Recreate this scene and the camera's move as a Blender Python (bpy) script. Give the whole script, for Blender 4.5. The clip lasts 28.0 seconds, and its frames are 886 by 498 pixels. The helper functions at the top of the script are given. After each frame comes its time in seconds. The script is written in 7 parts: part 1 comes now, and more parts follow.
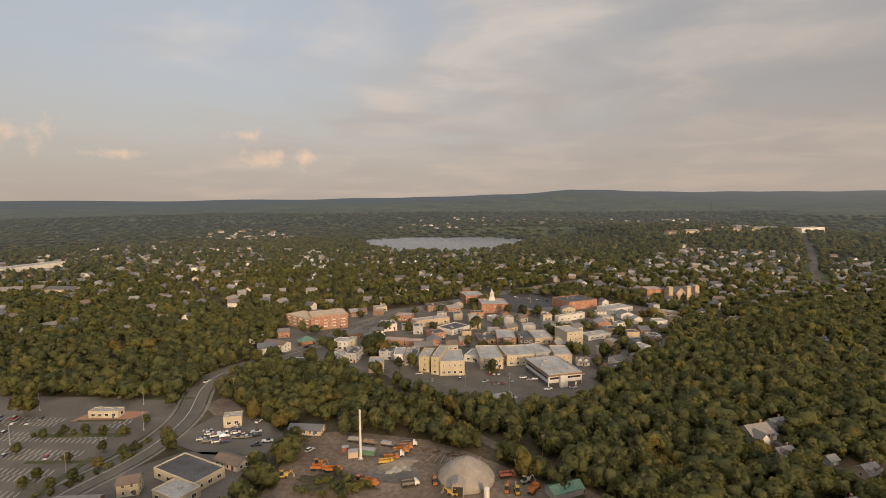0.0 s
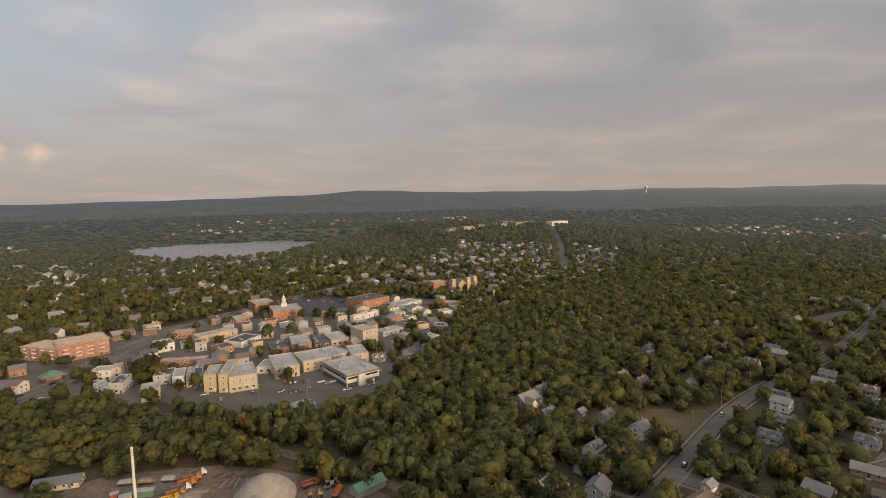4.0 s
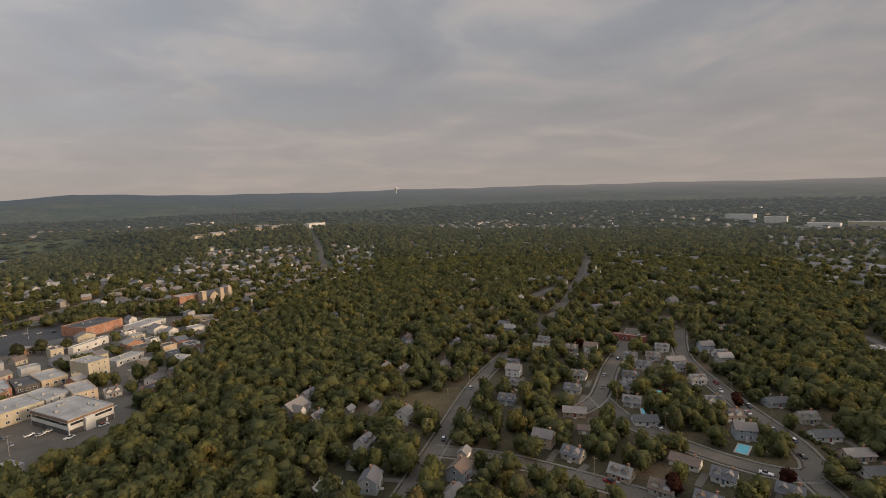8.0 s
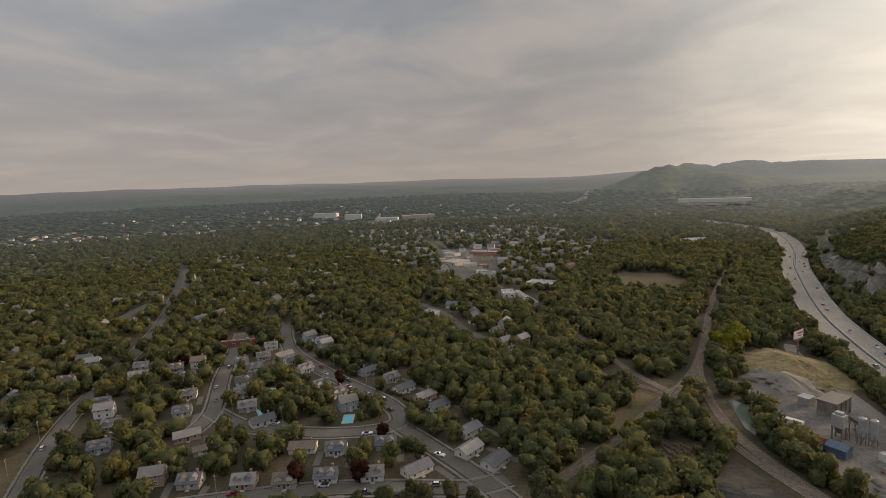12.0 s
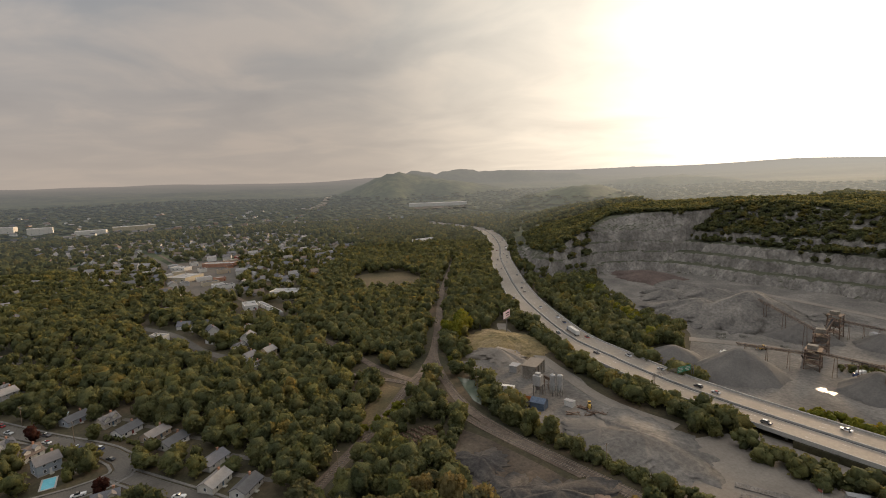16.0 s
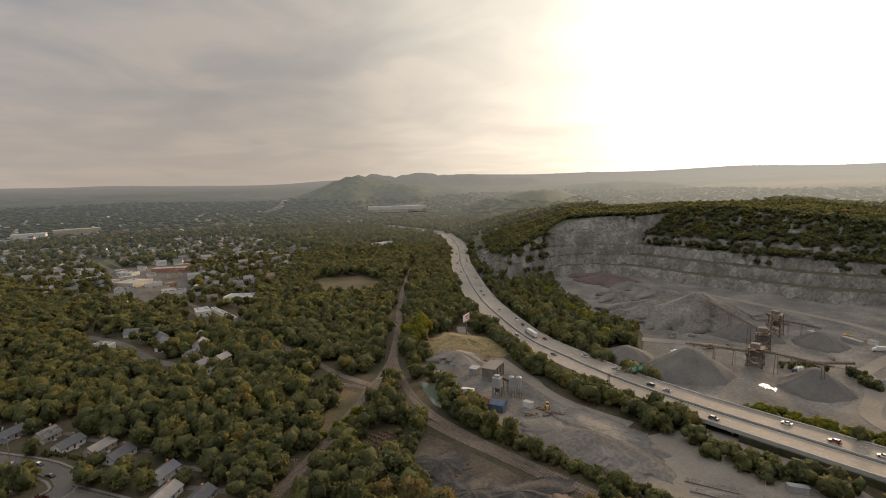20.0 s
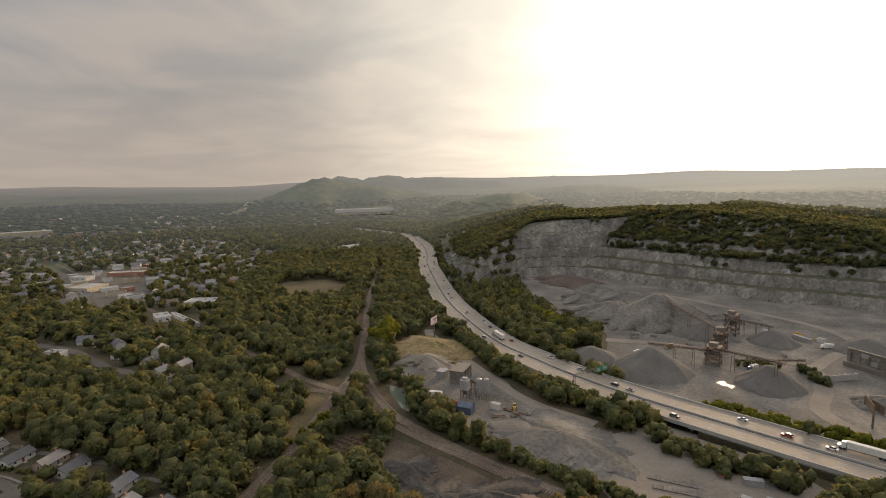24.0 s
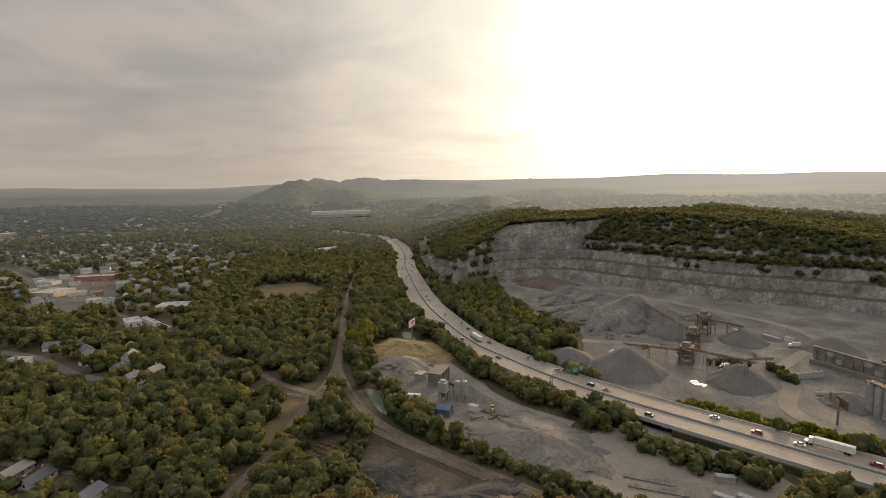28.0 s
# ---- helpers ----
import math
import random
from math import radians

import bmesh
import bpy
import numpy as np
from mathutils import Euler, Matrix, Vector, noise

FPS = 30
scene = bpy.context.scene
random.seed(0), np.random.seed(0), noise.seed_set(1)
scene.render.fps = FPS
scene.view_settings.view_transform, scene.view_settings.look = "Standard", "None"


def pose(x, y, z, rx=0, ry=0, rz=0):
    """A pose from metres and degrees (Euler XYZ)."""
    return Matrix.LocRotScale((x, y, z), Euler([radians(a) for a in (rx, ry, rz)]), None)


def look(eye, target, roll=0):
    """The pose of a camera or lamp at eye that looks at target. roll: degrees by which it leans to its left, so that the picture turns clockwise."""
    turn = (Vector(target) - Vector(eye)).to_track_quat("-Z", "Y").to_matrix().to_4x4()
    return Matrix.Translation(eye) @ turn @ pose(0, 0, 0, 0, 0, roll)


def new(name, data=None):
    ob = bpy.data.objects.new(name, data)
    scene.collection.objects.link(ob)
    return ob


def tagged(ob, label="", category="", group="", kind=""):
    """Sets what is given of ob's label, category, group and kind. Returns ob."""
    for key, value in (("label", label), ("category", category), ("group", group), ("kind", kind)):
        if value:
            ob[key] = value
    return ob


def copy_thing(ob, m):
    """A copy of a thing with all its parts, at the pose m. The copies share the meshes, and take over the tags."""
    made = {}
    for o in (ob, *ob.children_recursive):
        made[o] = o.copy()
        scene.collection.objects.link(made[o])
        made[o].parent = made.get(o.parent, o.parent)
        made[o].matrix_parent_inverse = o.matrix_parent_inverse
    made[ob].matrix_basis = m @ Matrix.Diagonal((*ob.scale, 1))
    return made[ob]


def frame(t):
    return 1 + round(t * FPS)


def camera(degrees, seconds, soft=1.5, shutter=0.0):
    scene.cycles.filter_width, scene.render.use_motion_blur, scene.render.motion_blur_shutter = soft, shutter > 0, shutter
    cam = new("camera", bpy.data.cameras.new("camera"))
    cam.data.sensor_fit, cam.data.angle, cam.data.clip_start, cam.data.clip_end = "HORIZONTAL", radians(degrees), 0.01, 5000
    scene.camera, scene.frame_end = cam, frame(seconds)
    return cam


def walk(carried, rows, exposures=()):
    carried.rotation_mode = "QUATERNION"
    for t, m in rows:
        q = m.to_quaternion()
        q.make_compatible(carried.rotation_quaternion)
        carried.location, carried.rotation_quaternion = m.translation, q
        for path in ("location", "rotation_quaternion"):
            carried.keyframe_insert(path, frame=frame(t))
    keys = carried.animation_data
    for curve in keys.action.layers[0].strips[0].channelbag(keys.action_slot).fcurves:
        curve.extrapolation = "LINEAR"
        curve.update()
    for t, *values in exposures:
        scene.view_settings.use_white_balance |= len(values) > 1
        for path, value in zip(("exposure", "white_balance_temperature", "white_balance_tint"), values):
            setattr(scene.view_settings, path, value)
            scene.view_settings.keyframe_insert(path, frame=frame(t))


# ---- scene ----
FOV = 81.00
PATH = [
    (0.0, pose(0, 0, 120, 84.35, 0.32, 3.85)),
    (0.5, pose(0, 0, 120, 84.38, 0.24, 1.44)),
    (1.0, pose(0, 0, 120, 84.40, 0.52, -4.56)),
    (1.5, pose(0, 0, 120, 84.33, 0.81, -10.89)),
    (2.0, pose(0, 0, 120, 84.24, 1.00, -16.45)),
    (2.5, pose(0, 0, 120, 84.21, 1.01, -17.94)),
    (4.5, pose(0, 0, 120, 84.23, 0.91, -19.56)),
    (5.0, pose(0, 0, 120, 84.23, 0.90, -20.74)),
    (5.5, pose(0, 0, 120, 84.15, 1.02, -24.32)),
    (6.0, pose(0, 0, 120, 84.07, 1.22, -30.19)),
    (6.5, pose(0, 0, 120, 83.94, 1.49, -36.74)),
    (7.0, pose(0, 0, 120, 83.84, 1.68, -41.63)),
    (7.5, pose(0, 0, 120, 83.81, 1.73, -43.70)),
    (8.0, pose(0, 0, 120, 83.79, 1.71, -45.41)),
    (8.5, pose(0, 0, 120, 83.70, 1.77, -49.33)),
    (9.0, pose(0, 0, 120, 83.58, 1.93, -54.78)),
    (9.5, pose(0, 0, 120, 83.40, 2.14, -60.78)),
    (10.0, pose(0, 0, 120, 83.20, 2.21, -66.45)),
    (10.5, pose(0, 0, 120, 83.05, 2.34, -71.83)),
    (11.0, pose(0, 0, 120, 82.88, 2.34, -77.07)),
    (11.5, pose(0, 0, 120, 82.71, 2.41, -82.62)),
    (12.0, pose(0, 0, 120, 82.57, 2.37, -87.98)),
    (12.5, pose(0, 0, 120, 82.41, 2.41, -93.15)),
    (13.0, pose(0, 0, 120, 82.29, 2.39, -97.96)),
    (13.5, pose(0, 0, 120, 82.21, 2.43, -102.42)),
    (15.5, pose(0, 0, 120, 82.04, 2.12, -115.26)),
    (16.0, pose(0, 0, 120, 82.12, 2.04, -116.08)),
    (16.5, pose(0, 0, 120, 82.19, 1.93, -116.66)),
    (17.0, pose(0, 0, 120, 82.26, 1.88, -117.21)),
    (17.5, pose(0, 0, 120, 82.32, 1.78, -117.75)),
    (18.0, pose(0, 0, 120, 82.36, 1.71, -118.28)),
    (18.5, pose(0, 0, 120, 82.38, 1.69, -118.85)),
    (19.0, pose(0, 0, 120, 82.40, 1.61, -119.40)),
    (19.5, pose(0, 0, 120, 82.38, 1.59, -119.96)),
    (20.0, pose(0, 0, 120, 82.38, 1.54, -120.50)),
    (20.5, pose(0, 0, 120, 82.38, 1.51, -121.02)),
    (21.0, pose(0, 0, 120, 82.41, 1.45, -121.48)),
    (21.5, pose(0, 0, 120, 82.42, 1.41, -121.95)),
    (23.5, pose(0, 0, 120, 82.58, 1.24, -123.71)),
    (24.0, pose(0, 0, 120, 82.61, 1.18, -124.06)),
    (24.5, pose(0, 0, 120, 82.63, 1.15, -124.42)),
    (25.0, pose(0, 0, 120, 82.64, 1.10, -124.75)),
    (25.5, pose(0, 0, 120, 82.69, 1.06, -125.06)),
    (26.0, pose(0, 0, 120, 82.71, 1.10, -125.35)),
    (26.5, pose(0, 0, 120, 82.72, 1.09, -125.64)),
    (27.0, pose(0, 0, 120, 82.75, 1.05, -125.95)),
    (27.5, pose(0, 0, 120, 82.79, 1.05, -126.24)),
    (28.0, pose(0, 0, 120, 82.82, 1.01, -126.51)),
]
cam = camera(FOV, 28.0, soft=1.0)
EXPOSURES = [(0, 0.15, 7250, 13), (5, 0.03, 6800, 12), (8, -0.06, 6600, 12), (11, -0.05, 6600, 11), (13, 0.06, 6700, 10), (17, 0.15, 6920, 11), (28, 0.19, 6920, 11)]
walk(cam, PATH, EXPOSURES)

# ---------------------------------------------------------------- light
SUN_AZ, SUN_EL = -157.0, 12.5   # degrees; azimuth counted from +y towards -x
sun_dir = Vector((-math.sin(radians(SUN_AZ)) * math.cos(radians(SUN_EL)),
                  math.cos(radians(SUN_AZ)) * math.cos(radians(SUN_EL)), math.sin(radians(SUN_EL))))
sun_data = bpy.data.lights.new("sun", "SUN")
sun_data.energy, sun_data.angle, sun_data.color = 2.9, radians(12.0), (1.0, 0.72, 0.46)
sun = new("sun", sun_data)
sun.matrix_world = look(sun_dir * 200, (0, 0, 0))


def node(tree, kind, **values):
    n = tree.nodes.new(kind)
    for key, value in values.items():
        if key in n.inputs:
            n.inputs[key].default_value = value
    return n


def ramp(tree, stops):
    n = tree.nodes.new("ShaderNodeValToRGB")
    while len(n.color_ramp.elements) < len(stops):
        n.color_ramp.elements.new(0.5)
    for e, (p, c) in zip(n.color_ramp.elements, stops):
        e.position, e.color = p, (*c, 1)
    return n


def maths(tree, op, a, b=None, clamp=False):
    n = tree.nodes.new("ShaderNodeMath")
    n.operation, n.use_clamp = op, clamp
    for i, v in enumerate((a, b)):
        if v is None:
            continue
        if isinstance(v, (int, float)):
            n.inputs[i].default_value = v
        else:
            tree.links.new(v, n.inputs[i])
    return n.outputs[0]


def blend(tree, fac, a, b, mode="MIX"):
    n = tree.nodes.new("ShaderNodeMix")
    n.data_type, n.blend_type = "RGBA", mode
    for i, v in ((0, fac), (6, a), (7, b)):
        if isinstance(v, (int, float)):
            n.inputs[i].default_value = v
        elif isinstance(v, tuple):
            n.inputs[i].default_value = (*v, 1)
        else:
            tree.links.new(v, n.inputs[i])
    return n.outputs[2]


world = bpy.data.worlds.new("world")
scene.world = world
world.use_nodes = True
wt = world.node_tree
wt.nodes.clear()
coords = wt.nodes.new("ShaderNodeTexCoord")
sky = wt.nodes.new("ShaderNodeTexSky")
sky.sky_type, sky.sun_disc = "NISHITA", False
sky.sun_elevation, sky.sun_rotation = radians(SUN_EL), radians(-SUN_AZ)
sky.dust_density, sky.air_density, sky.altitude = 3.0, 1.0, 200
parts = wt.nodes.new("ShaderNodeSeparateXYZ")
wt.links.new(coords.outputs["Generated"], parts.inputs[0])
up = maths(wt, "ADD", maths(wt, "MAXIMUM", parts.outputs[2], 0.0), 0.13)
flat = wt.nodes.new("ShaderNodeCombineXYZ")
wt.links.new(maths(wt, "DIVIDE", parts.outputs[0], up), flat.inputs[0])
wt.links.new(maths(wt, "DIVIDE", parts.outputs[1], up), flat.inputs[1])
big = node(wt, "ShaderNodeTexNoise", Scale=0.55, Detail=6.0, Roughness=0.55, Distortion=0.35)
fine = node(wt, "ShaderNodeTexNoise", Scale=1.3, Detail=6.0, Roughness=0.5, Distortion=0.5)
wt.links.new(flat.outputs[0], big.inputs["Vector"])
wt.links.new(flat.outputs[0], fine.inputs["Vector"])
# cloud deck: dense to the south and east, thinner with blue gaps to the north-west
side = maths(wt, "ADD", maths(wt, "MULTIPLY", parts.outputs[0], 0.2), maths(wt, "MULTIPLY", parts.outputs[1], -0.1))
cover = ramp(wt, [(0.27, (0, 0, 0)), (0.45, (1, 1, 1))])
wt.links.new(maths(wt, "ADD", big.outputs[0], side), cover.inputs[0])
shade = ramp(wt, [(0.36, (0.262, 0.284, 0.318)), (0.5, (0.322, 0.336, 0.36)), (0.64, (0.465, 0.435, 0.42))])
wt.links.new(maths(wt, "ADD", maths(wt, "MULTIPLY", fine.outputs[0], 0.6), maths(wt, "MULTIPLY", big.outputs[0], 0.4)), shade.inputs[0])
sky_gain = wt.nodes.new("ShaderNodeVectorMath")
sky_gain.operation = "SCALE"
sky_gain.inputs["Scale"].default_value = 0.09
wt.links.new(sky.outputs[0], sky_gain.inputs[0])
clear = blend(wt, 0.6, sky_gain.outputs[0], (0.34, 0.38, 0.45))
deck = blend(wt, cover.outputs[0], clear, shade.outputs[0])
# haze band over the horizon
band = ramp(wt, [(0.0, (1, 1, 1)), (0.08, (0.7, 0.7, 0.7)), (0.28, (0, 0, 0))])
wt.links.new(parts.outputs[2], band.inputs[0])
north = wt.nodes.new("ShaderNodeVectorMath")
north.operation = "SCALE"
wt.links.new(deck, north.inputs[0])
# the deck is brightest in the north-west and thickest in the south-east
turnwise = maths(wt, "ADD", maths(wt, "ADD", maths(wt, "MULTIPLY", parts.outputs[0], -0.25), maths(wt, "MULTIPLY", parts.outputs[1], 0.433)), 0.5)
thick = ramp(wt, [(0.0, (0.38,) * 3), (0.115, (0.37,) * 3), (0.25, (0.425,) * 3), (0.415, (0.49,) * 3), (0.585, (0.51,) * 3), (0.785, (0.55,) * 3), (0.935, (0.66,) * 3), (1.0, (0.70,) * 3)])
wt.links.new(turnwise, thick.inputs[0])
wt.links.new(maths(wt, "MULTIPLY", thick.outputs[0], 2.0), north.inputs["Scale"])
hazy = blend(wt, maths(wt, "MULTIPLY", band.outputs[0], 0.8), north.outputs[0], (0.405, 0.345, 0.298))
# glow of the veiled sun
dot = wt.nodes.new("ShaderNodeVectorMath")
dot.operation = "DOT_PRODUCT"
dot.inputs[1].default_value = sun_dir
wt.links.new(coords.outputs["Generated"], dot.inputs[0])
near = maths(wt, "MAXIMUM", dot.outputs["Value"], 0.0)
veil_glow = ramp(wt, [(0.45, (0, 0, 0)), (0.66, (0.012,) * 3), (0.78, (0.06,) * 3), (0.90, (0.12,) * 3), (0.955, (0.2,) * 3), (0.985, (0.45,) * 3), (1.0, (1, 1, 1))])
veil_glow.color_ramp.interpolation = "B_SPLINE"
wt.links.new(near, veil_glow.inputs[0])
glow = maths(wt, "MULTIPLY", maths(wt, "MULTIPLY", veil_glow.outputs[0], 5.0), maths(wt, "ADD", 0.7, maths(wt, "MULTIPLY", fine.outputs[0], 0.6)))
glow_c = wt.nodes.new("ShaderNodeVectorMath")
glow_c.operation = "SCALE"
glow_c.inputs[0].default_value = (1.0, 0.91, 0.74)
wt.links.new(glow, glow_c.inputs["Scale"])
total = wt.nodes.new("ShaderNodeVectorMath")
# an overcast sky grows brighter towards the zenith
zenith = maths(wt, "ADD", maths(wt, "MULTIPLY", maths(wt, "MAXIMUM", maths(wt, "SUBTRACT", parts.outputs[2], 0.38), 0.0), 3.4), 1.0)
lifted = wt.nodes.new("ShaderNodeVectorMath")
lifted.operation = "SCALE"
wt.links.new(hazy, lifted.inputs[0])
wt.links.new(zenith, lifted.inputs["Scale"])
base_sky = lifted.outputs[0]
# small sunlit heaps of cumulus low in the north-west
lump = node(wt, "ShaderNodeTexNoise", Scale=26.0, Detail=5.0, Roughness=0.6)
wt.links.new(coords.outputs["Generated"], lump.inputs["Vector"])
for az_, el_, wide_, high_ in ((43.0, 5.6, 0.075, 0.032), (36.0, 4.3, 0.075, 0.012), (24.3, 6.4, 0.045, 0.014), (22.3, 4.1, 0.05, 0.02), (19.0, 4.2, 0.045, 0.018)):
    c_ = Vector((-math.sin(radians(az_)), math.cos(radians(az_)), math.tan(radians(el_)))).normalized()
    off_ = wt.nodes.new("ShaderNodeVectorMath")
    off_.operation = "SUBTRACT"
    off_.inputs[1].default_value = c_
    wt.links.new(coords.outputs["Generated"], off_.inputs[0])
    scl_ = wt.nodes.new("ShaderNodeVectorMath")
    scl_.operation = "MULTIPLY"
    scl_.inputs[1].default_value = (1 / wide_, 1 / wide_, 1 / high_)
    wt.links.new(off_.outputs[0], scl_.inputs[0])
    ln_ = wt.nodes.new("ShaderNodeVectorMath")
    ln_.operation = "LENGTH"
    wt.links.new(scl_.outputs[0], ln_.inputs[0])
    m_ = maths(wt, "MULTIPLY", maths(wt, "ADD", maths(wt, "SUBTRACT", 0.55, ln_.outputs["Value"]), maths(wt, "MULTIPLY", maths(wt, "SUBTRACT", lump.outputs[0], 0.45), 4.0)), 0.8, True)
    base_sky = blend(wt, maths(wt, "MULTIPLY", m_, 0.9), base_sky, (0.72, 0.55, 0.44))
wt.links.new(base_sky, total.inputs[0])
wt.links.new(glow_c.outputs[0], total.inputs[1])
bg = wt.nodes.new("ShaderNodeBackground")
wt.links.new(total.outputs[0], bg.inputs[0])
wout = wt.nodes.new("ShaderNodeOutputWorld")
wt.links.new(bg.outputs[0], wout.inputs[0])


# ---------------------------------------------------------------- materials
def material(name, colours, scale=0.3, fine=4.0, rough=0.9, metal=0.0, bump=0.3, by="noise", grain=0.35, leaf=0.0, spec=0.3, depth=0.15):
    """A surface whose colour runs through colours at one scale, with a finer grain laid over it."""
    m = bpy.data.materials.new(name)
    m.use_nodes = True
    t = m.node_tree
    b = t.nodes["Principled BSDF"]
    tc = t.nodes.new("ShaderNodeTexCoord")
    n1 = node(t, "ShaderNodeTexNoise", Scale=scale, Detail=5.0, Roughness=0.6)
    n2 = node(t, "ShaderNodeTexNoise", Scale=fine, Detail=4.0, Roughness=0.65)
    for n in (n1, n2):
        t.links.new(tc.outputs["Object"], n.inputs["Vector"])
    k = len(colours)
    if by == "noise":
        stops = [(0.32 + 0.36 * i / max(1, k - 1), c) for i, c in enumerate(colours)]
        source = n1.outputs[0]
    else:
        stops = [((i + 0.0) / k, c) for i, c in enumerate(colours)]
        source = t.nodes.new("ShaderNodeNewGeometry").outputs["Random Per Island"] if by == "island" else t.nodes.new("ShaderNodeObjectInfo").outputs["Random"]
    r = ramp(t, stops)
    if by != "noise":
        r.color_ramp.interpolation = "CONSTANT"
    t.links.new(source, r.inputs[0])
    colour = r.outputs[0]
    if by != "noise":
        soft = ramp(t, [(0.3, (0.82, 0.8, 0.78)), (0.65, (1.05, 1.05, 1.05))])
        t.links.new(n1.outputs[0], soft.inputs[0])
        colour = blend(t, 1.0, colour, soft.outputs[0], "MULTIPLY")
    g = ramp(t, [(0.3, (1 - grain,) * 3), (0.7, (1 + grain,) * 3)])
    t.links.new(n2.outputs[0], g.inputs[0])
    colour = blend(t, 1.0, colour, g.outputs[0], "MULTIPLY")
    if leaf:
        isl = t.nodes.new("ShaderNodeNewGeometry").outputs["Random Per Island"]
        v = ramp(t, [(0.0, (1 - leaf, 1 - leaf, 1 - leaf)), (1.0, (1 + leaf, 1 + leaf * 0.8, 1 + leaf * 0.3))])
        t.links.new(isl, v.inputs[0])
        colour = blend(t, 1.0, colour, v.outputs[0], "MULTIPLY")
    t.links.new(colour, b.inputs["Base Color"])
    b.inputs["Roughness"].default_value = rough
    b.inputs["Metallic"].default_value = metal
    b.inputs["Specular IOR Level"].default_value = spec
    if bump:
        bp = node(t, "ShaderNodeBump", Strength=bump, Distance=depth)
        t.links.new(n2.outputs[0], bp.inputs["Height"])
        t.links.new(bp.outputs[0], b.inputs["Normal"])
    return m


def leafy(name, colours, by="noise"):
    m = material(name, colours, scale=0.085, fine=1.5, rough=0.75, bump=0.5, by=by, grain=0.3, leaf=0.16, spec=0.1, depth=0.5)
    t = m.node_tree
    b = t.nodes["Principled BSDF"]
    tr = t.nodes.new("ShaderNodeBsdfTranslucent")
    src = b.inputs["Base Color"].links[0].from_socket
    if by == "noise":
        plan = t.nodes.new("ShaderNodeVectorMath")
        plan.operation = "MULTIPLY"
        plan.inputs[1].default_value = (1, 1, 0)
        t.links.new(t.nodes.new("ShaderNodeTexCoord").outputs["Object"], plan.inputs[0])
        cell = node(t, "ShaderNodeTexVoronoi", Scale=0.1)
        t.links.new(plan.outputs[0], cell.inputs["Vector"])
        pick = t.nodes.new("ShaderNodeSeparateColor")
        t.links.new(cell.outputs["Color"], pick.inputs[0])
        kind_of = ramp(t, [(0.0, (0.78, 0.84, 0.88)), (0.35, (0.93, 0.96, 0.97)), (0.7, (1.05, 1.06, 1.0)), (0.92, (1.22, 1.2, 0.98)), (1.0, (1.4, 1.12, 0.85))])
        t.links.new(pick.outputs[0], kind_of.inputs[0])
        src = blend(t, 1.0, src, kind_of.outputs[0], "MULTIPLY")
        t.links.new(src, b.inputs["Base Color"])
    t.links.new(blend(t, 1.0, src, (1.16, 1.04, 0.9), "MULTIPLY"), tr.inputs[0])
    mx = t.nodes.new("ShaderNodeMixShader")
    mx.inputs[0].default_value = 0.5
    t.links.new(b.outputs[0], mx.inputs[1])
    t.links.new(tr.outputs[0], mx.inputs[2])
    t.links.new(mx.outputs[0], t.nodes["Material Output"].inputs[0])
    return m


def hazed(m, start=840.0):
    """The far backdrop: paints haze on woods and hills beyond the valley as emission that grows with distance."""
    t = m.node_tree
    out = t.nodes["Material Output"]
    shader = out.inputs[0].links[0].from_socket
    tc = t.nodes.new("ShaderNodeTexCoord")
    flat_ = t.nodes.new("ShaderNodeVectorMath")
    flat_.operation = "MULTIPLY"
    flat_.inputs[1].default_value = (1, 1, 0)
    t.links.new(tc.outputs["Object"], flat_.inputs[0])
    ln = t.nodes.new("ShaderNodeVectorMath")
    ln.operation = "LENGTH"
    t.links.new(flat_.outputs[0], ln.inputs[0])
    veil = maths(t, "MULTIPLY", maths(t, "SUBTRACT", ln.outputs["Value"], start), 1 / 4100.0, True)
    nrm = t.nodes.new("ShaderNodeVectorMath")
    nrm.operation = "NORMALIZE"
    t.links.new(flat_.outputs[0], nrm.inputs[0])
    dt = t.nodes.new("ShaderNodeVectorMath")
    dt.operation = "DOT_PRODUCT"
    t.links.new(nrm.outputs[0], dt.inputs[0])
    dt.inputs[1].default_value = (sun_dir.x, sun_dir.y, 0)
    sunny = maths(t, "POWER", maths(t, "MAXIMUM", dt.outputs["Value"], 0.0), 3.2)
    # painted haze colour: bluish grey, paler towards the sun and the eastern horizon
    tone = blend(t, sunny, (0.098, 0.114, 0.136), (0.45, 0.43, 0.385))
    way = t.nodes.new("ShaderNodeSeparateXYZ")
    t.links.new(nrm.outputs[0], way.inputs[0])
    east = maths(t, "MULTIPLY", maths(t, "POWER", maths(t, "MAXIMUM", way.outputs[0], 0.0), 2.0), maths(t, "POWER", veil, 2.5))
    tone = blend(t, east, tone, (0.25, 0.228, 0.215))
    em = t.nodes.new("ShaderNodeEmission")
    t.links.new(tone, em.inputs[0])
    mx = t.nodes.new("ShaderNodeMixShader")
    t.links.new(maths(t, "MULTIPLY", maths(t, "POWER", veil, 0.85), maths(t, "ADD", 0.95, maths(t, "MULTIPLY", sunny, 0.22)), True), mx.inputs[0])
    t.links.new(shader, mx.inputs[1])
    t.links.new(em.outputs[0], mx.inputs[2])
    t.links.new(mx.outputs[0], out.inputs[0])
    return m


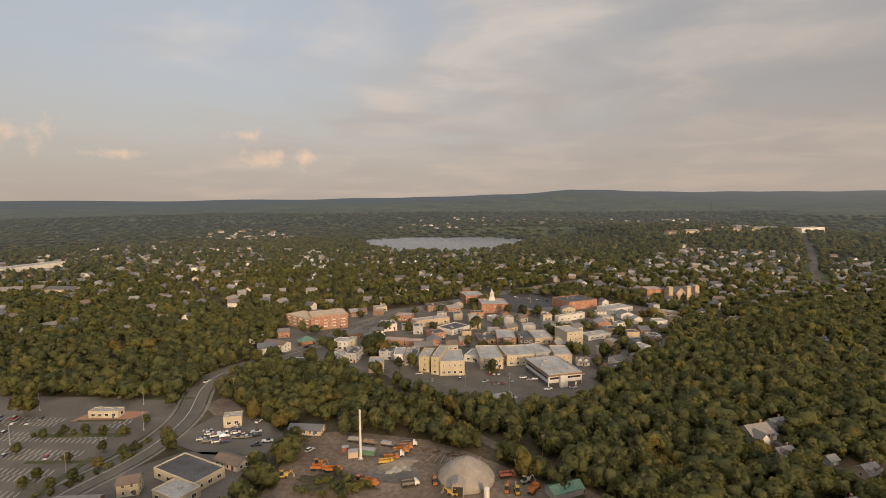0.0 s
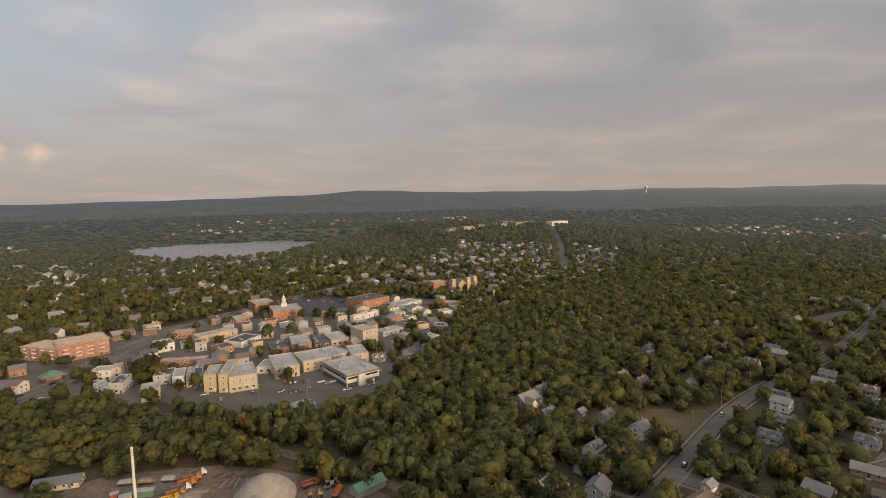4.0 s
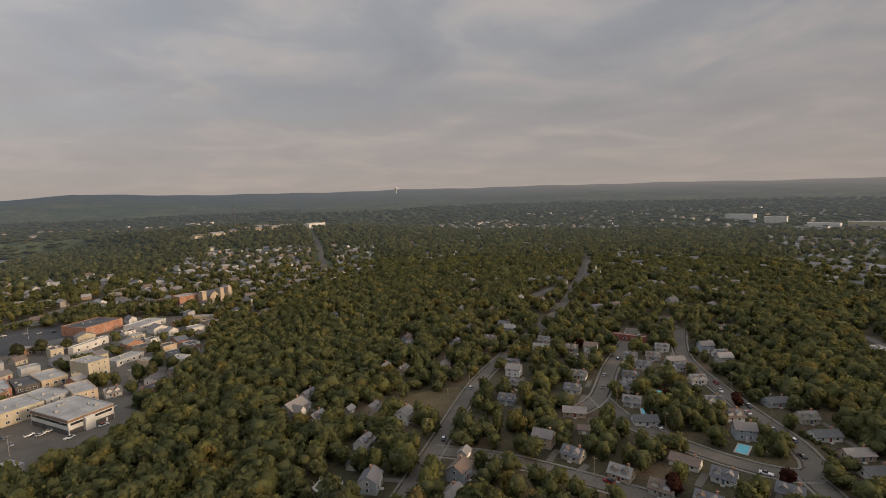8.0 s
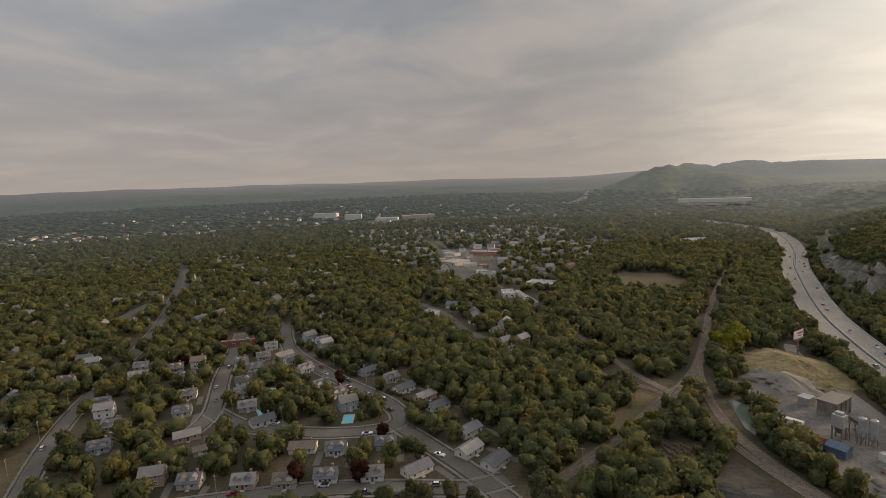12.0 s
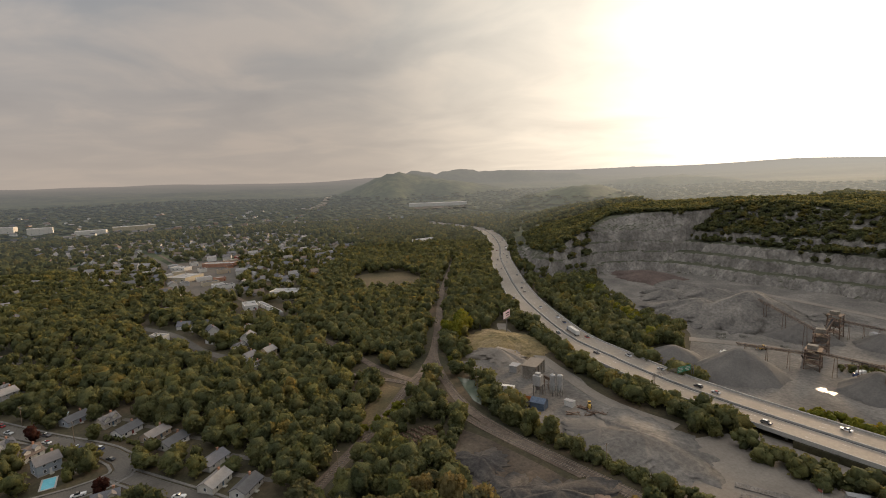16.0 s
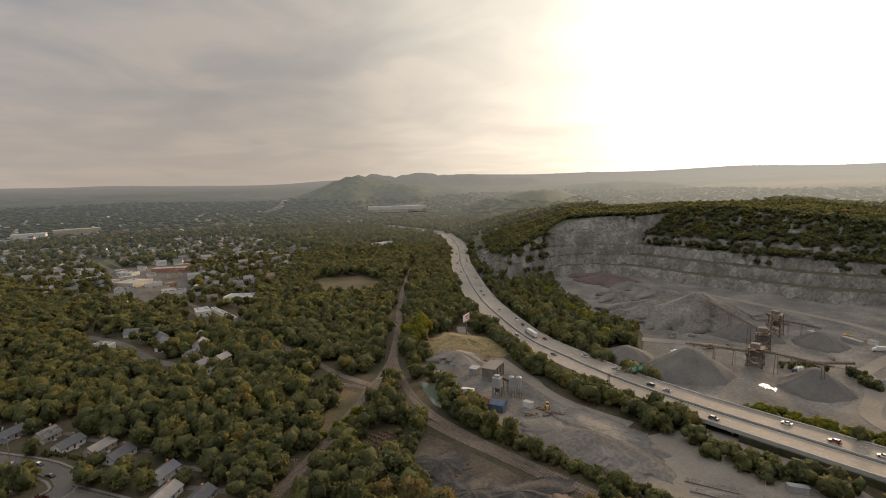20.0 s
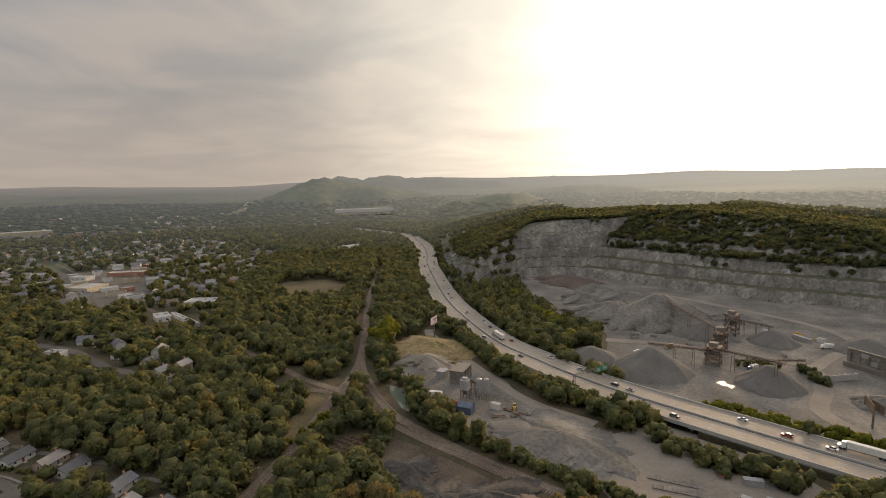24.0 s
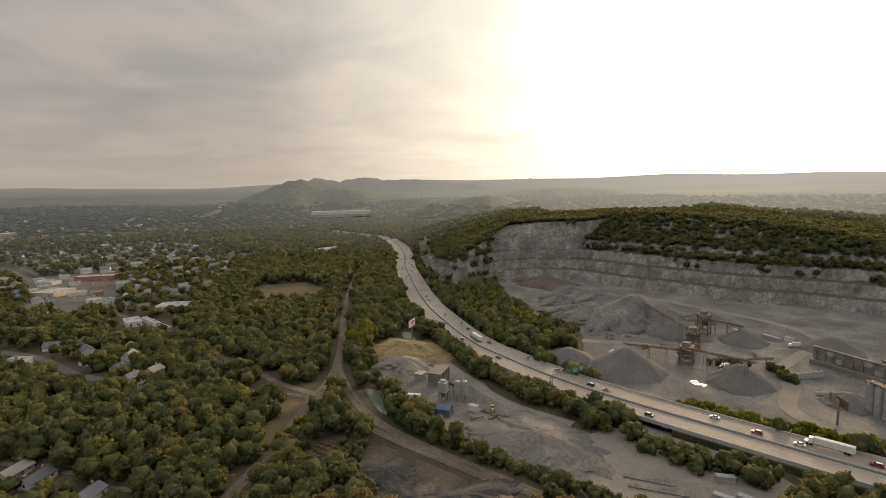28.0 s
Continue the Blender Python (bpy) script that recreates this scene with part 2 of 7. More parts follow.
M = {}
M["ground"] = material("meadow_and_soil", [(0.032, 0.031, 0.015), (0.056, 0.046, 0.024), (0.1, 0.068, 0.04)], scale=0.02, fine=0.5)
M["grass"] = material("lawn", [(0.035, 0.045, 0.017), (0.06, 0.065, 0.027), (0.1, 0.085, 0.04)], scale=0.06, fine=1.5)
M["field"] = material("dry_field", [(0.052, 0.046, 0.02), (0.092, 0.07, 0.034), (0.14, 0.1, 0.054)], scale=0.02, fine=0.6)
M["leaf"] = leafy("leaves", [(0.088, 0.098, 0.051), (0.114, 0.122, 0.057), (0.142, 0.143, 0.063), (0.178, 0.164, 0.07)])
M["leaf_tree"] = leafy("leaves_of_single_trees", [(0.08, 0.088, 0.052), (0.114, 0.116, 0.062), (0.12, 0.124, 0.054), (0.146, 0.146, 0.058), (0.08, 0.094, 0.046), (0.19, 0.158, 0.07), (0.1, 0.118, 0.052)], by="object")
# both far materials emit the painted haze; no air scatters light here
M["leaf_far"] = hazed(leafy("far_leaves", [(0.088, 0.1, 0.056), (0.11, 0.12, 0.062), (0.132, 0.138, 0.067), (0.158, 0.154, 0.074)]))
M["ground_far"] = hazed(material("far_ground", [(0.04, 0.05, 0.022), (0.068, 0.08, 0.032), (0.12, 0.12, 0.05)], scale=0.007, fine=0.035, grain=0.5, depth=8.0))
M["leaf_red"] = leafy("copper_leaves", [(0.035, 0.014, 0.012), (0.06, 0.022, 0.016)])
M["leaf_yellow"] = leafy("yellow_green_leaves", [(0.13, 0.14, 0.02), (0.2, 0.19, 0.03)])
M["bark"] = material("bark", [(0.05, 0.04, 0.03), (0.1, 0.08, 0.06)], scale=2, fine=9)
M["asphalt"] = material("asphalt", [(0.085, 0.075, 0.063), (0.13, 0.114, 0.095)], scale=0.05, fine=1.2, grain=0.2)
M["asphalt_dark"] = material("fresh_asphalt", [(0.045, 0.046, 0.05), (0.07, 0.07, 0.074)], scale=0.05, fine=1.0, grain=0.2)
M["concrete"] = material("concrete", [(0.3, 0.285, 0.26), (0.4, 0.38, 0.34)], scale=0.08, fine=1.5, grain=0.15)
M["highway"] = material("worn_concrete_road", [(0.2, 0.17, 0.138), (0.275, 0.235, 0.19)], scale=0.03, fine=0.8, grain=0.12, rough=0.72, spec=0.22, bump=0.1)
M["gravel"] = material("crushed_stone", [(0.085, 0.076, 0.067), (0.13, 0.117, 0.102), (0.2, 0.178, 0.152)], scale=0.035, fine=0.5)
M["sand"] = material("pale_sand", [(0.16, 0.135, 0.11), (0.225, 0.195, 0.16)], scale=0.04, fine=0.7, grain=0.15)
M["dirt"] = material("dirt", [(0.082, 0.06, 0.045), (0.13, 0.097, 0.072), (0.185, 0.142, 0.106)], scale=0.04, fine=0.5)
M["lot_dirt"] = material("damp_dark_dirt", [(0.05, 0.038, 0.028), (0.085, 0.064, 0.046), (0.12, 0.095, 0.066)], scale=0.05, fine=0.6)
M["rock"] = material("rock", [(0.13, 0.116, 0.1), (0.21, 0.19, 0.165), (0.33, 0.3, 0.26)], scale=0.05, fine=0.35, bump=1.0, grain=0.4)
rt = M["rock"].node_tree
rb = rt.nodes["Principled BSDF"]
slope = rt.nodes.new("ShaderNodeSeparateXYZ")
rt.links.new(rt.nodes.new("ShaderNodeNewGeometry").outputs["Normal"], slope.inputs[0])
ledge = ramp(rt, [(0.55, (0, 0, 0)), (0.85, (1, 1, 1))])
rt.links.new(slope.outputs[2], ledge.inputs[0])
rt.links.new(blend(rt, ledge.outputs[0], rb.inputs["Base Color"].links[0].from_socket, (0.065, 0.066, 0.04)), rb.inputs["Base Color"])
M["kerb"] = material("weathered_kerb_concrete", [(0.13, 0.12, 0.108), (0.19, 0.175, 0.155)], scale=0.1, fine=1.5, grain=0.2)
M["paint"] = material("road_paint", [(0.4, 0.39, 0.36), (0.55, 0.54, 0.5)], scale=0.5, fine=3, grain=0.15)


def still(name, colour, rough, metal=0.0):
    m = material(name, [tuple(c * 0.9 for c in colour), colour], scale=0.01, fine=0.05, rough=rough, metal=metal, bump=0.0, grain=0.05, spec=0.5)
    return m


M["water"] = material("lake_water", [(0.10, 0.11, 0.12), (0.13, 0.14, 0.15)], scale=0.01, fine=0.25, rough=0.2, bump=1.0, grain=0.08, spec=0.6, depth=0.45)
M["pond"] = still("murky_pond", (0.10, 0.12, 0.09), 0.15)


# ---------------------------------------------------------------- building blocks
class Build:
    """Gathers the corners and faces of one mesh."""

    def __init__(self):
        self.v, self.f = [], []

    def add(self, vs, fs):
        o = len(self.v)
        self.v += [tuple(p) for p in vs]
        self.f += [tuple(o + i for i in f) for f in fs]
        return self

    def box(self, x, y, z, sx, sy, sz, turn=0.0, top=1.0):
        """A box that stands on z, centred on x, y; top narrows its upper face."""
        c, s = math.cos(radians(turn)), math.sin(radians(turn))
        vs = []
        for zz, k in ((z, 1.0), (z + sz, top)):
            for a, b in ((-1, -1), (1, -1), (1, 1), (-1, 1)):
                px, py = a * sx / 2 * k, b * sy / 2 * k
                vs.append((x + px * c - py * s, y + px * s + py * c, zz))
        return self.add(vs, [(3, 2, 1, 0), (4, 5, 6, 7), (0, 1, 5, 4), (1, 2, 6, 5), (2, 3, 7, 6), (3, 0, 4, 7)])

    def beam(self, a, b, w, h=None):
        """A straight square bar from a to b."""
        a, b = Vector(a), Vector(b)
        d = (b - a).normalized()
        side = d.cross(Vector((0, 0, 1)))
        side = side.normalized() if side.length > 1e-4 else Vector((1, 0, 0))
        upw = side.cross(d)
        h = h or w
        vs = [p + side * i * w / 2 + upw * j * h / 2 for p in (a, b) for i, j in ((-1, -1), (1, -1), (1, 1), (-1, 1))]
        return self.add(vs, [(3, 2, 1, 0), (4, 5, 6, 7), (0, 1, 5, 4), (1, 2, 6, 5), (2, 3, 7, 6), (3, 0, 4, 7)])

    def tube(self, x, y, z, r, h, n=16, top=None, cap=True):
        top = r if top is None else top
        vs = [(x + q * math.cos(2 * math.pi * i / n), y + q * math.sin(2 * math.pi * i / n), zz) for zz, q in ((z, r), (z + h, top)) for i in range(n)]
        fs = [(i, (i + 1) % n, n + (i + 1) % n, n + i) for i in range(n)]
        if cap:
            fs += [tuple(range(n - 1, -1, -1)), tuple(range(n, 2 * n))]
        return self.add(vs, fs)

    def slab(self, outline, z0, z1):
        """A flat plate with the given outline."""
        n = len(outline)
        area = sum(outline[i][0] * outline[(i + 1) % n][1] - outline[(i + 1) % n][0] * outline[i][1] for i in range(n))
        if area < 0:
            outline = outline[::-1]
        vs = [(p[0], p[1], z) for z in (z0, z1) for p in outline]
        fs = [(i, (i + 1) % n, n + (i + 1) % n, n + i) for i in range(n)]
        return self.add(vs, fs + [tuple(range(n - 1, -1, -1)), tuple(range(n, 2 * n))])

    def mesh(self, name, smooth=False):
        me = bpy.data.meshes.new(name)
        me.from_pydata(self.v, [], self.f)
        if smooth:
            me.polygons.foreach_set("use_smooth", [True] * len(me.polygons))
        return me


def part(name, build, mat, parent=None, label="", smooth=False):
    me = build.mesh(name, smooth) if isinstance(build, Build) else build
    if mat is not None and not me.materials:
        me.materials.append(mat)
    ob = new(name, me)
    if parent is not None:
        ob.parent = parent
    return tagged(ob, label)


def structure(name, build, mat, label, category, smooth=False):
    return tagged(part(name, build, mat, None, label, smooth), category=category, kind="structure")


def root(name, label, category, group="", m=None):
    ob = new(name)
    ob.empty_display_size = 0.5
    if m is not None:
        ob.matrix_basis = m
    return tagged(ob, label, category, group)


def smooth_line(pts, step=8.0):
    """A rounded line through the corner points."""
    out = []
    n = len(pts)
    for i in range(n - 1):
        p0, p1, p2, p3 = (Vector(pts[max(0, min(n - 1, i + k))][:2]) for k in (-1, 0, 1, 2))
        m = max(2, int((p2 - p1).length / step))
        for j in range(m):
            t = j / m
            out.append(0.5 * ((2 * p1) + (p2 - p0) * t + (2 * p0 - 5 * p1 + 4 * p2 - p3) * t * t + (3 * p1 - p0 - 3 * p2 + p3) * t ** 3))
    out.append(Vector(pts[-1][:2]))
    return out


def strip(line, left, right, z0, z1, height=None):
    """A ribbon with thickness that follows a line between two side offsets."""
    b = Build()
    n = len(line)
    rows = []
    for i, p in enumerate(line):
        d = (line[min(n - 1, i + 1)] - line[max(0, i - 1)]).normalized()
        s = Vector((d.y, -d.x))
        g = height(p.x, p.y) if height else 0.0
        a, c = p + s * left, p + s * right
        rows.append([(a.x, a.y, g + z0), (c.x, c.y, g + z0), (c.x, c.y, g + z1), (a.x, a.y, g + z1)])
    vs = [q for r in rows for q in r]
    fs = []
    for i in range(n - 1):
        o, q = 4 * i, 4 * i + 4
        for k in range(4):
            fs.append((o + k, q + k, q + (k + 1) % 4, o + (k + 1) % 4))
    fs += [(0, 1, 2, 3), (4 * n - 1, 4 * n - 2, 4 * n - 3, 4 * n - 4)]
    # turn the faces outwards
    fs = [f if left > right else f[::-1] for f in fs]
    return b.add(vs, fs)


def dashes(line, offset, length, gap, width, z, height=None):
    b = Build()
    run, total_run = 0.0, 0.0
    for i in range(len(line) - 1):
        p, q = line[i], line[i + 1]
        d = q - p
        L = d.length
        if L < 1e-6:
            continue
        d = d / L
        s = Vector((d.y, -d.x))
        pos = -(total_run % (length + gap))
        while pos < L:
            a0, a1 = max(0, pos), min(L, pos + length)
            if a1 > a0 + 0.05:
                m = p + d * (a0 + a1) / 2 + s * offset
                g = height(m.x, m.y) if height else 0.0
                b.box(m.x, m.y, g + z, a1 - a0, width, 0.012, math.degrees(math.atan2(d.y, d.x)))
            pos += length + gap
        total_run += L
    return b

# ---------------------------------------------------------------- the lie of the land
def bell(x, y, cx, cy, sx, sy, turn=0.0):
    c, s = math.cos(radians(turn)), math.sin(radians(turn))
    u, v = (x - cx) * c + (y - cy) * s, -(x - cx) * s + (y - cy) * c
    return np.exp(-0.5 * ((u / sx) ** 2 + (v / sy) ** 2))


def polar(azimuth, r):
    return -math.sin(radians(azimuth)) * r, math.cos(radians(azimuth)) * r


# the far skyline: azimuth and its angle above the level of the eye
SKY_AZ = np.array([-360, -200, -180, -160, -150, -140, -130, -122, -104, -98, -90, -76, -58, -40, -30, -20, -13, -10, -7, -3, 4, 12, 21, 31, 45, 60, 100, 160])
SKY_EL = np.array([0.4, 0.4, 0.4, 0.4, 0.5, 0.35, 0.35, 0.5, 0.0, 0.0, 0.15, 0.3, 0.4, 0.42, 0.35, 0.5, 0.66, 0.74, 0.45, 0.3, 0.12, 0.0, -0.1, -0.2, -0.1, 0, 0.2, 0.4])
FAR = 4850.0
HILLS = [  # azimuth, distance, height, width along the view, width across, turn
    (-23.5, 1500, 40, 230, 330, 0), (-6, 1850, 20, 200, 260, 0), (-9.5, 3900, 36, 500, 300, 0), (8, 2900, 26, 420, 700, 0), (24, 3100, 10, 400, 800, 0),
    (-34, 2450, 30, 260, 300, 0), (14, 2300, 14, 150, 450, 0), (-2, 3300, 20, 200, 450, 0), (36, 2500, 16, 180, 400, 0), (-19, 3300, 16, 160, 420, 0), (-47, 3000, 12, 150, 500, 0), (-62, 3500, 14, 160, 600, 0),
    (-78, 2900, 9, 150, 500, 0), (-92, 3600, 12, 160, 500, 0), (-158, 2700, 20, 200, 420, 0)]
# wooded ridges to the south: distance, depth, and the crest's height over its length in degrees
RIDGES = [
    (2650, 260, [-101, -102.5, -106.5, -108.9, -111, -113, -115.4, -119, -122.6, -125.1, -129], [0, 14, 82, 126, 152, 142, 116, 94, 62, 30, 0]),
    (3750, 220, [-107, -110, -111.5, -112.8, -114, -115.3, -116.7, -118.5, -120.3, -123.3, -130, -134], [0, 90, 140, 175, 160, 142, 160, 170, 150, 154, 120, 60]),
    (1850, 170, [-122, -125, -129.2, -131, -132.8, -135.7, -140], [0, 42, 72, 78, 76, 40, 0]),
    (3000, 230, [-128, -133.4, -137, -140.7, -144, -147, -154.2, -158.6, -170], [0, 68, 84, 94, 78, 58, 24, 6, 0]),
    (4500, 240, [-120, -130.4, -136.8, -144.4, -150, -151.8, -154.2, -161, -175], [110, 140, 142, 130, 132, 158, 138, 122, 120])]


def land(x, y):
    """Height of the natural ground."""
    x, y = np.asarray(x, float), np.asarray(y, float)
    r = np.hypot(x, y)
    az = np.degrees(np.arctan2(-x, y))
    az = np.where(az > 160, az - 360, az)
    rim = 120 + FAR * np.tan(np.radians(np.interp(az, SKY_AZ, SKY_EL)))
    z = rim * np.clip((r - 1550) / (FAR - 1550), 0, 1.02) ** 1.35
    for a, d, h, su, sv, tn in HILLS:
        cx, cy = polar(a, d)
        z = z + h * bell(x, y, cx, cy, sv, su, a)
    for d, wide, azs, tops in RIDGES:
        top = np.interp(-az, [-a for a in azs], tops, left=0, right=0)
        z = np.maximum(z, top * np.exp(-0.5 * ((r - d + 60 * np.sin(az * 0.9)) / wide) ** 2) * (1 + 0.03 * np.sin(az * 4.1)))
    lake = np.clip((((x + 70) / 340) ** 2 + ((y - 1290) / 330) ** 2 - 0.75) / 0.9, 0, 1)
    z = z * lake * lake
    wob = np.sin(x * 0.0041 + 1.3) * np.cos(y * 0.0037 - 0.4) + 0.5 * np.sin(x * 0.011 - y * 0.009)
    return z + wob * 5.0 * np.clip((r - 1700) / 1200, 0, 1)


def land1(x, y):
    return float(land(x, y))


def sheet(name, xs, ys, zs, mat, label, category, smooth=True):
    """A height field on a grid of rows and columns."""
    rows, cols = xs.shape
    v = np.stack([xs, ys, zs], -1).reshape(-1, 3)
    i = np.arange(rows - 1)[:, None] * cols + np.arange(cols - 1)[None]
    q = np.stack([i, i + 1, i + cols + 1, i + cols], -1).reshape(-1, 4)
    me = bpy.data.meshes.new(name)
    me.vertices.add(len(v))
    me.vertices.foreach_set("co", v.ravel())
    me.loops.add(q.size)
    me.loops.foreach_set("vertex_index", q.ravel())
    me.polygons.add(len(q))
    me.polygons.foreach_set("loop_start", np.arange(len(q)) * 4)
    me.polygons.foreach_set("use_smooth", np.full(len(q), smooth))
    me.update(calc_edges=True)
    me.materials.append(mat)
    return tagged(new(name, me), label, category, kind="structure")


angles = np.radians(np.linspace(0, 360, 541))


def ring_sheet(name, radii, mat, label):
    A, Rr = np.meshgrid(angles, radii)
    gx, gy = -np.sin(A) * Rr, np.cos(A) * Rr
    return sheet(name, gx, gy, land(gx, gy), M[mat], label, "ground")


ground = ring_sheet("ground", np.concatenate([[0.5], np.linspace(60, 900, 46)]), "ground", "dark green and brown meadow and woodland soil")
backdrop = ring_sheet("backdrop", np.geomspace(900, FAR, 96), "ground_far", "far hills and plain at the horizon with painted haze")

# the quarried hill: stepped rock faces under a wooded top
FACE = [(790, -525), (722, -482), (609, -413), (507, -358), (455, -347), (448, -374), (460, -415), (468, -450), (456, -482), (424, -503), (385, -511), (340, -514), (240, -530), (150, -565), (40, -585), (-120, -560), (-300, -540)]


def line_distance(x, y, pts):
    """Distance to a line of points; negative on its left side."""
    best = np.full(np.shape(x), 1e9)
    sign = np.ones(np.shape(x))
    for (ax, ay), (bx, by) in zip(pts[:-1], pts[1:]):
        dx, dy = bx - ax, by - ay
        t = np.clip(((x - ax) * dx + (y - ay) * dy) / (dx * dx + dy * dy), 0, 1)
        ex, ey = x - ax - t * dx, y - ay - t * dy
        d = np.hypot(ex, ey)
        side = np.sign(dx * ey - dy * ex)
        closer = d < best
        best = np.where(closer, d, best)
        sign = np.where(closer, side, sign)
    return best, sign


def quarry_hill(x, y):
    x, y = np.asarray(x, float), np.asarray(y, float)
    d, s = line_distance(x, y, FACE)
    rough = 4 * np.sin(x * 0.05 + y * 0.03) + 2.6 * np.sin(x * 0.11 - y * 0.07 + 2.0) + 1.9 * np.sin(x * 0.19 - y * 0.15) + 1.6 * np.sin(x * 0.47 + y * 0.41) + 1.1 * np.sin(x * 0.83 - y * 0.61)
    d = d * s + rough * 0.95
    d = np.where((x > 440) & (d > 0), d * 1.9, d)
    az = np.degrees(np.arctan2(-x, y))
    az = np.where(az > 0, az - 360, az)
    crest = np.interp(az, [-200, -175, -167, -161, -155.8, -150, -145, -139.7, -136, -133.7, -131, -127.4, -124.8, -123, -121, -118], [20, 36, 45, 54, 61, 65, 63.5, 60, 56, 52, 41, 25, 11, 6, 2, -3])
    step = [(-2, 0), (2, 10), (15, 11), (18, 21), (32, 22.5), (35, 32), (49, 34), (53, 43), (76, 52), (98, 66), (150, 90), (190, 98), (300, 94), (520, 40), (760, 0)]
    z = np.interp(d, [a for a, b in step], [b for a, b in step])
    z = np.minimum(z, crest + 0.12 * z)
    z = np.where(d > 98, np.minimum(z, crest + 8 + 3 * np.sin(x * 0.03) * np.cos(y * 0.027)), z)
    return np.where(d > -2, z + 0.12 * rough * np.clip(z / 10, 0, 1), -0.5)


qx, qy = np.meshgrid(np.arange(-340, 762, 2.6), np.arange(-740, -330, 2.6))
hill = sheet("quarry_hill", qx, qy, quarry_hill(qx, qy), M["rock"], "grey stepped quarry rock face below a wooded top", "hill", smooth=False)
qx, qy = np.meshgrid(np.arange(-340, 762, 10.0), np.arange(-1180, -735, 9.0))
hill_back = sheet("hill_back", qx, qy, quarry_hill(qx, qy) - 0.4, M["ground"], "wooded back slope of the quarried hill", "hill")


def height(x, y):
    """Ground height, the quarried hill included."""
    return np.maximum(land(x, y), quarry_hill(x, y))


def height1(x, y):
    return float(height(x, y))


# ---------------------------------------------------------------- open areas and roads
OPEN = []      # outlines that stay free of trees
ROADS = []     # lines and half widths that stay free of trees


def area(name, outline, mat, label, category, z=0.05):
    if category != "paved ground":
        OPEN.append(outline)
    b = Build().slab(smooth_outline(outline), z - 0.4, z)
    return structure(name, b, M[mat], label, category)


def smooth_outline(o, step=14):
    closed = o + o[:1]
    n = len(o)
    out = []
    for i in range(n):
        p0, p1, p2, p3 = (Vector(o[(i + k) % n]) for k in (-1, 0, 1, 2))
        m = max(1, int((p2 - p1).length / step))
        for j in range(m):
            t = j / m
            k = 0.35
            a, c = p1 + (p2 - p0) * k * t * (1 - t) ** 2, (p1 - p3) * k * t * t * (1 - t)
            q = p1.lerp(p2, t * t * (3 - 2 * t)) + (p2 - p0) * k * t * (1 - t) ** 2 - (p3 - p1) * k * t * t * (1 - t)
            out.append((q.x, q.y))
    return out


def road(name, pts, width, mat, label, z=0.12, clear=2.0, walk_side=0.0, centre="", fringe=0.0):
    line = smooth_line(pts)
    z += 0.006 * len(ROADS)
    ROADS.append((pts, width / 2 + clear, fringe or (1.03 if mat == "asphalt" else 1.022)))
    h = land1
    r = structure(name, strip(line, width / 2, -width / 2, z - 0.5, z, h), M[mat], label, "road")
    if walk_side:
        for s in (1, -1):
            a, c = s * (width / 2 + 1.2), s * (width / 2 + 1.2 + walk_side)
            structure("pavement", strip(line, max(a, c), min(a, c), z - 0.5, z + 0.06, h), M["kerb"], "narrow pale concrete pavement beside the street", "pavement")
            a, c = s * width / 2, s * (width / 2 + 0.18)
            structure("kerb", strip(line, max(a, c), min(a, c), z - 0.5, z + 0.14, h), M["kerb"], "pale concrete kerb along the street", "kerb")
    if centre:
        part("centre_line", dashes(line, 0, 3.0, 0.0 if centre == "solid" else 5.0, 0.3, z + 0.01, h), M["paint"], r, "worn paint line")
    return r


road("road", [(-185, 60), (-178, 130), (-172, 183), (-160, 225), (-161, 265), (-175, 308), (-176, 338), (-159, 365), (-140, 390)], 13, "asphalt", "curving grey asphalt road beside the car park", walk_side=1.6, centre="solid")
road("road", [(-140, 390), (-128, 430), (-110, 483), (-60, 560), (20, 640), (160, 760)], 9.5, "asphalt", "grey asphalt main street through the town", walk_side=1.8, centre="dash")
road("road", [(90, 132), (159, 168), (242, 211), (317, 237), (387, 258), (488, 296), (640, 368), (882, 491)], 6.8, "asphalt", "straight grey asphalt street between houses", walk_side=1.0, clear=0.5)
road("road", [(242, 140), (266, 141), (316, 159), (351, 169), (420, 190)], 7.2, "asphalt", "short grey residential street", walk_side=1.2)
road("road", [(159, 168), (176, 134), (190, 69), (191, 23), (190, 1), (196, -14)], 7.6, "asphalt", "grey residential street with parked cars", walk_side=1.2)
road("road", [(266, 141), (246, 112), (238, 66), (246, 37), (270, 44), (314, 86), (369, 131), (440, 160)], 7.6, "asphalt", "grey residential street that bends round a block", walk_side=1.2)
road("road", [(246, 37), (202, 1), (180, -14)], 7, "asphalt", "short grey street end", walk_side=1.2)
road("track_bed", [(-420, 720), (-368, 650), (-213, 455), (-144, 394), (-88, 347), (-20, 273), (21, 229), (51, 194), (100, 105), (150, 10), (200, -40), (237, -77), (267, -102), (284, -119)], 5.5, "dirt", "brown ballast bed of a railway line", z=0.08, clear=1.0)
road("dirt_road", [(284, -119), (321, -145), (398, -186), (434, -204), (497, -238), (580, -287), (650, -330)], 5.2, "dirt", "straight brown unpaved track between woods", z=0.06)
road("stone_track", [(350, -220), (338, -213), (300, -205), (262, -198), (202, -188), (160, -196)], 7, "sand", "pale stony track below the highway bank", z=0.1, clear=3.0)
road("road", [(465, 740), (560, 900), (672, 1103), (760, 1300)], 11, "asphalt", "wide grey shopping road far across the valley", clear=2)
road("road", [(620, -2), (700, 8), (790, 22), (900, 42), (1080, 84)], 9, "asphalt", "grey road with shops beside the railway", clear=7)
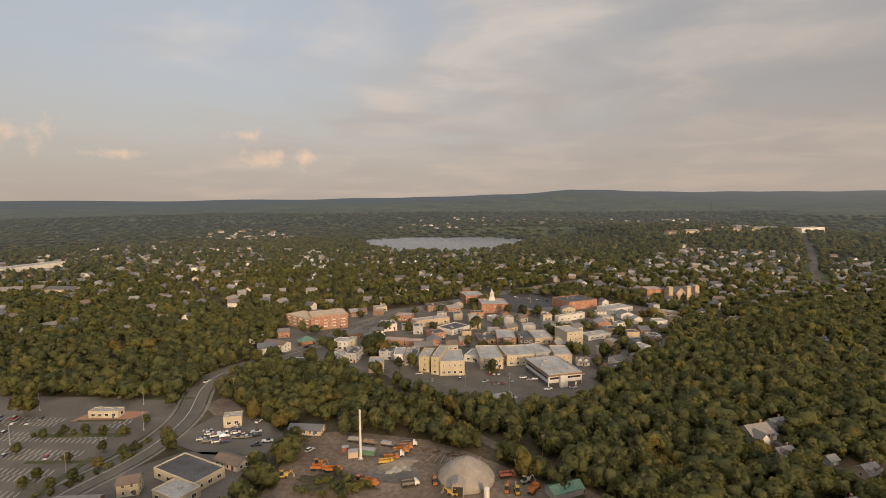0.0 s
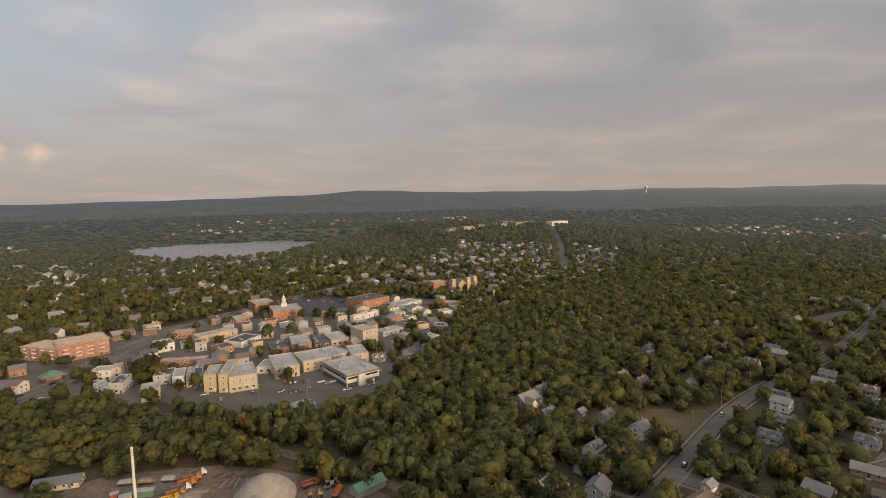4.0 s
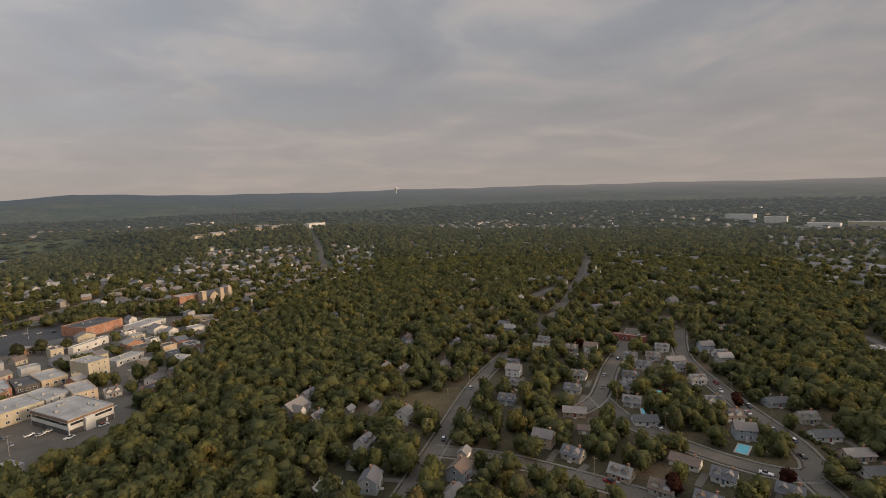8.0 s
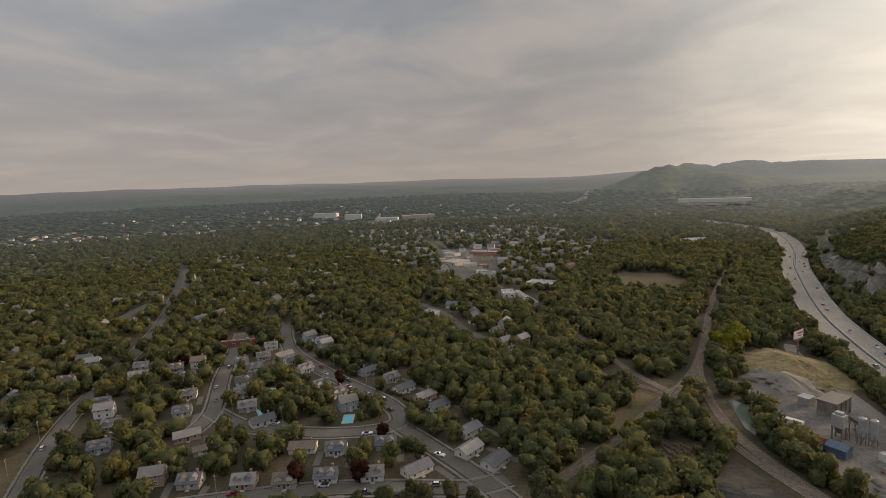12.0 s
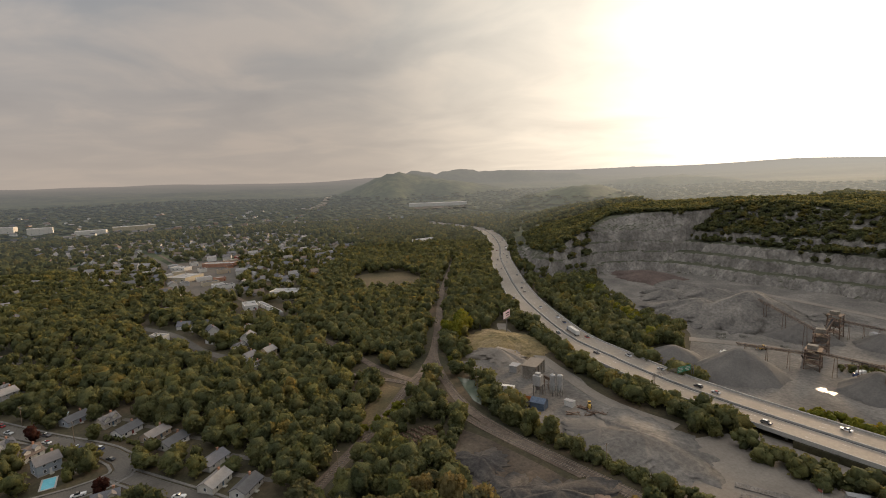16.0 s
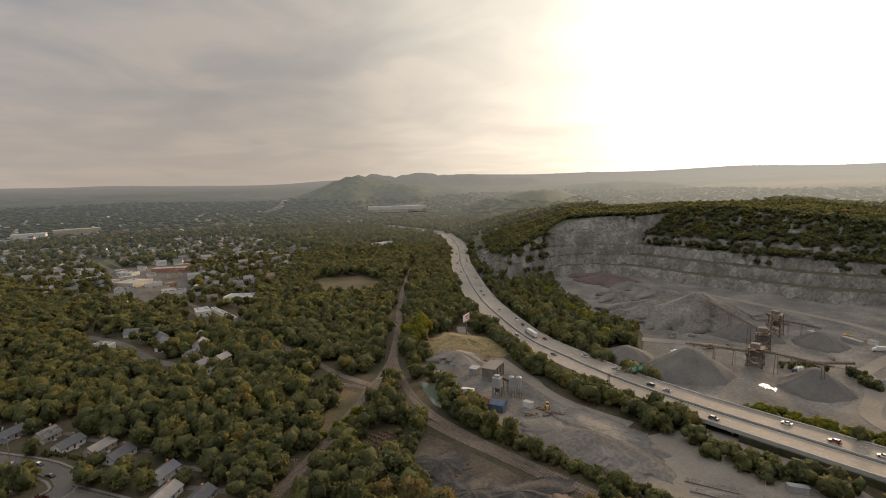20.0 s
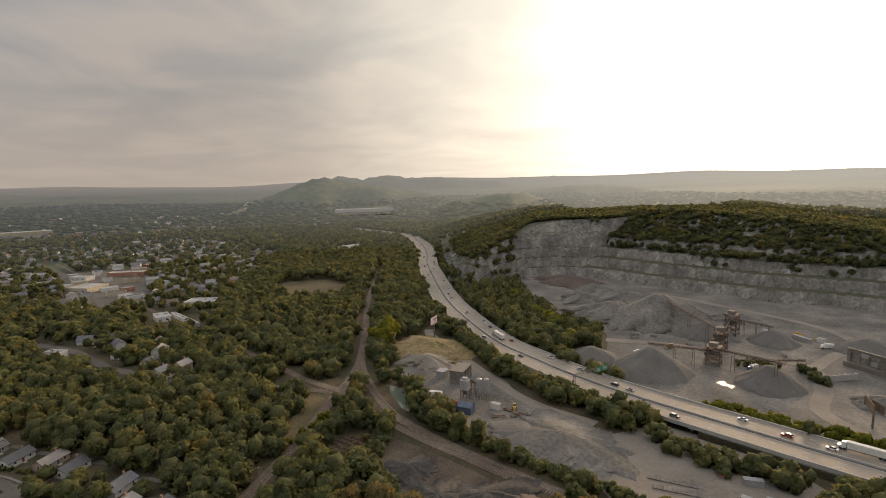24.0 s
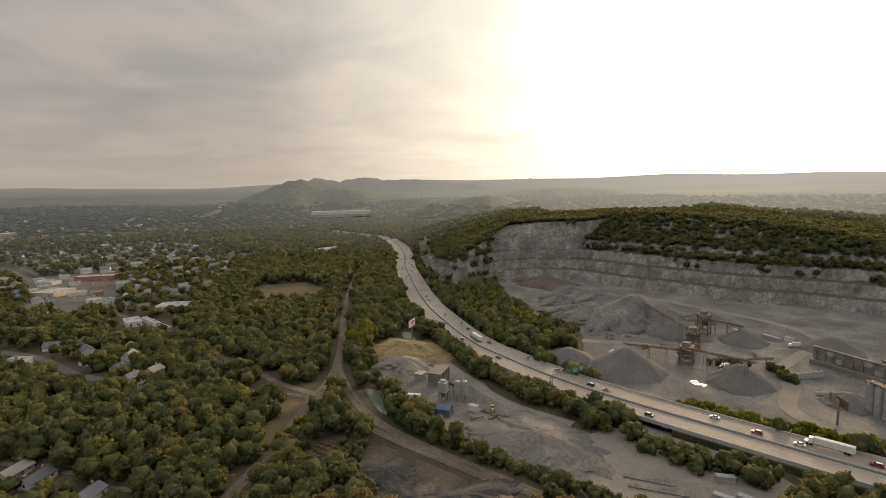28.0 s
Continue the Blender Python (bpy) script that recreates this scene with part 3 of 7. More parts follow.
road("road", [(505, 46), (465, 21), (410, 2), (382, -14)], 7, "asphalt", "short grey residential street in the woods", clear=3, fringe=1.05)
road("track_bed", [(268, -114), (305, -100), (352, -91), (401, -80), (475, -64), (538, -48), (645, -24), (779, 2), (1052, 57)], 5, "dirt", "brown ballast bed of a branch line", z=0.08, clear=1, fringe=1.05)
road("road", [(460, 292), (470, 330), (540, 345), (595, 335), (785, 437)], 12, "asphalt", "grey street towards a clearing in the woods", z=0.1)
area("dry_lawn", [(178, 232), (226, 214), (206, 190), (188, 196)], "field", "dry brown grass plot beside the street", "grass plot", 0.06)
LAKE = [(-340, 1450), (-240, 1550), (10, 1575), (175, 1490), (90, 1280), (40, 1190), (-60, 1140), (-180, 1160), (-250, 1230)]
area("lake", LAKE, "water", "calm grey lake among wooded hills", "lake", 0.3)
area("car_park", [(-420, 290), (-295, 290), (-181, 288), (-170, 240), (-180, 185), (-195, 100), (-420, 100)], "asphalt", "grey asphalt shopping car park with marked bays", "car park")
area("yard", [(-82, 251), (-24, 246), (8, 226), (42, 196), (30, 150), (-60, 150), (-88, 194)], "dirt", "dusty works yard of packed dirt", "yard")
area("car_park", [(-70, 352), (-25, 345), (74, 342), (85, 318), (37, 292), (-22, 296)], "asphalt", "grey asphalt car park behind the shops", "car park")
area("car_park", [(25, 635), (100, 620), (84, 536), (27, 548)], "asphalt_dark", "dark fresh asphalt car park", "car park")
area("town_ground", [(-175, 500), (-150, 345), (-60, 340), (90, 345), (150, 420), (210, 520), (150, 600), (30, 545), (-60, 560)], "asphalt", "paved ground between the town buildings", "paved ground", 0.03)
area("car_park", [(-150, 236), (-130, 226), (-100, 228), (-98, 248), (-122, 268), (-146, 268)], "asphalt", "small asphalt lot with parked cars beside the road", "car park", 0.07)
area("works_lot", [(-164, 184), (-152, 214), (-140, 228), (-105, 226), (-97, 208), (-98, 178), (-130, 172)], "asphalt", "worn asphalt round the workshops", "yard", 0.07)
area("sign_lot", [(-160, 282), (-154, 296), (-132, 276), (-134, 269), (-146, 269)], "dirt", "bare brown plot beside the road bend", "yard", 0.06)
area("shop_lot", [(905, 40), (895, -62), (790, -58), (628, -38), (640, 6), (720, 34)], "asphalt", "worn asphalt lots between low shops", "car park", 0.05)
area("dry_verge", [(284, -92), (270, -100), (258, -92), (242, -92), (226, -74), (218, -60), (236, -62), (262, -80)], "field", "brown dry grass verge beside the railway", "grass plot", 0.06)
area("field", [(604, -164), (640, -200), (622, -240), (552, -248), (524, -205), (550, -170)], "field", "dry yellow brown field among woods", "field")
area("dirt_lot", [(196, -92), (208, -108), (178, -118), (140, -126), (118, -116), (126, -98), (160, -86)], "lot_dirt", "brown dirt lot with dark spoil heaps", "yard")
area("plant_yard", [(290, -151), (273, -186), (262, -199), (228, -197), (201, -187), (174, -190), (140, -186), (127, -156), (150, -148), (188, -145), (208, -140), (226, -147), (253, -151)], "gravel", "pale grey gravel yard of the concrete plant", "yard")
area("sand_yard", [(150, -172), (137, -222), (70, -222), (60, -150), (111, -150)], "sand", "pale sandy yard beside the bridge", "yard", 0.09)
area("quarry_floor", [(520, -470), (440, -400), (340, -345), (262, -328), (225, -285), (205, -258), (160, -256), (100, -268), (40, -285), (-60, -310), (-250, -420), (-260, -570), (40, -600), (230, -560), (430, -550), (530, -510)], "gravel", "grey crushed stone floor of the quarry", "quarry")
HIGHWAY = [(-220, -310), (-60, -272), (48, -251), (103, -241), (158, -232), (200, -229), (240, -231), (289, -237), (382, -269), (450, -300), (518, -335), (620, -390), (733, -459), (880, -533), (1000, -570), (1250, -560)]
hw = smooth_line(HIGHWAY, 10)
ROADS.append((HIGHWAY, 15.5, 1.03))

# ---------------------------------------------------------------- woods
rng = np.random.default_rng(7)


def inside(x, y, outline):
    res = np.zeros(len(x), bool)
    n = len(outline)
    for i in range(n):
        (ax, ay), (bx, by) = outline[i][:2], outline[(i + 1) % n][:2]
        cross = ((ay > y) != (by > y)) & (x < (bx - ax) * (y - ay) / ((by - ay) or 1e-9) + ax)
        res ^= cross
    return res


SUBURB = [  # quarters with houses: outline and the share of ground under trees
    ([(-900, 560), (-900, 1250), (-250, 1140), (60, 1100), (250, 900), (160, 640), (-60, 600), (-200, 500), (-400, 560)], 0.8),
    ([(200, 250), (520, 330), (560, 150), (330, 40), (200, -20), (150, 0), (140, 160)], 0.86),
    ([(-185, 505), (-160, 345), (-60, 340), (90, 345), (150, 420), (215, 525), (150, 605), (30, 560), (-60, 575)], 0.2),
    ([(160, 640), (250, 900), (420, 1100), (700, 900), (480, 620), (220, 520)], 0.8),
    ([(480, -60), (900, -260), (1300, -220), (1300, 300), (700, 100)], 0.8)]


def scatter(r0, r1, gap, az0=52, az1=-176):
    """Tree places on a loosened grid in a ring sector."""
    k = int(r1 / gap) + 1
    g = np.arange(-k, k + 1) * gap
    x, y = np.meshgrid(g, g)
    x, y = x.ravel(), y.ravel()
    x = x + rng.uniform(-0.36, 0.36, x.size) * gap + np.where(np.round(y / gap) % 2 == 0, 0.25, -0.25) * gap
    y = y + rng.uniform(-0.36, 0.36, y.size) * gap
    r = np.hypot(x, y)
    az = np.degrees(np.arctan2(-x, y))
    az = np.where(az > 100, az - 360, az)
    keep = (r >= r0) & (r < r1) & (az < az0) & (az > az1)
    x, y = x[keep], y[keep]
    keep = np.ones(x.size, bool)
    roll = rng.uniform(0, 1, x.size)
    for o in OPEN:
        keep &= ~inside(x, y, o) & ~inside(x * 1.03, y * 1.03, o)
    for pts, half, fringe in ROADS:      # roads and lines keep a free fringe
        keep &= (line_distance(x, y, pts)[0] > half + 1.0) & (line_distance(x * fringe, y * fringe, pts)[0] > half - 2.0)
    for o, share in SUBURB:
        keep &= ~inside(x, y, o) | (roll < share)
    for bx, by, br in KEEP_CLEAR:
        keep &= np.hypot(x - bx, y - by) > br
    d, s = line_distance(x, y, FACE)
    d = d * s
    h0 = quarry_hill(x, y)
    slope_ = np.hypot(quarry_hill(x + 3, y) - h0, quarry_hill(x, y + 3) - h0) / 3
    keep &= ((h0 > 30) & (slope_ < 0.9)) | (d < -2) | (d > 52) | ((roll < 0.3) & (d > 5) & (np.sin(x * 0.07) + np.sin(y * 0.11 + x * 0.03) > 0.2)) | ((roll < 0.93) & (d > 34)) | ((roll < 0.85) & (d > 16) & (x > 430))
    return x[keep], y[keep]


PHI = (1 + 5 ** 0.5) / 2
ICO = np.array([(-1, PHI, 0), (1, PHI, 0), (-1, -PHI, 0), (1, -PHI, 0), (0, -1, PHI), (0, 1, PHI), (0, -1, -PHI), (0, 1, -PHI), (PHI, 0, -1), (PHI, 0, 1), (-PHI, 0, -1), (-PHI, 0, 1)]) / math.hypot(1, PHI)
ICO_F = np.array([(0, 11, 5), (0, 5, 1), (0, 1, 7), (0, 7, 10), (0, 10, 11), (1, 5, 9), (5, 11, 4), (11, 10, 2), (10, 7, 6), (7, 1, 8),
                  (3, 9, 4), (3, 4, 2), (3, 2, 6), (3, 6, 8), (3, 8, 9), (4, 9, 5), (2, 4, 11), (6, 2, 10), (8, 6, 7), (9, 8, 1)])


def crown(cards, card, lobes=7, seed=0, squash=0.85):
    """One tree crown of unit radius: a lobed body (twelve corners a lobe) under loose leaf clumps (corners in fours)."""
    g = np.random.default_rng(seed)
    c = g.normal(size=(lobes, 3))
    c /= np.linalg.norm(c, axis=1)[:, None]
    c *= g.uniform(0.32, 0.66, (lobes, 1))
    c[0] = (0, 0, 0.12)
    rad = g.uniform(0.3, 0.56, lobes)
    rad[0] = 0.62
    body = []
    for k in range(lobes):
        q = ICO * (1 + 0.27 * g.normal(size=(12, 1))) * rad[k] * 0.97 + c[k]
        body.append(q)
    body = np.concatenate(body)
    k = g.integers(0, lobes, cards)
    d = g.normal(size=(cards, 3))
    d[:, 2] = d[:, 2] * 0.9 + 0.3
    d /= np.linalg.norm(d, axis=1)[:, None]
    p = c[k] + d * rad[k][:, None] * g.uniform(0.86, 1.22, (cards, 1))
    n = d + 0.75 * g.normal(size=(cards, 3))
    n /= np.linalg.norm(n, axis=1)[:, None]
    a = np.cross(n, g.normal(size=(cards, 3)))
    a /= np.linalg.norm(a, axis=1)[:, None]
    b = np.cross(n, a)
    s = card * g.uniform(0.6, 1.35, (cards, 1))
    bend = n * s * 0.35
    q = np.stack([p - a * s - bend, p - b * s * 0.8 + bend * 0.5, p + a * s - bend, p + b * s * 0.8 + bend * 0.5], 1).reshape(-1, 3)
    q[:, 2] *= squash
    body[:, 2] *= squash
    return body, q


def leaves(name, lob, quad, mat):
    """A mesh of lobes, twelve corners each, and of loose four-cornered leaf clumps."""
    v = np.concatenate([lob, quad])
    nl, nq = len(lob) // 12, len(quad) // 4
    tri = (np.arange(nl)[:, None, None] * 12 + ICO_F[None]).reshape(-1)
    nt = len(tri) // 3
    me = bpy.data.meshes.new(name)
    me.vertices.add(len(v))
    me.vertices.foreach_set("co", np.ascontiguousarray(v, float).ravel())
    me.loops.add(nt * 3 + nq * 4)
    me.loops.foreach_set("vertex_index", np.concatenate([tri, len(lob) + np.arange(nq * 4)]))
    me.polygons.add(nt + nq)
    me.polygons.foreach_set("loop_start", np.concatenate([np.arange(nt) * 3, nt * 3 + np.arange(nq) * 4]))
    me.polygons.foreach_set("use_smooth", np.ones(nt + nq, bool))
    me.update(calc_edges=True)
    me.materials.append(mat)
    return me


def wood(name, x, y, size, cards, card, label, mat="leaf", flat=1.0, lobes=6):
    """A stretch of wood: crowns of loose leaf clumps, none two alike in size and turn."""
    protos = [crown(cards, card, lobes, 50 + i) for i in range(10)]
    z = height(x, y)
    tris, quads_ = [], []
    which = rng.integers(0, 10, x.size)
    garden = np.zeros(x.size, bool)
    for o, _ in SUBURB:
        garden |= inside(x, y, o)
    s = size * np.clip(np.exp(rng.normal(-0.03, 0.2, x.size)), 0.55, 1.5) * np.where(garden, 0.86, 1.0)
    swell = np.sin(x * 0.021 + 1.0) * np.cos(y * 0.026) + 0.6 * np.sin(x * 0.047 - y * 0.038)
    top = (size * (1.55 + 0.16 * swell) + 0.45 * s + rng.normal(0, 0.16 * size, x.size)) * flat * np.where(garden, rng.uniform(0.7, 1.1, x.size), 1.0) * np.where(quarry_hill(x, y) > 5, 0.72, 1.0)
    top = np.maximum(top, 0.5 * size * flat)
    turn = rng.uniform(0, 2 * math.pi, x.size)
    for i in range(10):
        m = which == i
        if not m.any():
            continue
        c, sn = np.cos(turn[m])[:, None], np.sin(turn[m])[:, None]
        for p, out in zip(protos[i], (tris, quads_)):
            px = (p[None, :, 0] * c - p[None, :, 1] * sn) * s[m][:, None] + x[m][:, None]
            py = (p[None, :, 0] * sn + p[None, :, 1] * c) * s[m][:, None] + y[m][:, None]
            pz = (p[None, :, 2] * 0.6 + 0.44) * top[m][:, None] + z[m][:, None]
            out.append(np.stack([px, py, pz], -1).reshape(-1, 3))
    me = leaves(name, np.concatenate(tris), np.concatenate(quads_), M[mat])
    return tagged(new(name, me), label, "wood", kind="stuff")


KEEP_CLEAR = []

# ---------------------------------------------------------------- surfaces of buildings and vehicles
M["brick"] = material("red_brick", [(0.26, 0.13, 0.085), (0.34, 0.18, 0.12), (0.4, 0.23, 0.15)], scale=0.25, fine=3.0, grain=0.2)
M["white"] = material("white_siding", [(0.5, 0.475, 0.43), (0.64, 0.61, 0.56)], scale=0.25, fine=2.0, grain=0.08, bump=0.1)
M["cream"] = material("cream_render", [(0.38, 0.33, 0.24), (0.48, 0.42, 0.32)], scale=0.2, fine=2.0, grain=0.1, bump=0.1)
M["yellow"] = material("yellow_brick", [(0.36, 0.3, 0.18), (0.45, 0.385, 0.25)], scale=0.2, fine=2.0, grain=0.12)
M["tan"] = material("tan_render", [(0.38, 0.3, 0.21), (0.47, 0.38, 0.28)], scale=0.2, fine=2.0, grain=0.12)
M["grey"] = material("grey_siding", [(0.3, 0.3, 0.3), (0.4, 0.4, 0.39)], scale=0.2, fine=2.0, grain=0.1)
M["brown"] = material("brown_siding", [(0.17, 0.11, 0.08), (0.25, 0.16, 0.11)], scale=0.2, fine=2.0, grain=0.15)
M["dark"] = material("dark_siding", [(0.07, 0.065, 0.065), (0.12, 0.11, 0.1)], scale=0.2, fine=2.0, grain=0.15)
M["red"] = material("red_siding", [(0.22, 0.075, 0.055), (0.29, 0.105, 0.08)], scale=0.2, fine=2.0, grain=0.15)
M["modern"] = material("white_panels", [(0.52, 0.5, 0.46), (0.62, 0.6, 0.56)], scale=0.2, fine=2.0, grain=0.06)
M["membrane"] = material("flat_roof_membrane", [(0.22, 0.215, 0.21), (0.3, 0.295, 0.285), (0.38, 0.37, 0.355)], scale=0.09, fine=0.8, grain=0.15)
M["bitumen"] = material("dark_flat_roof", [(0.05, 0.05, 0.055), (0.1, 0.1, 0.105)], scale=0.1, fine=1.0, grain=0.2)
M["shingle"] = material("roof_shingles", [(0.15, 0.135, 0.125), (0.08, 0.078, 0.08), (0.2, 0.18, 0.165), (0.14, 0.1, 0.075), (0.11, 0.11, 0.12), (0.23, 0.215, 0.2)], scale=0.3, fine=4.0, by="object", grain=0.2, rough=0.6, spec=0.5, bump=0.15)
M["siding"] = material("house_siding", [(0.56, 0.54, 0.5), (0.43, 0.38, 0.31), (0.64, 0.62, 0.58), (0.34, 0.33, 0.31), (0.56, 0.53, 0.46), (0.4, 0.31, 0.23), (0.62, 0.6, 0.56), (0.32, 0.35, 0.38)], scale=0.4, fine=5.0, by="object", grain=0.07, bump=0.1)
M["siding_far"] = material("siding_of_far_houses", [(0.52, 0.5, 0.46), (0.4, 0.35, 0.28), (0.68, 0.66, 0.62), (0.3, 0.28, 0.25), (0.48, 0.43, 0.36), (0.36, 0.26, 0.2), (0.72, 0.7, 0.66), (0.3, 0.34, 0.37)], scale=0.4, fine=5.0, by="island", grain=0.07, bump=0.0)
M["shingle_far"] = material("shingles_of_far_houses", [(0.15, 0.135, 0.125), (0.08, 0.078, 0.08), (0.2, 0.18, 0.165), (0.14, 0.1, 0.075), (0.11, 0.11, 0.12), (0.26, 0.245, 0.23)], scale=0.3, fine=4.0, by="island", grain=0.2, rough=0.6, spec=0.5, bump=0.1)
M["trim"] = material("white_trim", [(0.72, 0.71, 0.68), (0.8, 0.79, 0.76)], scale=0.5, fine=3.0, grain=0.05, bump=0.0)
M["glass"] = still("window_glass", (0.025, 0.03, 0.035), 0.08)
M["door"] = material("painted_doors", [(0.2, 0.05, 0.04), (0.12, 0.1, 0.08), (0.6, 0.58, 0.55), (0.08, 0.12, 0.16)], by="object", grain=0.08, bump=0.0)
M["green_roof"] = material("green_metal_roof", [(0.07, 0.15, 0.1), (0.11, 0.2, 0.14)], scale=0.2, fine=2, rough=0.5)
M["steel"] = material("weathered_steel", [(0.13, 0.115, 0.1), (0.22, 0.2, 0.18)], scale=0.3, fine=2.0, rough=0.75, metal=0.1, grain=0.2, spec=0.15)
M["rust"] = material("rusty_steel", [(0.1, 0.062, 0.045), (0.16, 0.105, 0.075), (0.22, 0.17, 0.135)], scale=0.3, fine=2.0, rough=0.8, metal=0.2)
M["galv"] = material("pale_painted_steel", [(0.25, 0.24, 0.225), (0.35, 0.34, 0.32)], scale=0.3, fine=2.0, rough=0.45, grain=0.1)
M["orange"] = material("orange_plant_paint", [(0.34, 0.12, 0.035), (0.42, 0.18, 0.06)], scale=0.5, fine=3.0, rough=0.5, grain=0.15)
M["yellow_paint"] = material("yellow_plant_paint", [(0.45, 0.27, 0.05), (0.5, 0.33, 0.08)], scale=0.5, fine=3.0, rough=0.5, grain=0.15)
M["rubber"] = material("tyre_rubber", [(0.02, 0.02, 0.02), (0.035, 0.035, 0.035)], fine=6.0, bump=0.1)
M["car"] = material("car_paint", [(0.7, 0.7, 0.7), (0.03, 0.03, 0.035), (0.35, 0.36, 0.38), (0.3, 0.03, 0.03), (0.05, 0.07, 0.14), (0.55, 0.55, 0.54), (0.1, 0.1, 0.11), (0.75, 0.75, 0.73), (0.22, 0.2, 0.17)], by="object", rough=0.25, grain=0.03, bump=0.0, spec=0.6)
M["blue"] = material("blue_cladding", [(0.07, 0.095, 0.135), (0.1, 0.13, 0.175)], scale=0.4, fine=2.0, rough=0.5)
M["pool"] = material("pool_water", [(0.12, 0.42, 0.5), (0.18, 0.5, 0.58)], scale=0.6, fine=3.0, rough=0.08, bump=0.1, grain=0.1)
M["wood"] = material("weathered_wood", [(0.18, 0.13, 0.09), (0.28, 0.21, 0.15)], scale=0.6, fine=5.0)
M["old_concrete"] = material("stained_old_concrete", [(0.13, 0.112, 0.09), (0.2, 0.175, 0.145), (0.27, 0.24, 0.2)], scale=0.15, fine=1.2, grain=0.25)
M["dry_slope"] = material("dry_yellow_grass_and_clay", [(0.09, 0.078, 0.035), (0.17, 0.125, 0.055), (0.25, 0.185, 0.1)], scale=0.06, fine=0.5, grain=0.4)
M["darksoil"] = material("dark_spoil", [(0.035, 0.032, 0.03), (0.07, 0.062, 0.055)], scale=0.1, fine=0.8, bump=0.8)
M["redsoil"] = material("reddish_spoil", [(0.07, 0.05, 0.042), (0.12, 0.085, 0.07)], scale=0.06, fine=0.6, bump=0.6)
M["fine_gravel"] = material("graded_gravel", [(0.1, 0.091, 0.081), (0.145, 0.131, 0.116)], scale=0.05, fine=0.9, grain=0.15)
M["pink"] = material("poster_pink", [(0.62, 0.42, 0.46), (0.7, 0.52, 0.55)], scale=0.3, fine=2.0, grain=0.05)
M["sign_green"] = still("sign_green", (0.03, 0.2, 0.11), 0.4)

WIN_FRAME = Build().box(0, -0.03, 0, 1.2, 0.1, 1.5).mesh("window_frame")
WIN_FRAME.materials.append(M["trim"])
WIN_PANE = Build().box(0, -0.07, 0.12, 0.98, 0.06, 0.59).box(0, -0.07, 0.77, 0.98, 0.06, 0.61).mesh("pane")
WIN_PANE.materials.append(M["glass"])
WIDE_FRAME = Build().box(0, -0.03, 0, 2.2, 0.1, 1.7).mesh("window_frame")
WIDE_FRAME.materials.append(M["trim"])
WIDE_PANE = Build().box(-0.5, -0.07, 0.12, 0.9, 0.06, 1.46).box(0.5, -0.07, 0.12, 0.9, 0.06, 1.46).mesh("pane")
WIDE_PANE.materials.append(M["glass"])


def whole(frame_build, pane_build):
    """A window too far off to pick apart: frame and panes in one mesh."""
    b = Build().add(frame_build.v, frame_build.f)
    n = len(b.f)
    me = b.add(pane_build.v, pane_build.f).mesh("window")
    me.materials.append(M["trim"])
    me.materials.append(M["glass"])
    me.polygons.foreach_set("material_index", [0] * n + [1] * (len(b.f) - n))
    return me


WIN_WHOLE = whole(Build().box(0, -0.03, 0, 1.2, 0.1, 1.5), Build().box(0, -0.07, 0.12, 0.98, 0.06, 0.59).box(0, -0.07, 0.77, 0.98, 0.06, 0.61))
WIDE_WHOLE = whole(Build().box(0, -0.03, 0, 2.2, 0.1, 1.7), Build().box(-0.5, -0.07, 0.12, 0.9, 0.06, 1.46).box(0.5, -0.07, 0.12, 0.9, 0.06, 1.46))


def window(parent, x, y, z, turn, wide=False):
    """A sash window on a wall; turn 0 faces -y."""
    far_off = parent.location.length > 330 and parent.name.split(".")[0] in ("shop", "town_house", "town_building")
    f = new("window", (WIDE_WHOLE if wide else WIN_WHOLE) if far_off else WIDE_FRAME if wide else WIN_FRAME)
    f.parent = parent
    f.matrix_basis = pose(x, y, z, 0, 0, turn)
    if far_off:
        return f
    p = new("pane", WIDE_PANE if wide else WIN_PANE)
    p.parent = f
    return f


def window_row(parent, w, d, z, gap=3.4, sides=("front", "left", "right"), wide=False, most=9):
    for s in sides:
        run, off, turn = (w, d / 2, 0) if s in ("front", "back") else (d, w / 2, 90 if s == "right" else -90)
        n = max(1, min(most, int((run - 1.4) / gap)))
        for i in range(n):
            u = (i - (n - 1) / 2) * (run - 1.6) / max(n, 1)
            if s == "front":
                window(parent, u, -off, z, 0, wide)
            elif s == "back":
                window(parent, u, off, z, 180, wide)
            elif s == "right":
                window(parent, off, u, z, 90, wide)
            else:
                window(parent, -off, u, z, -90, wide)


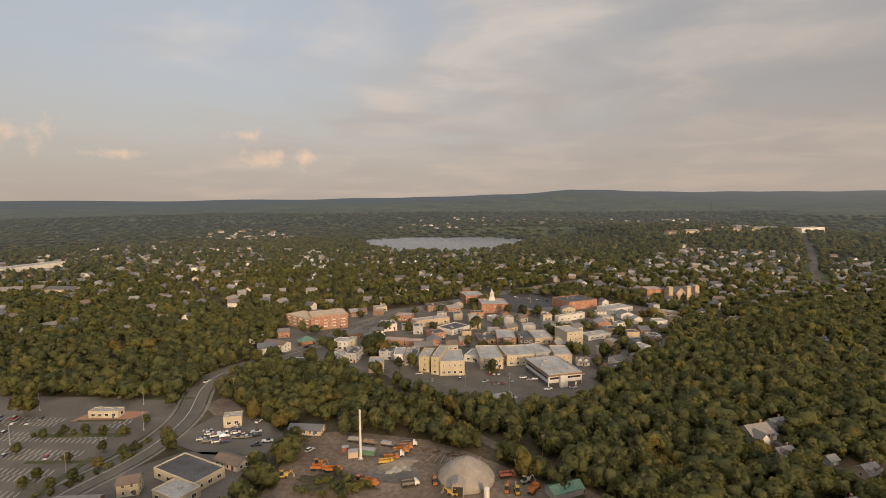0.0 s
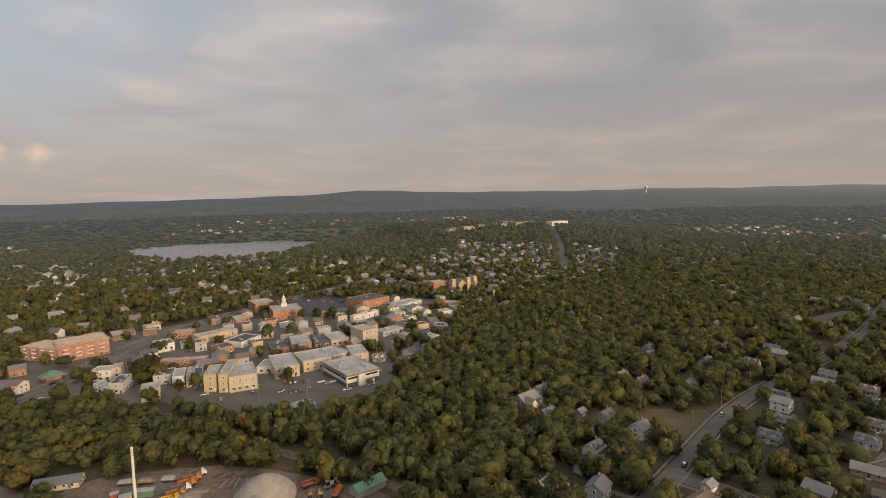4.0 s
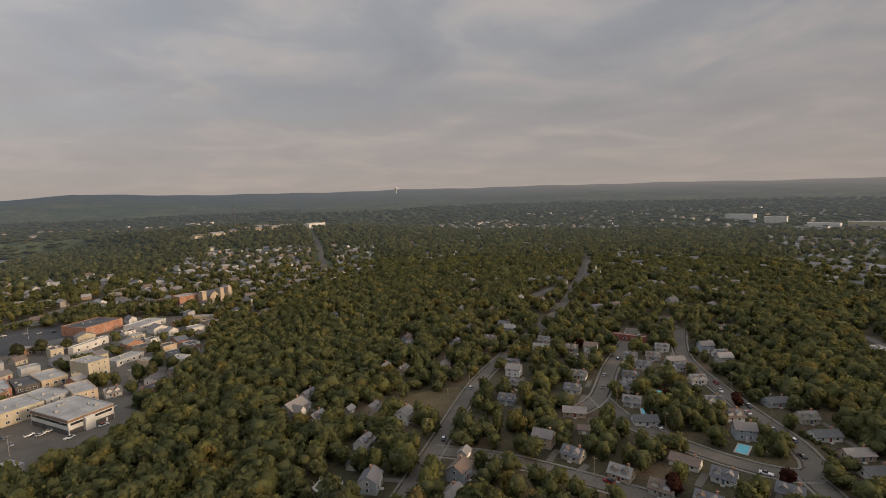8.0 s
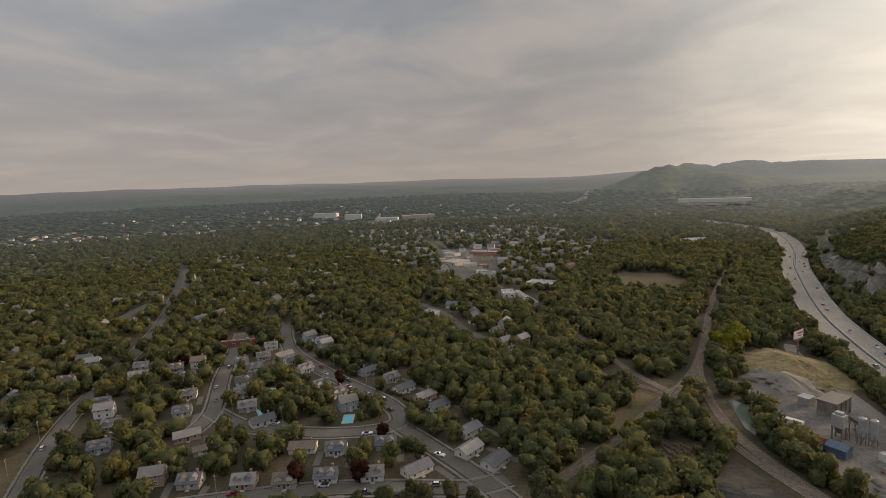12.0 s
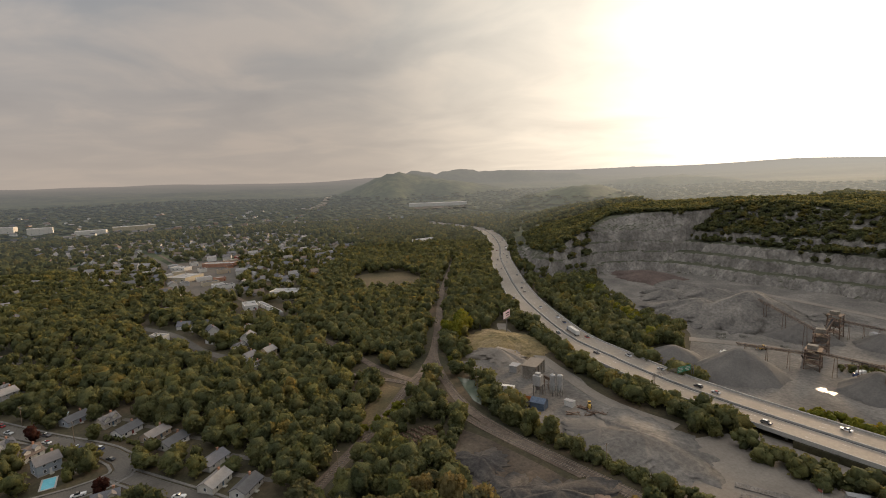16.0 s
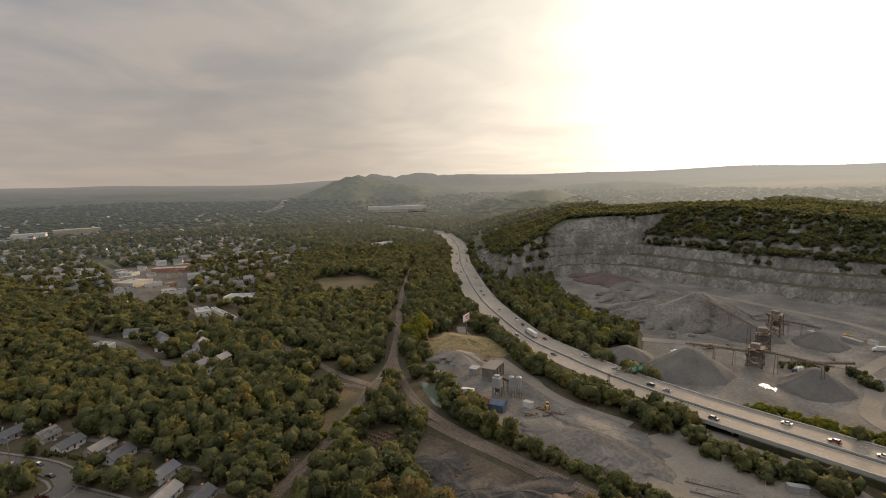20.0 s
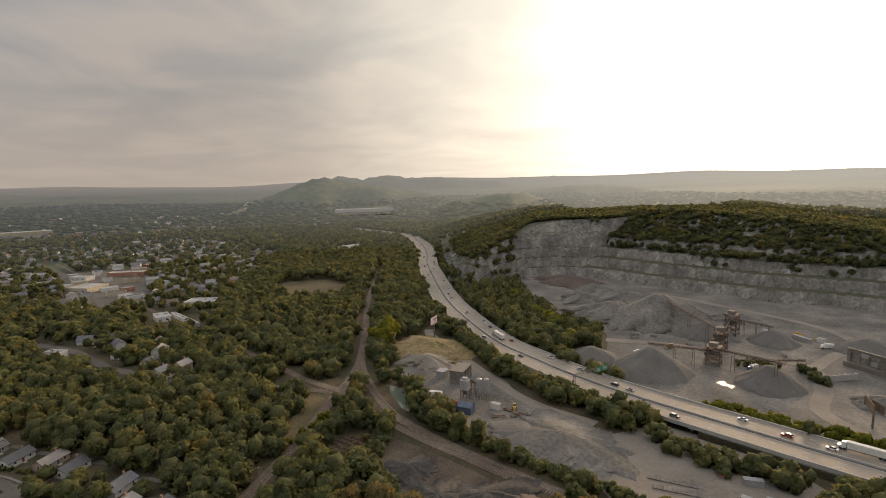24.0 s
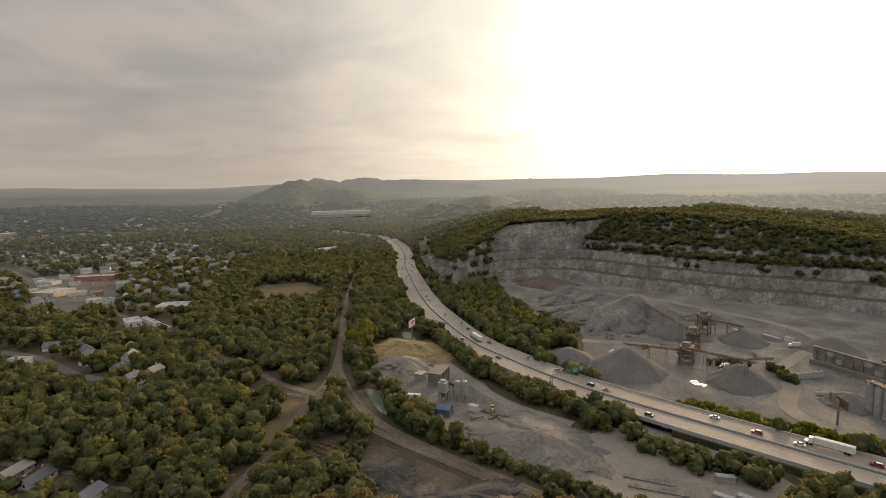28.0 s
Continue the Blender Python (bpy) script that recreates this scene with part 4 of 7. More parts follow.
def gable(w, d, h, rise, over=0.5, axis="w"):
    """Walls with two gable ends, and a roof of two thick slopes; the ridge runs along w."""
    wall = Build().add(
        [(-w / 2, -d / 2, 0), (w / 2, -d / 2, 0), (w / 2, d / 2, 0), (-w / 2, d / 2, 0),
         (-w / 2, -d / 2, h), (w / 2, -d / 2, h), (w / 2, d / 2, h), (-w / 2, d / 2, h), (-w / 2, 0, h + rise), (w / 2, 0, h + rise)],
        [(3, 2, 1, 0), (0, 1, 5, 4), (2, 3, 7, 6), (1, 2, 6, 9, 5), (3, 0, 4, 8, 7), (4, 5, 9, 8), (6, 7, 8, 9)])
    roof = Build()
    k = rise / (d / 2)
    t = 0.22
    x0, x1 = -w / 2 - over, w / 2 + over
    for s in (-1, 1):
        ye, ze = s * (d / 2 + over), h - over * k
        vs = [(x0, ye, ze + 0.02), (x1, ye, ze + 0.02), (x1, 0, h + rise + 0.02), (x0, 0, h + rise + 0.02),
              (x0, ye, ze + t), (x1, ye, ze + t), (x1, 0, h + rise + t), (x0, 0, h + rise + t)]
        fs = [(3, 2, 1, 0), (4, 5, 6, 7), (0, 1, 5, 4), (1, 2, 6, 5), (2, 3, 7, 6), (3, 0, 4, 7)]
        roof.add(vs, fs if s < 0 else [f[::-1] for f in fs])
    return wall, roof


def block(x, y, w, d, h, turn, style, floors, name="town_building", label="", z=0.0, roof="membrane", units=2, windows=True):
    """A flat-roofed building with parapet, windows, door and roof units."""
    words = {"brick": "red brick", "white": "white", "cream": "cream rendered", "yellow": "yellow brick", "tan": "tan rendered", "grey": "grey", "brown": "brown",
             "dark": "dark", "red": "red", "modern": "white panelled"}[style]
    top = "dark" if roof == "bitumen" else "pale grey"
    store = {1: "single-storey", 2: "two-storey", 3: "three-storey", 4: "four-storey"}[floors]
    b = root(name, label or f"{words} {store} building with a {top} flat roof", "building", "town buildings", pose(x, y, z, 0, 0, turn))
    part("wall", Build().box(0, 0, -0.3, w, d, h + 0.3), M[style], b)
    part("roof", Build().box(0, 0, h + 0.003, w - 0.7, d - 0.7, 0.12), M[roof], b, f"{top} flat roof")
    t = 0.34
    para = Build()
    for px, py, sx, sy in ((0, -d / 2 + t / 2, w + 0.1, t), (0, d / 2 - t / 2, w + 0.1, t), (-w / 2 + t / 2, 0, t, d - 2 * t - 0.01), (w / 2 - t / 2, 0, t, d - 2 * t - 0.01)):
        para.box(px, py, h - 0.25, sx + (0.1 if sx == t else 0), sy + (0.1 if sy == t else 0), 0.85)
    part("parapet", para, M["galv"] if style == "modern" else M[style], b)
    if windows:
        fh = h / floors
        for k in range(floors):
            window_row(b, w, d, k * fh + fh * 0.32, 3.6, wide=(k == 0 and floors < 4), most=(9 if floors == 4 else 4) if math.hypot(x, y) < 520 else 3, sides=("front", "left", "right") if math.hypot(x, y) < 410 or floors == 4 else ("front",))
    part("door", Build().box(w * 0.32, -d / 2 - 0.04, 0, 1.1, 0.12, 2.1), M["door"], b)
    g = random.Random(int(x * 7 + y * 13))
    for _ in range(units):
        part("rooftop_unit", Build().box(g.uniform(-0.35, 0.35) * w, g.uniform(-0.35, 0.35) * d, h + 0.1, g.uniform(1.2, 2.4), g.uniform(1.0, 1.8), g.uniform(0.7, 1.3)), M["galv"], b, "grey ventilation unit")
    KEEP_CLEAR.append((x, y, 0.5 * math.hypot(w, d) + 2.5))
    return b


def house(kind):
    """A suburban house, built once at the origin and copied."""
    size = {"cape": (9.0, 7.2, 2.8, 2.7), "colonial": (9.2, 7.6, 5.2, 2.4), "ranch": (11.8, 7.2, 2.7, 2.0), "big": (13, 9.5, 5.4, 3.2), "shed": (5.5, 4.5, 2.5, 1.5), "church": (9, 16, 5, 4.5)}[kind]
    text = {"cape": "small gabled house with pale siding", "colonial": "two-storey gabled house with pale siding", "ranch": "long low house with a shingle roof",
            "big": "large tan house with several gables", "shed": "small gabled garden shed", "church": "white church with a pointed steeple"}[kind]
    w, d, h, rise = size
    b = root("house" if kind not in ("shed", "church") else kind, text, "house" if kind not in ("shed", "church") else kind, "houses")
    wall, roof = gable(w, d, h, rise)
    part("wall", wall, M["siding"], b)
    part("roof", roof, M["shingle"], b, "shingle roof")
    part("foundation", Build().box(0, 0, -0.4, w + 0.12, d + 0.12, 0.75), M["concrete"], b)
    if kind == "shed":
        part("door", Build().box(0, -d / 2 - 0.04, 0.3, 1.8, 0.1, 2.0), M["trim"], b)
        return b
    floors = 2 if h > 5 else 1
    for k in range(floors):
        window_row(b, w, d, 1.1 + 2.75 * k, 2.9, sides=("front",), most=3)
        window_row(b, w, d, 1.1 + 2.75 * k, 4.5, sides=("left", "right"), most=1)
    part("door", Build().box(0.2, -d / 2 - 0.05, 0.35, 1.0, 0.12, 2.1), M["door"], b)
    part("driveway", Build().box(w / 2 + 2.5, -d / 2 - 4.2, -0.3, 3.0, 12.0, 0.36), M["asphalt"], b, "grey driveway")
    part("steps", Build().box(0.2, -d / 2 - 0.8, -0.2, 1.6, 1.4, 0.5), M["concrete"], b)
    part("chimney", Build().box(w * 0.3, 0.6, h + rise * 0.5, 0.8, 0.6, rise * 0.5 + 1.0).box(w * 0.3, 0.6, h + rise + 1.0, 1.0, 0.8, 0.15), M["brick"], b, "brick chimney")
    if kind == "big":
        gw, gr = gable(5.0, 6.0, 2.7, 1.6)
        for build_, nm, mt in ((gw, "garage", M["siding"]), (gr, "garage_roof", M["shingle"])):
            g = part(nm, build_, mt, b)
            g.location = (w / 2 + 2.52, 0.5, 0)
        part("garage_door", Build().box(w / 2 + 2.5, -2.56, 0.1, 2.8, 0.1, 2.2), M["trim"], b, "white garage door")
    if kind == "cape":
        dw, dr = gable(2.4, 2.6, 1.2, 0.9, 0.25)
        for s in (-1, 1):
            for build_, nm, mt in ((dw, "dormer", M["siding"]), (dr, "dormer_roof", M["shingle"])):
                o = part(nm, build_, mt, b)
                o.matrix_basis = pose(s * 2.2, -1.9, h + 0.65, 0, 0, 90)
    if kind == "big":
        gw, gr = gable(6.0, 5.4, 5.2, 2.7)
        for build_, nm, mt in ((gw, "front_wing", M["siding"]), (gr, "front_wing_roof", M["shingle"])):
            o = part(nm, build_, mt, b)
            o.matrix_basis = pose(-3.5, -d / 2 - 1.5, 0, 0, 0, 90)
    if kind == "church":
        part("tower", Build().box(0, -d / 2 - 1.2, 0, 3.0, 3.0, 10), M["white"], b)
        part("steeple", Build().box(0, -d / 2 - 1.2, 10.003, 3.0, 3.0, 8, 0, 0.02), M["white"], b, "white pointed steeple")
    return b


FAR_AWAY = pose(0, 0, -60)
HOUSES = {k: house(k) for k in ("cape", "colonial", "ranch", "big", "shed", "church")}
used = set()


def place_house(kind, x, y, turn, label=""):
    m = pose(x, y, land1(x, y), 0, 0, turn)
    if kind not in used:
        used.add(kind)
        HOUSES[kind].matrix_basis = m
        ob = HOUSES[kind]
    else:
        ob = copy_thing(HOUSES[kind], m)
    if label:
        tagged(ob, label)
    KEEP_CLEAR.append((x, y, {"shed": 4.5, "big": 11.0}.get(kind, 8.5)))
    r = math.hypot(x, y)
    KEEP_CLEAR.append((x * (1 - 11 / r), y * (1 - 11 / r), 6.0))  # the open front lawn
    return ob


def wheel_mesh(r, wd):
    b = Build()
    n = 12
    vs = [(r * math.cos(2 * math.pi * i / n), s * wd / 2, r * math.sin(2 * math.pi * i / n)) for s in (-1, 1) for i in range(n)]
    b.add(vs, [(i, (i + 1) % n, n + (i + 1) % n, n + i) for i in range(n)] + [tuple(range(n)), tuple(range(2 * n - 1, n - 1, -1))])
    me = b.mesh("wheel")
    me.materials.append(M["rubber"])
    return me


WHEEL, BIG_WHEEL = wheel_mesh(0.34, 0.24), wheel_mesh(0.52, 0.34)


def profile(points, width, taper=0.0):
    """A side outline pushed out to a width, its upper corners drawn in."""
    n = len(points)
    zs = [p[1] for p in points]
    lo, hi = min(zs), max(zs)
    b = Build()
    vs = [(x, s * (width / 2 - taper * (z - lo) / (hi - lo)), z) for s in (-1, 1) for x, z in points]
    return b.add(vs, [tuple(range(n)), tuple(range(2 * n - 1, n - 1, -1))] + [((i + 1) % n, i, n + i, n + (i + 1) % n) for i in range(n)])


def vehicle(kind):
    text = {"car": "low painted saloon car standing on asphalt", "suv": "tall painted estate car standing on asphalt", "lorry": "white box lorry with a painted cab", "semi": "long white articulated lorry on the highway", "pickup": "painted pickup truck standing on asphalt"}[kind]
    b = root(kind if kind != "semi" else "articulated_lorry", text, "car" if kind in ("car", "suv") else "lorry", "vehicles")

    def wheels(xs, half, me, r):
        for xx in xs:
            for s in (-1, 1):
                w = new("wheel", me)
                w.parent = b
                w.location = (xx, s * half, r)

    if kind in ("car", "suv", "pickup"):
        L, hb, hr = {"car": (4.6, 0.85, 1.42), "suv": (4.8, 1.0, 1.75), "pickup": (5.4, 1.0, 1.8)}[kind]
        h = L / 2
        part("body", profile([(-h, 0.35), (h, 0.35), (h, 0.62), (h - 0.15, hb - 0.08), (h - 1.2, hb), (-h + 0.3, hb + 0.02), (-h, hb - 0.1)], 1.82, 0.08), M["car"], b)
        back = -h + (0.35 if kind == "suv" else 0.8 if kind == "car" else 2.0)
        part("glass", profile([(back, hb), (h - 1.25, hb), (h - 2.0, hr - 0.06), (back + 0.45, hr - 0.06)], 1.66, 0.2), M["glass"], b)
        part("roof", profile([(back + 0.42, hr - 0.06), (h - 1.98, hr - 0.06), (h - 2.15, hr), (back + 0.6, hr)], 1.3, 0.06), M["car"], b)
        wheels((h - 0.95, -h + 0.95), 0.82, WHEEL, 0.34)
    elif kind == "lorry":
        part("cab", profile([(1.6, 0.6), (3.6, 0.6), (3.6, 1.5), (3.2, 2.5), (1.6, 2.5)], 2.2, 0.1), M["car"], b)
        part("cargo_box", Build().box(-1.2, 0, 0.9, 5.4, 2.4, 2.6), M["white"], b, "white cargo box")
        part("chassis", Build().box(-0.2, 0, 0.5, 7.4, 1.0, 0.35), M["rubber"], b)
        wheels((2.6, -2.4), 1.0, BIG_WHEEL, 0.52)
    else:
        part("cab", profile([(5.2, 0.7), (8.3, 0.7), (8.3, 1.7), (7.0, 1.9), (6.8, 3.4), (5.2, 3.6)], 2.4, 0.1), M["car"], b)
        part("trailer", Build().box(-2.2, 0, 1.1, 14.2, 2.5, 2.8), M["white"], b, "long white trailer")
        part("chassis", Build().box(0, 0, 0.6, 15, 1.0, 0.4), M["rubber"], b)
        wheels((7.2, 5.8, -6.0, -7.4), 1.05, BIG_WHEEL, 0.52)
    return b


VEHICLES = {k: vehicle(k) for k in ("car", "suv", "lorry", "semi", "pickup")}
used_v = set()


def park(kind, x, y, turn, z=0.12):
    m = pose(x, y, z, 0, 0, turn)
    if kind in used_v:
        return copy_thing(VEHICLES[kind], m)
    used_v.add(kind)
    VEHICLES[kind].matrix_basis = m
    return VEHICLES[kind]

# ---------------------------------------------------------------- the town

def gabled(x, y, w, d, h, turn, style, rise, label, z=0.0, floors=1, name="gabled_building"):
    """A larger building under a ridged roof."""
    b = root(name, label, "building", "town buildings", pose(x, y, z, 0, 0, turn))
    wall, roof = gable(w, d, h, rise)
    part("wall", wall, M[style], b)
    part("roof", roof, M["shingle"], b, "shingle roof")
    part("foundation", Build().box(0, 0, -0.4, w + 0.12, d + 0.12, 0.75), M["concrete"], b)
    for k in range(floors):
        window_row(b, w, d, 0.9 + 2.9 * k, 3.0, most=8)
    part("door", Build().box(w * 0.3, -d / 2 - 0.05, 0.35, 1.1, 0.12, 2.1), M["door"], b)
    KEEP_CLEAR.append((x, y, 0.5 * math.hypot(w, d) + 2.5))
    return b


block(-141, 471, 33.0, 23.8, 12.8, 25, "brick", 4, roof="bitumen", name="apartment_building", label="four-storey red brick apartment building with balconies")
block(-161, 472, 37.7, 19.9, 10.2, -34, "brick", 4, roof="bitumen", name="apartment_building", label="four-storey red brick apartment building with balconies")
gabled(-163, 381, 12.6, 12.9, 6.9, 24, "white", 2.6, "white gabled building with a dark shingle roof", floors=2)
gabled(-159, 393, 20.0, 8.9, 6.3, -22, "white", 1.9, "white gabled building with a dark shingle roof", floors=2)
block(-184, 414, 18.2, 5.8, 4.7, 45, "white", 1)
block(-125, 359, 18, 8, 3.2, -12, "white", 1, name="filling_station", label="low white filling station with a flat canopy", roof="bitumen", units=0)
block(-108, 401, 12.9, 11.1, 6.8, -10, "white", 2)
block(-101, 405, 5.4, 10.1, 6.8, 4, "cream", 2)
block(-101, 373, 15.6, 5.9, 4.3, -47, "white", 2)
block(-92, 373, 8.1, 16.7, 6.7, -6, "grey", 2, roof="bitumen")
block(-68, 380, 10.6, 14.3, 6.0, -4, "grey", 2, roof="bitumen")
block(-58, 373, 7.2, 18.2, 6.6, 3, "white", 2)
block(-51, 371, 4.4, 20.8, 7.0, 3, "tan", 2)
block(-46, 370, 5.2, 20.9, 8.2, 3, "grey", 2, roof="bitumen")
block(-36, 357, 7.8, 20.9, 10.7, -5, "yellow", 3)
block(-27, 357, 5.8, 30.0, 11.7, -8, "yellow", 3)
block(-19, 354, 16.9, 26.6, 9.7, 7, "cream", 2)
block(-63, 414, 36.8, 8.2, 4.2, -9, "brick", 2)
block(-2, 379, 11.1, 17.6, 4.2, -18, "white", 1)
block(8, 371, 16.0, 31.3, 7.6, 7, "cream", 2)
block(28, 377, 20.6, 24.8, 7.3, 13, "cream", 2)
block(44, 386, 15.5, 23.1, 6.2, 27, "grey", 2)
block(50, 342, 23.7, 34.8, 8.0, 19, "modern", 2, name="office_block", label="white modern office block on open ground floor", units=5, windows=False)
block(61, 381, 12.4, 24.1, 6.6, 2, "tan", 2)
block(23, 432, 15.8, 28.7, 5.1, 2, "brick", 2)
block(6, 428, 13.8, 21.2, 3.3, 9, "brown", 1, roof="bitumen")
block(-22, 458, 23.3, 18.1, 4.4, 50, "white", 2, roof="bitumen")
block(-45, 483, 35.0, 11.3, 5.8, 32, "tan", 1)
block(-72, 499, 16.6, 12.2, 5.5, -5, "brick", 1)
block(-82, 463, 12.7, 15.6, 6.1, 21, "white", 1, roof="bitumen")
block(16, 548, 28.4, 29.5, 9.3, 7, "brick", 2, name="town_hall", label="red brick town hall with white cornice")
block(-7, 595, 22.4, 27.2, 8.9, 18, "brick", 2)
block(106, 572, 37.6, 29.8, 8.4, 28, "brick", 2, roof="bitumen")
block(90, 507, 34.6, 5.1, 5.4, 34, "white", 1)
block(144, 549, 31.8, 19.2, 4.6, 31, "white", 1)
block(75, 427, 14.4, 20.2, 11.0, 21, "cream", 3)
block(207, 627, 21.2, 18.0, 11.3, 10, "brick", 2)
block(14, 296, 15.7, 10.1, 3.3, 24, "grey", 1)
block(52, 432, 14.8, 25.2, 5.1, 8, "tan", 1)
block(100, 442, 23.8, 11.8, 3.8, 27, "grey", 1)
block(192, 526, 19.4, 8.8, 5.2, -39, "tan", 1)
block(39, 431, 12.7, 23.0, 4.2, 2, "dark", 1, roof="bitumen")
block(68, 426, 8.1, 6.1, 3.8, -10, "cream", 1)
block(-206, 265, 16.5, 5.9, 3.6, 4, "cream", 1)
gabled(-143, 194, 8.0, 7.6, 5.4, 21, "cream", 1.6, "cream gabled building with a grey shingle roof", floors=2)
block(-121, 190.5, 15, 11, 4.0, -25, "cream", 1, name="workshop", label="cream workshop with a worn grey flat roof", units=1)
block(-124.5, 206, 27, 15, 4.2, -25, "cream", 1, name="workshop", label="long cream workshop with a dark flat roof", roof="bitumen", units=0)
gabled(-111, 217, 14.5, 7.5, 3.0, -22, "white", 1.6, "white gabled building with a dark shingle roof", floors=1)
block(-130, 258, 9.0, 6.7, 5.5, 19, "cream", 1)
gabled(-88, 252, 17.0, 7.6, 2.6, -2, "tan", 1.7, "tan gabled building with a shingle roof", floors=1)
gabled(-157, 183, 17.5, 5.5, 2.8, 8, "brown", 1.2, "low building under a brown shingle roof", floors=1)
block(383, 177, 25.0, 4.0, 4.6, -77, "red", 1)
# low shops in rows along the far street
row_g = np.random.default_rng(8)
for i_, (x_, y_) in enumerate(((660, -22), (684, -14), (706, -26), (700, 14), (724, -8), (768, -34), (776, 34), (800, -8), (792, 22), (812, -44), (862, 30), (872, 2), (866, -50), (650, -30))):
    block(x_, y_, float(row_g.uniform(9, 20)), float(row_g.uniform(8, 13)), float(row_g.uniform(3.4, 5.2)), float(row_g.choice([-168, -78, -75])), ("white", "cream", "brick", "grey", "white", "tan", "white")[i_ % 7], 1, name="shop", roof=("membrane", "bitumen")[i_ % 2], units=0, windows=False)
block(741, 13, 28.9, 31.6, 5.6, -133, "cream", 1)
block(834, 19, 26.3, 13.6, 4.5, -138, "white", 1)
block(835, -33, 46.0, 17.0, 5.0, -115, "brick", 1, name="shop", label="long low brick shop with a pale flat roof", windows=False)
block(528, -44, 12.1, 20.5, 4.4, -88, "white", 1)
block(508, -60, 57.5, 4.0, 3.4, -168, "white", 1)
block(569, -88, 35.8, 19.4, 4.8, -122, "white", 1, name="warehouse", label="long pale flat-roofed warehouse", windows=False)
block(896, -73, 30.0, 13.0, 3.7, -122, "red", 1)
block(875, -388, 44.1, 23.8, 7.6, -78, "white", 1)
block(458, 31, 13.8, 6.2, 4.1, -131, "white", 1)
block(-779, 837, 122.0, 32.6, 7.4, 74, "white", 1, name="warehouse", label="long pale flat-roofed warehouse", windows=False)
gabled(455, 1253, 34.0, 16.0, 7.0, 25, "cream", 3.0, "long cream terrace of hillside flats", floors=0, z=land1(455, 1253) + 0.3)
gabled(499, 1256, 38.0, 16.0, 7.0, 21, "cream", 3.0, "long cream terrace of hillside flats", floors=0, z=land1(499, 1256) + 0.3)
gabled(637, 1313, 42.4, 16.0, 7.0, -31, "cream", 3.0, "long cream terrace of hillside flats", floors=0, z=land1(637, 1313) + 0.3)
gabled(659, 1279, 40.0, 16.0, 7.0, 1, "tan", 3.0, "long cream terrace of hillside flats", floors=0, z=land1(659, 1279) + 0.3)
for x_, y_, w_, a_ in ((545, 1272, 24, 18), (585, 1290, 26, 8), (612, 1268, 22, -6), (705, 1300, 26, -20)):
    gabled(x_, y_, w_, 12.0, 6.5, a_, "tan", 3.0, "short tan block of hillside flats", floors=0, z=land1(x_, y_) + 0.3)
for x_, y_ in ((455, 1253), (499, 1256), (545, 1272), (612, 1268), (659, 1279), (705, 1300)):
    KEEP_CLEAR.append((x_ * 0.978, y_ * 0.978, 17))
gabled(-600, 621, 33.7, 14.0, 6.0, 19, "tan", 3.0, "tan gabled building with a shingle roof", floors=0)
gabled(-534, 627, 40.1, 14.0, 6.0, -1, "cream", 3.0, "cream gabled building with a grey shingle roof", floors=0)
block(780, 1281, 77.9, 22.7, 11.9, 24, "white", 1, z=land1(780, 1281))
block(1847, 489, 82.2, 40.0, 15.9, -91, "white", 2, z=land1(1847, 489))
block(1749, 371, 55.8, 40.0, 16.7, -83, "white", 2, z=land1(1749, 371))
block(1655, 242, 69.8, 40.0, 10.4, -89, "white", 1, z=land1(1655, 242))
block(1717, 147, 106.6, 40.0, 10.8, -82, "cream", 1, z=land1(1717, 147))

cupola = root("cupola", "white stepped cupola with a spire on the town hall", "cupola", "", pose(15, 556, 9.4))
part("base", Build().box(0, 0, 0, 6, 6, 3), M["white"], cupola)
part("lantern", Build().tube(0, 0, 3, 2.2, 4.0, 8).tube(0, 0, 7, 2.5, 0.3, 8), M["white"], cupola)
part("spire", Build().tube(0, 0, 7.3, 2.0, 5.0, 8, 0.05), M["white"], cupola)

church = root("stone_church", "grey stone church with pointed gables and corner towers", "church", "", pose(236, 622, 0, 0, 0, 15))
wall, roof = gable(34, 16, 8, 6)
part("nave", wall, M["tan"], church)
part("nave_roof", roof, M["shingle"], church)
for sx, sy in ((-17, -8), (17, -8), (6, -9)):
    part("tower", Build().box(sx, sy, 0, 5, 5, 15).box(sx, sy, 15.002, 5.6, 5.6, 0.8), M["tan"], church)
wall, roof = gable(12, 12, 9, 6)
for bb, nm, mt in ((wall, "transept", M["tan"]), (roof, "transept_roof", M["shingle"])):
    ob = part(nm, bb, mt, church)
    ob.matrix_basis = pose(-5, -6, 0, 0, 0, 90)
KEEP_CLEAR.append((236, 622, 24))

station = root("station_pavilion", "small brick station under a green hipped roof", "pavilion", "", pose(-142, 412, 0, 0, 0, 35))
part("wall", Build().box(0, 0, 0, 9, 6, 3.2), M["brick"], station)
part("roof", Build().box(0, 0, 3.2, 14, 10, 3.4, 0, 0.12), M["green_roof"], station, "green metal hipped roof")
for sx in (-1, 1):
    for sy in (-1, 1):
        part("post", Build().tube(sx * 6.4, sy * 4.4, 0, 0.12, 3.3, 8), M["wood"], station)
KEEP_CLEAR.append((-142, 412, 10))

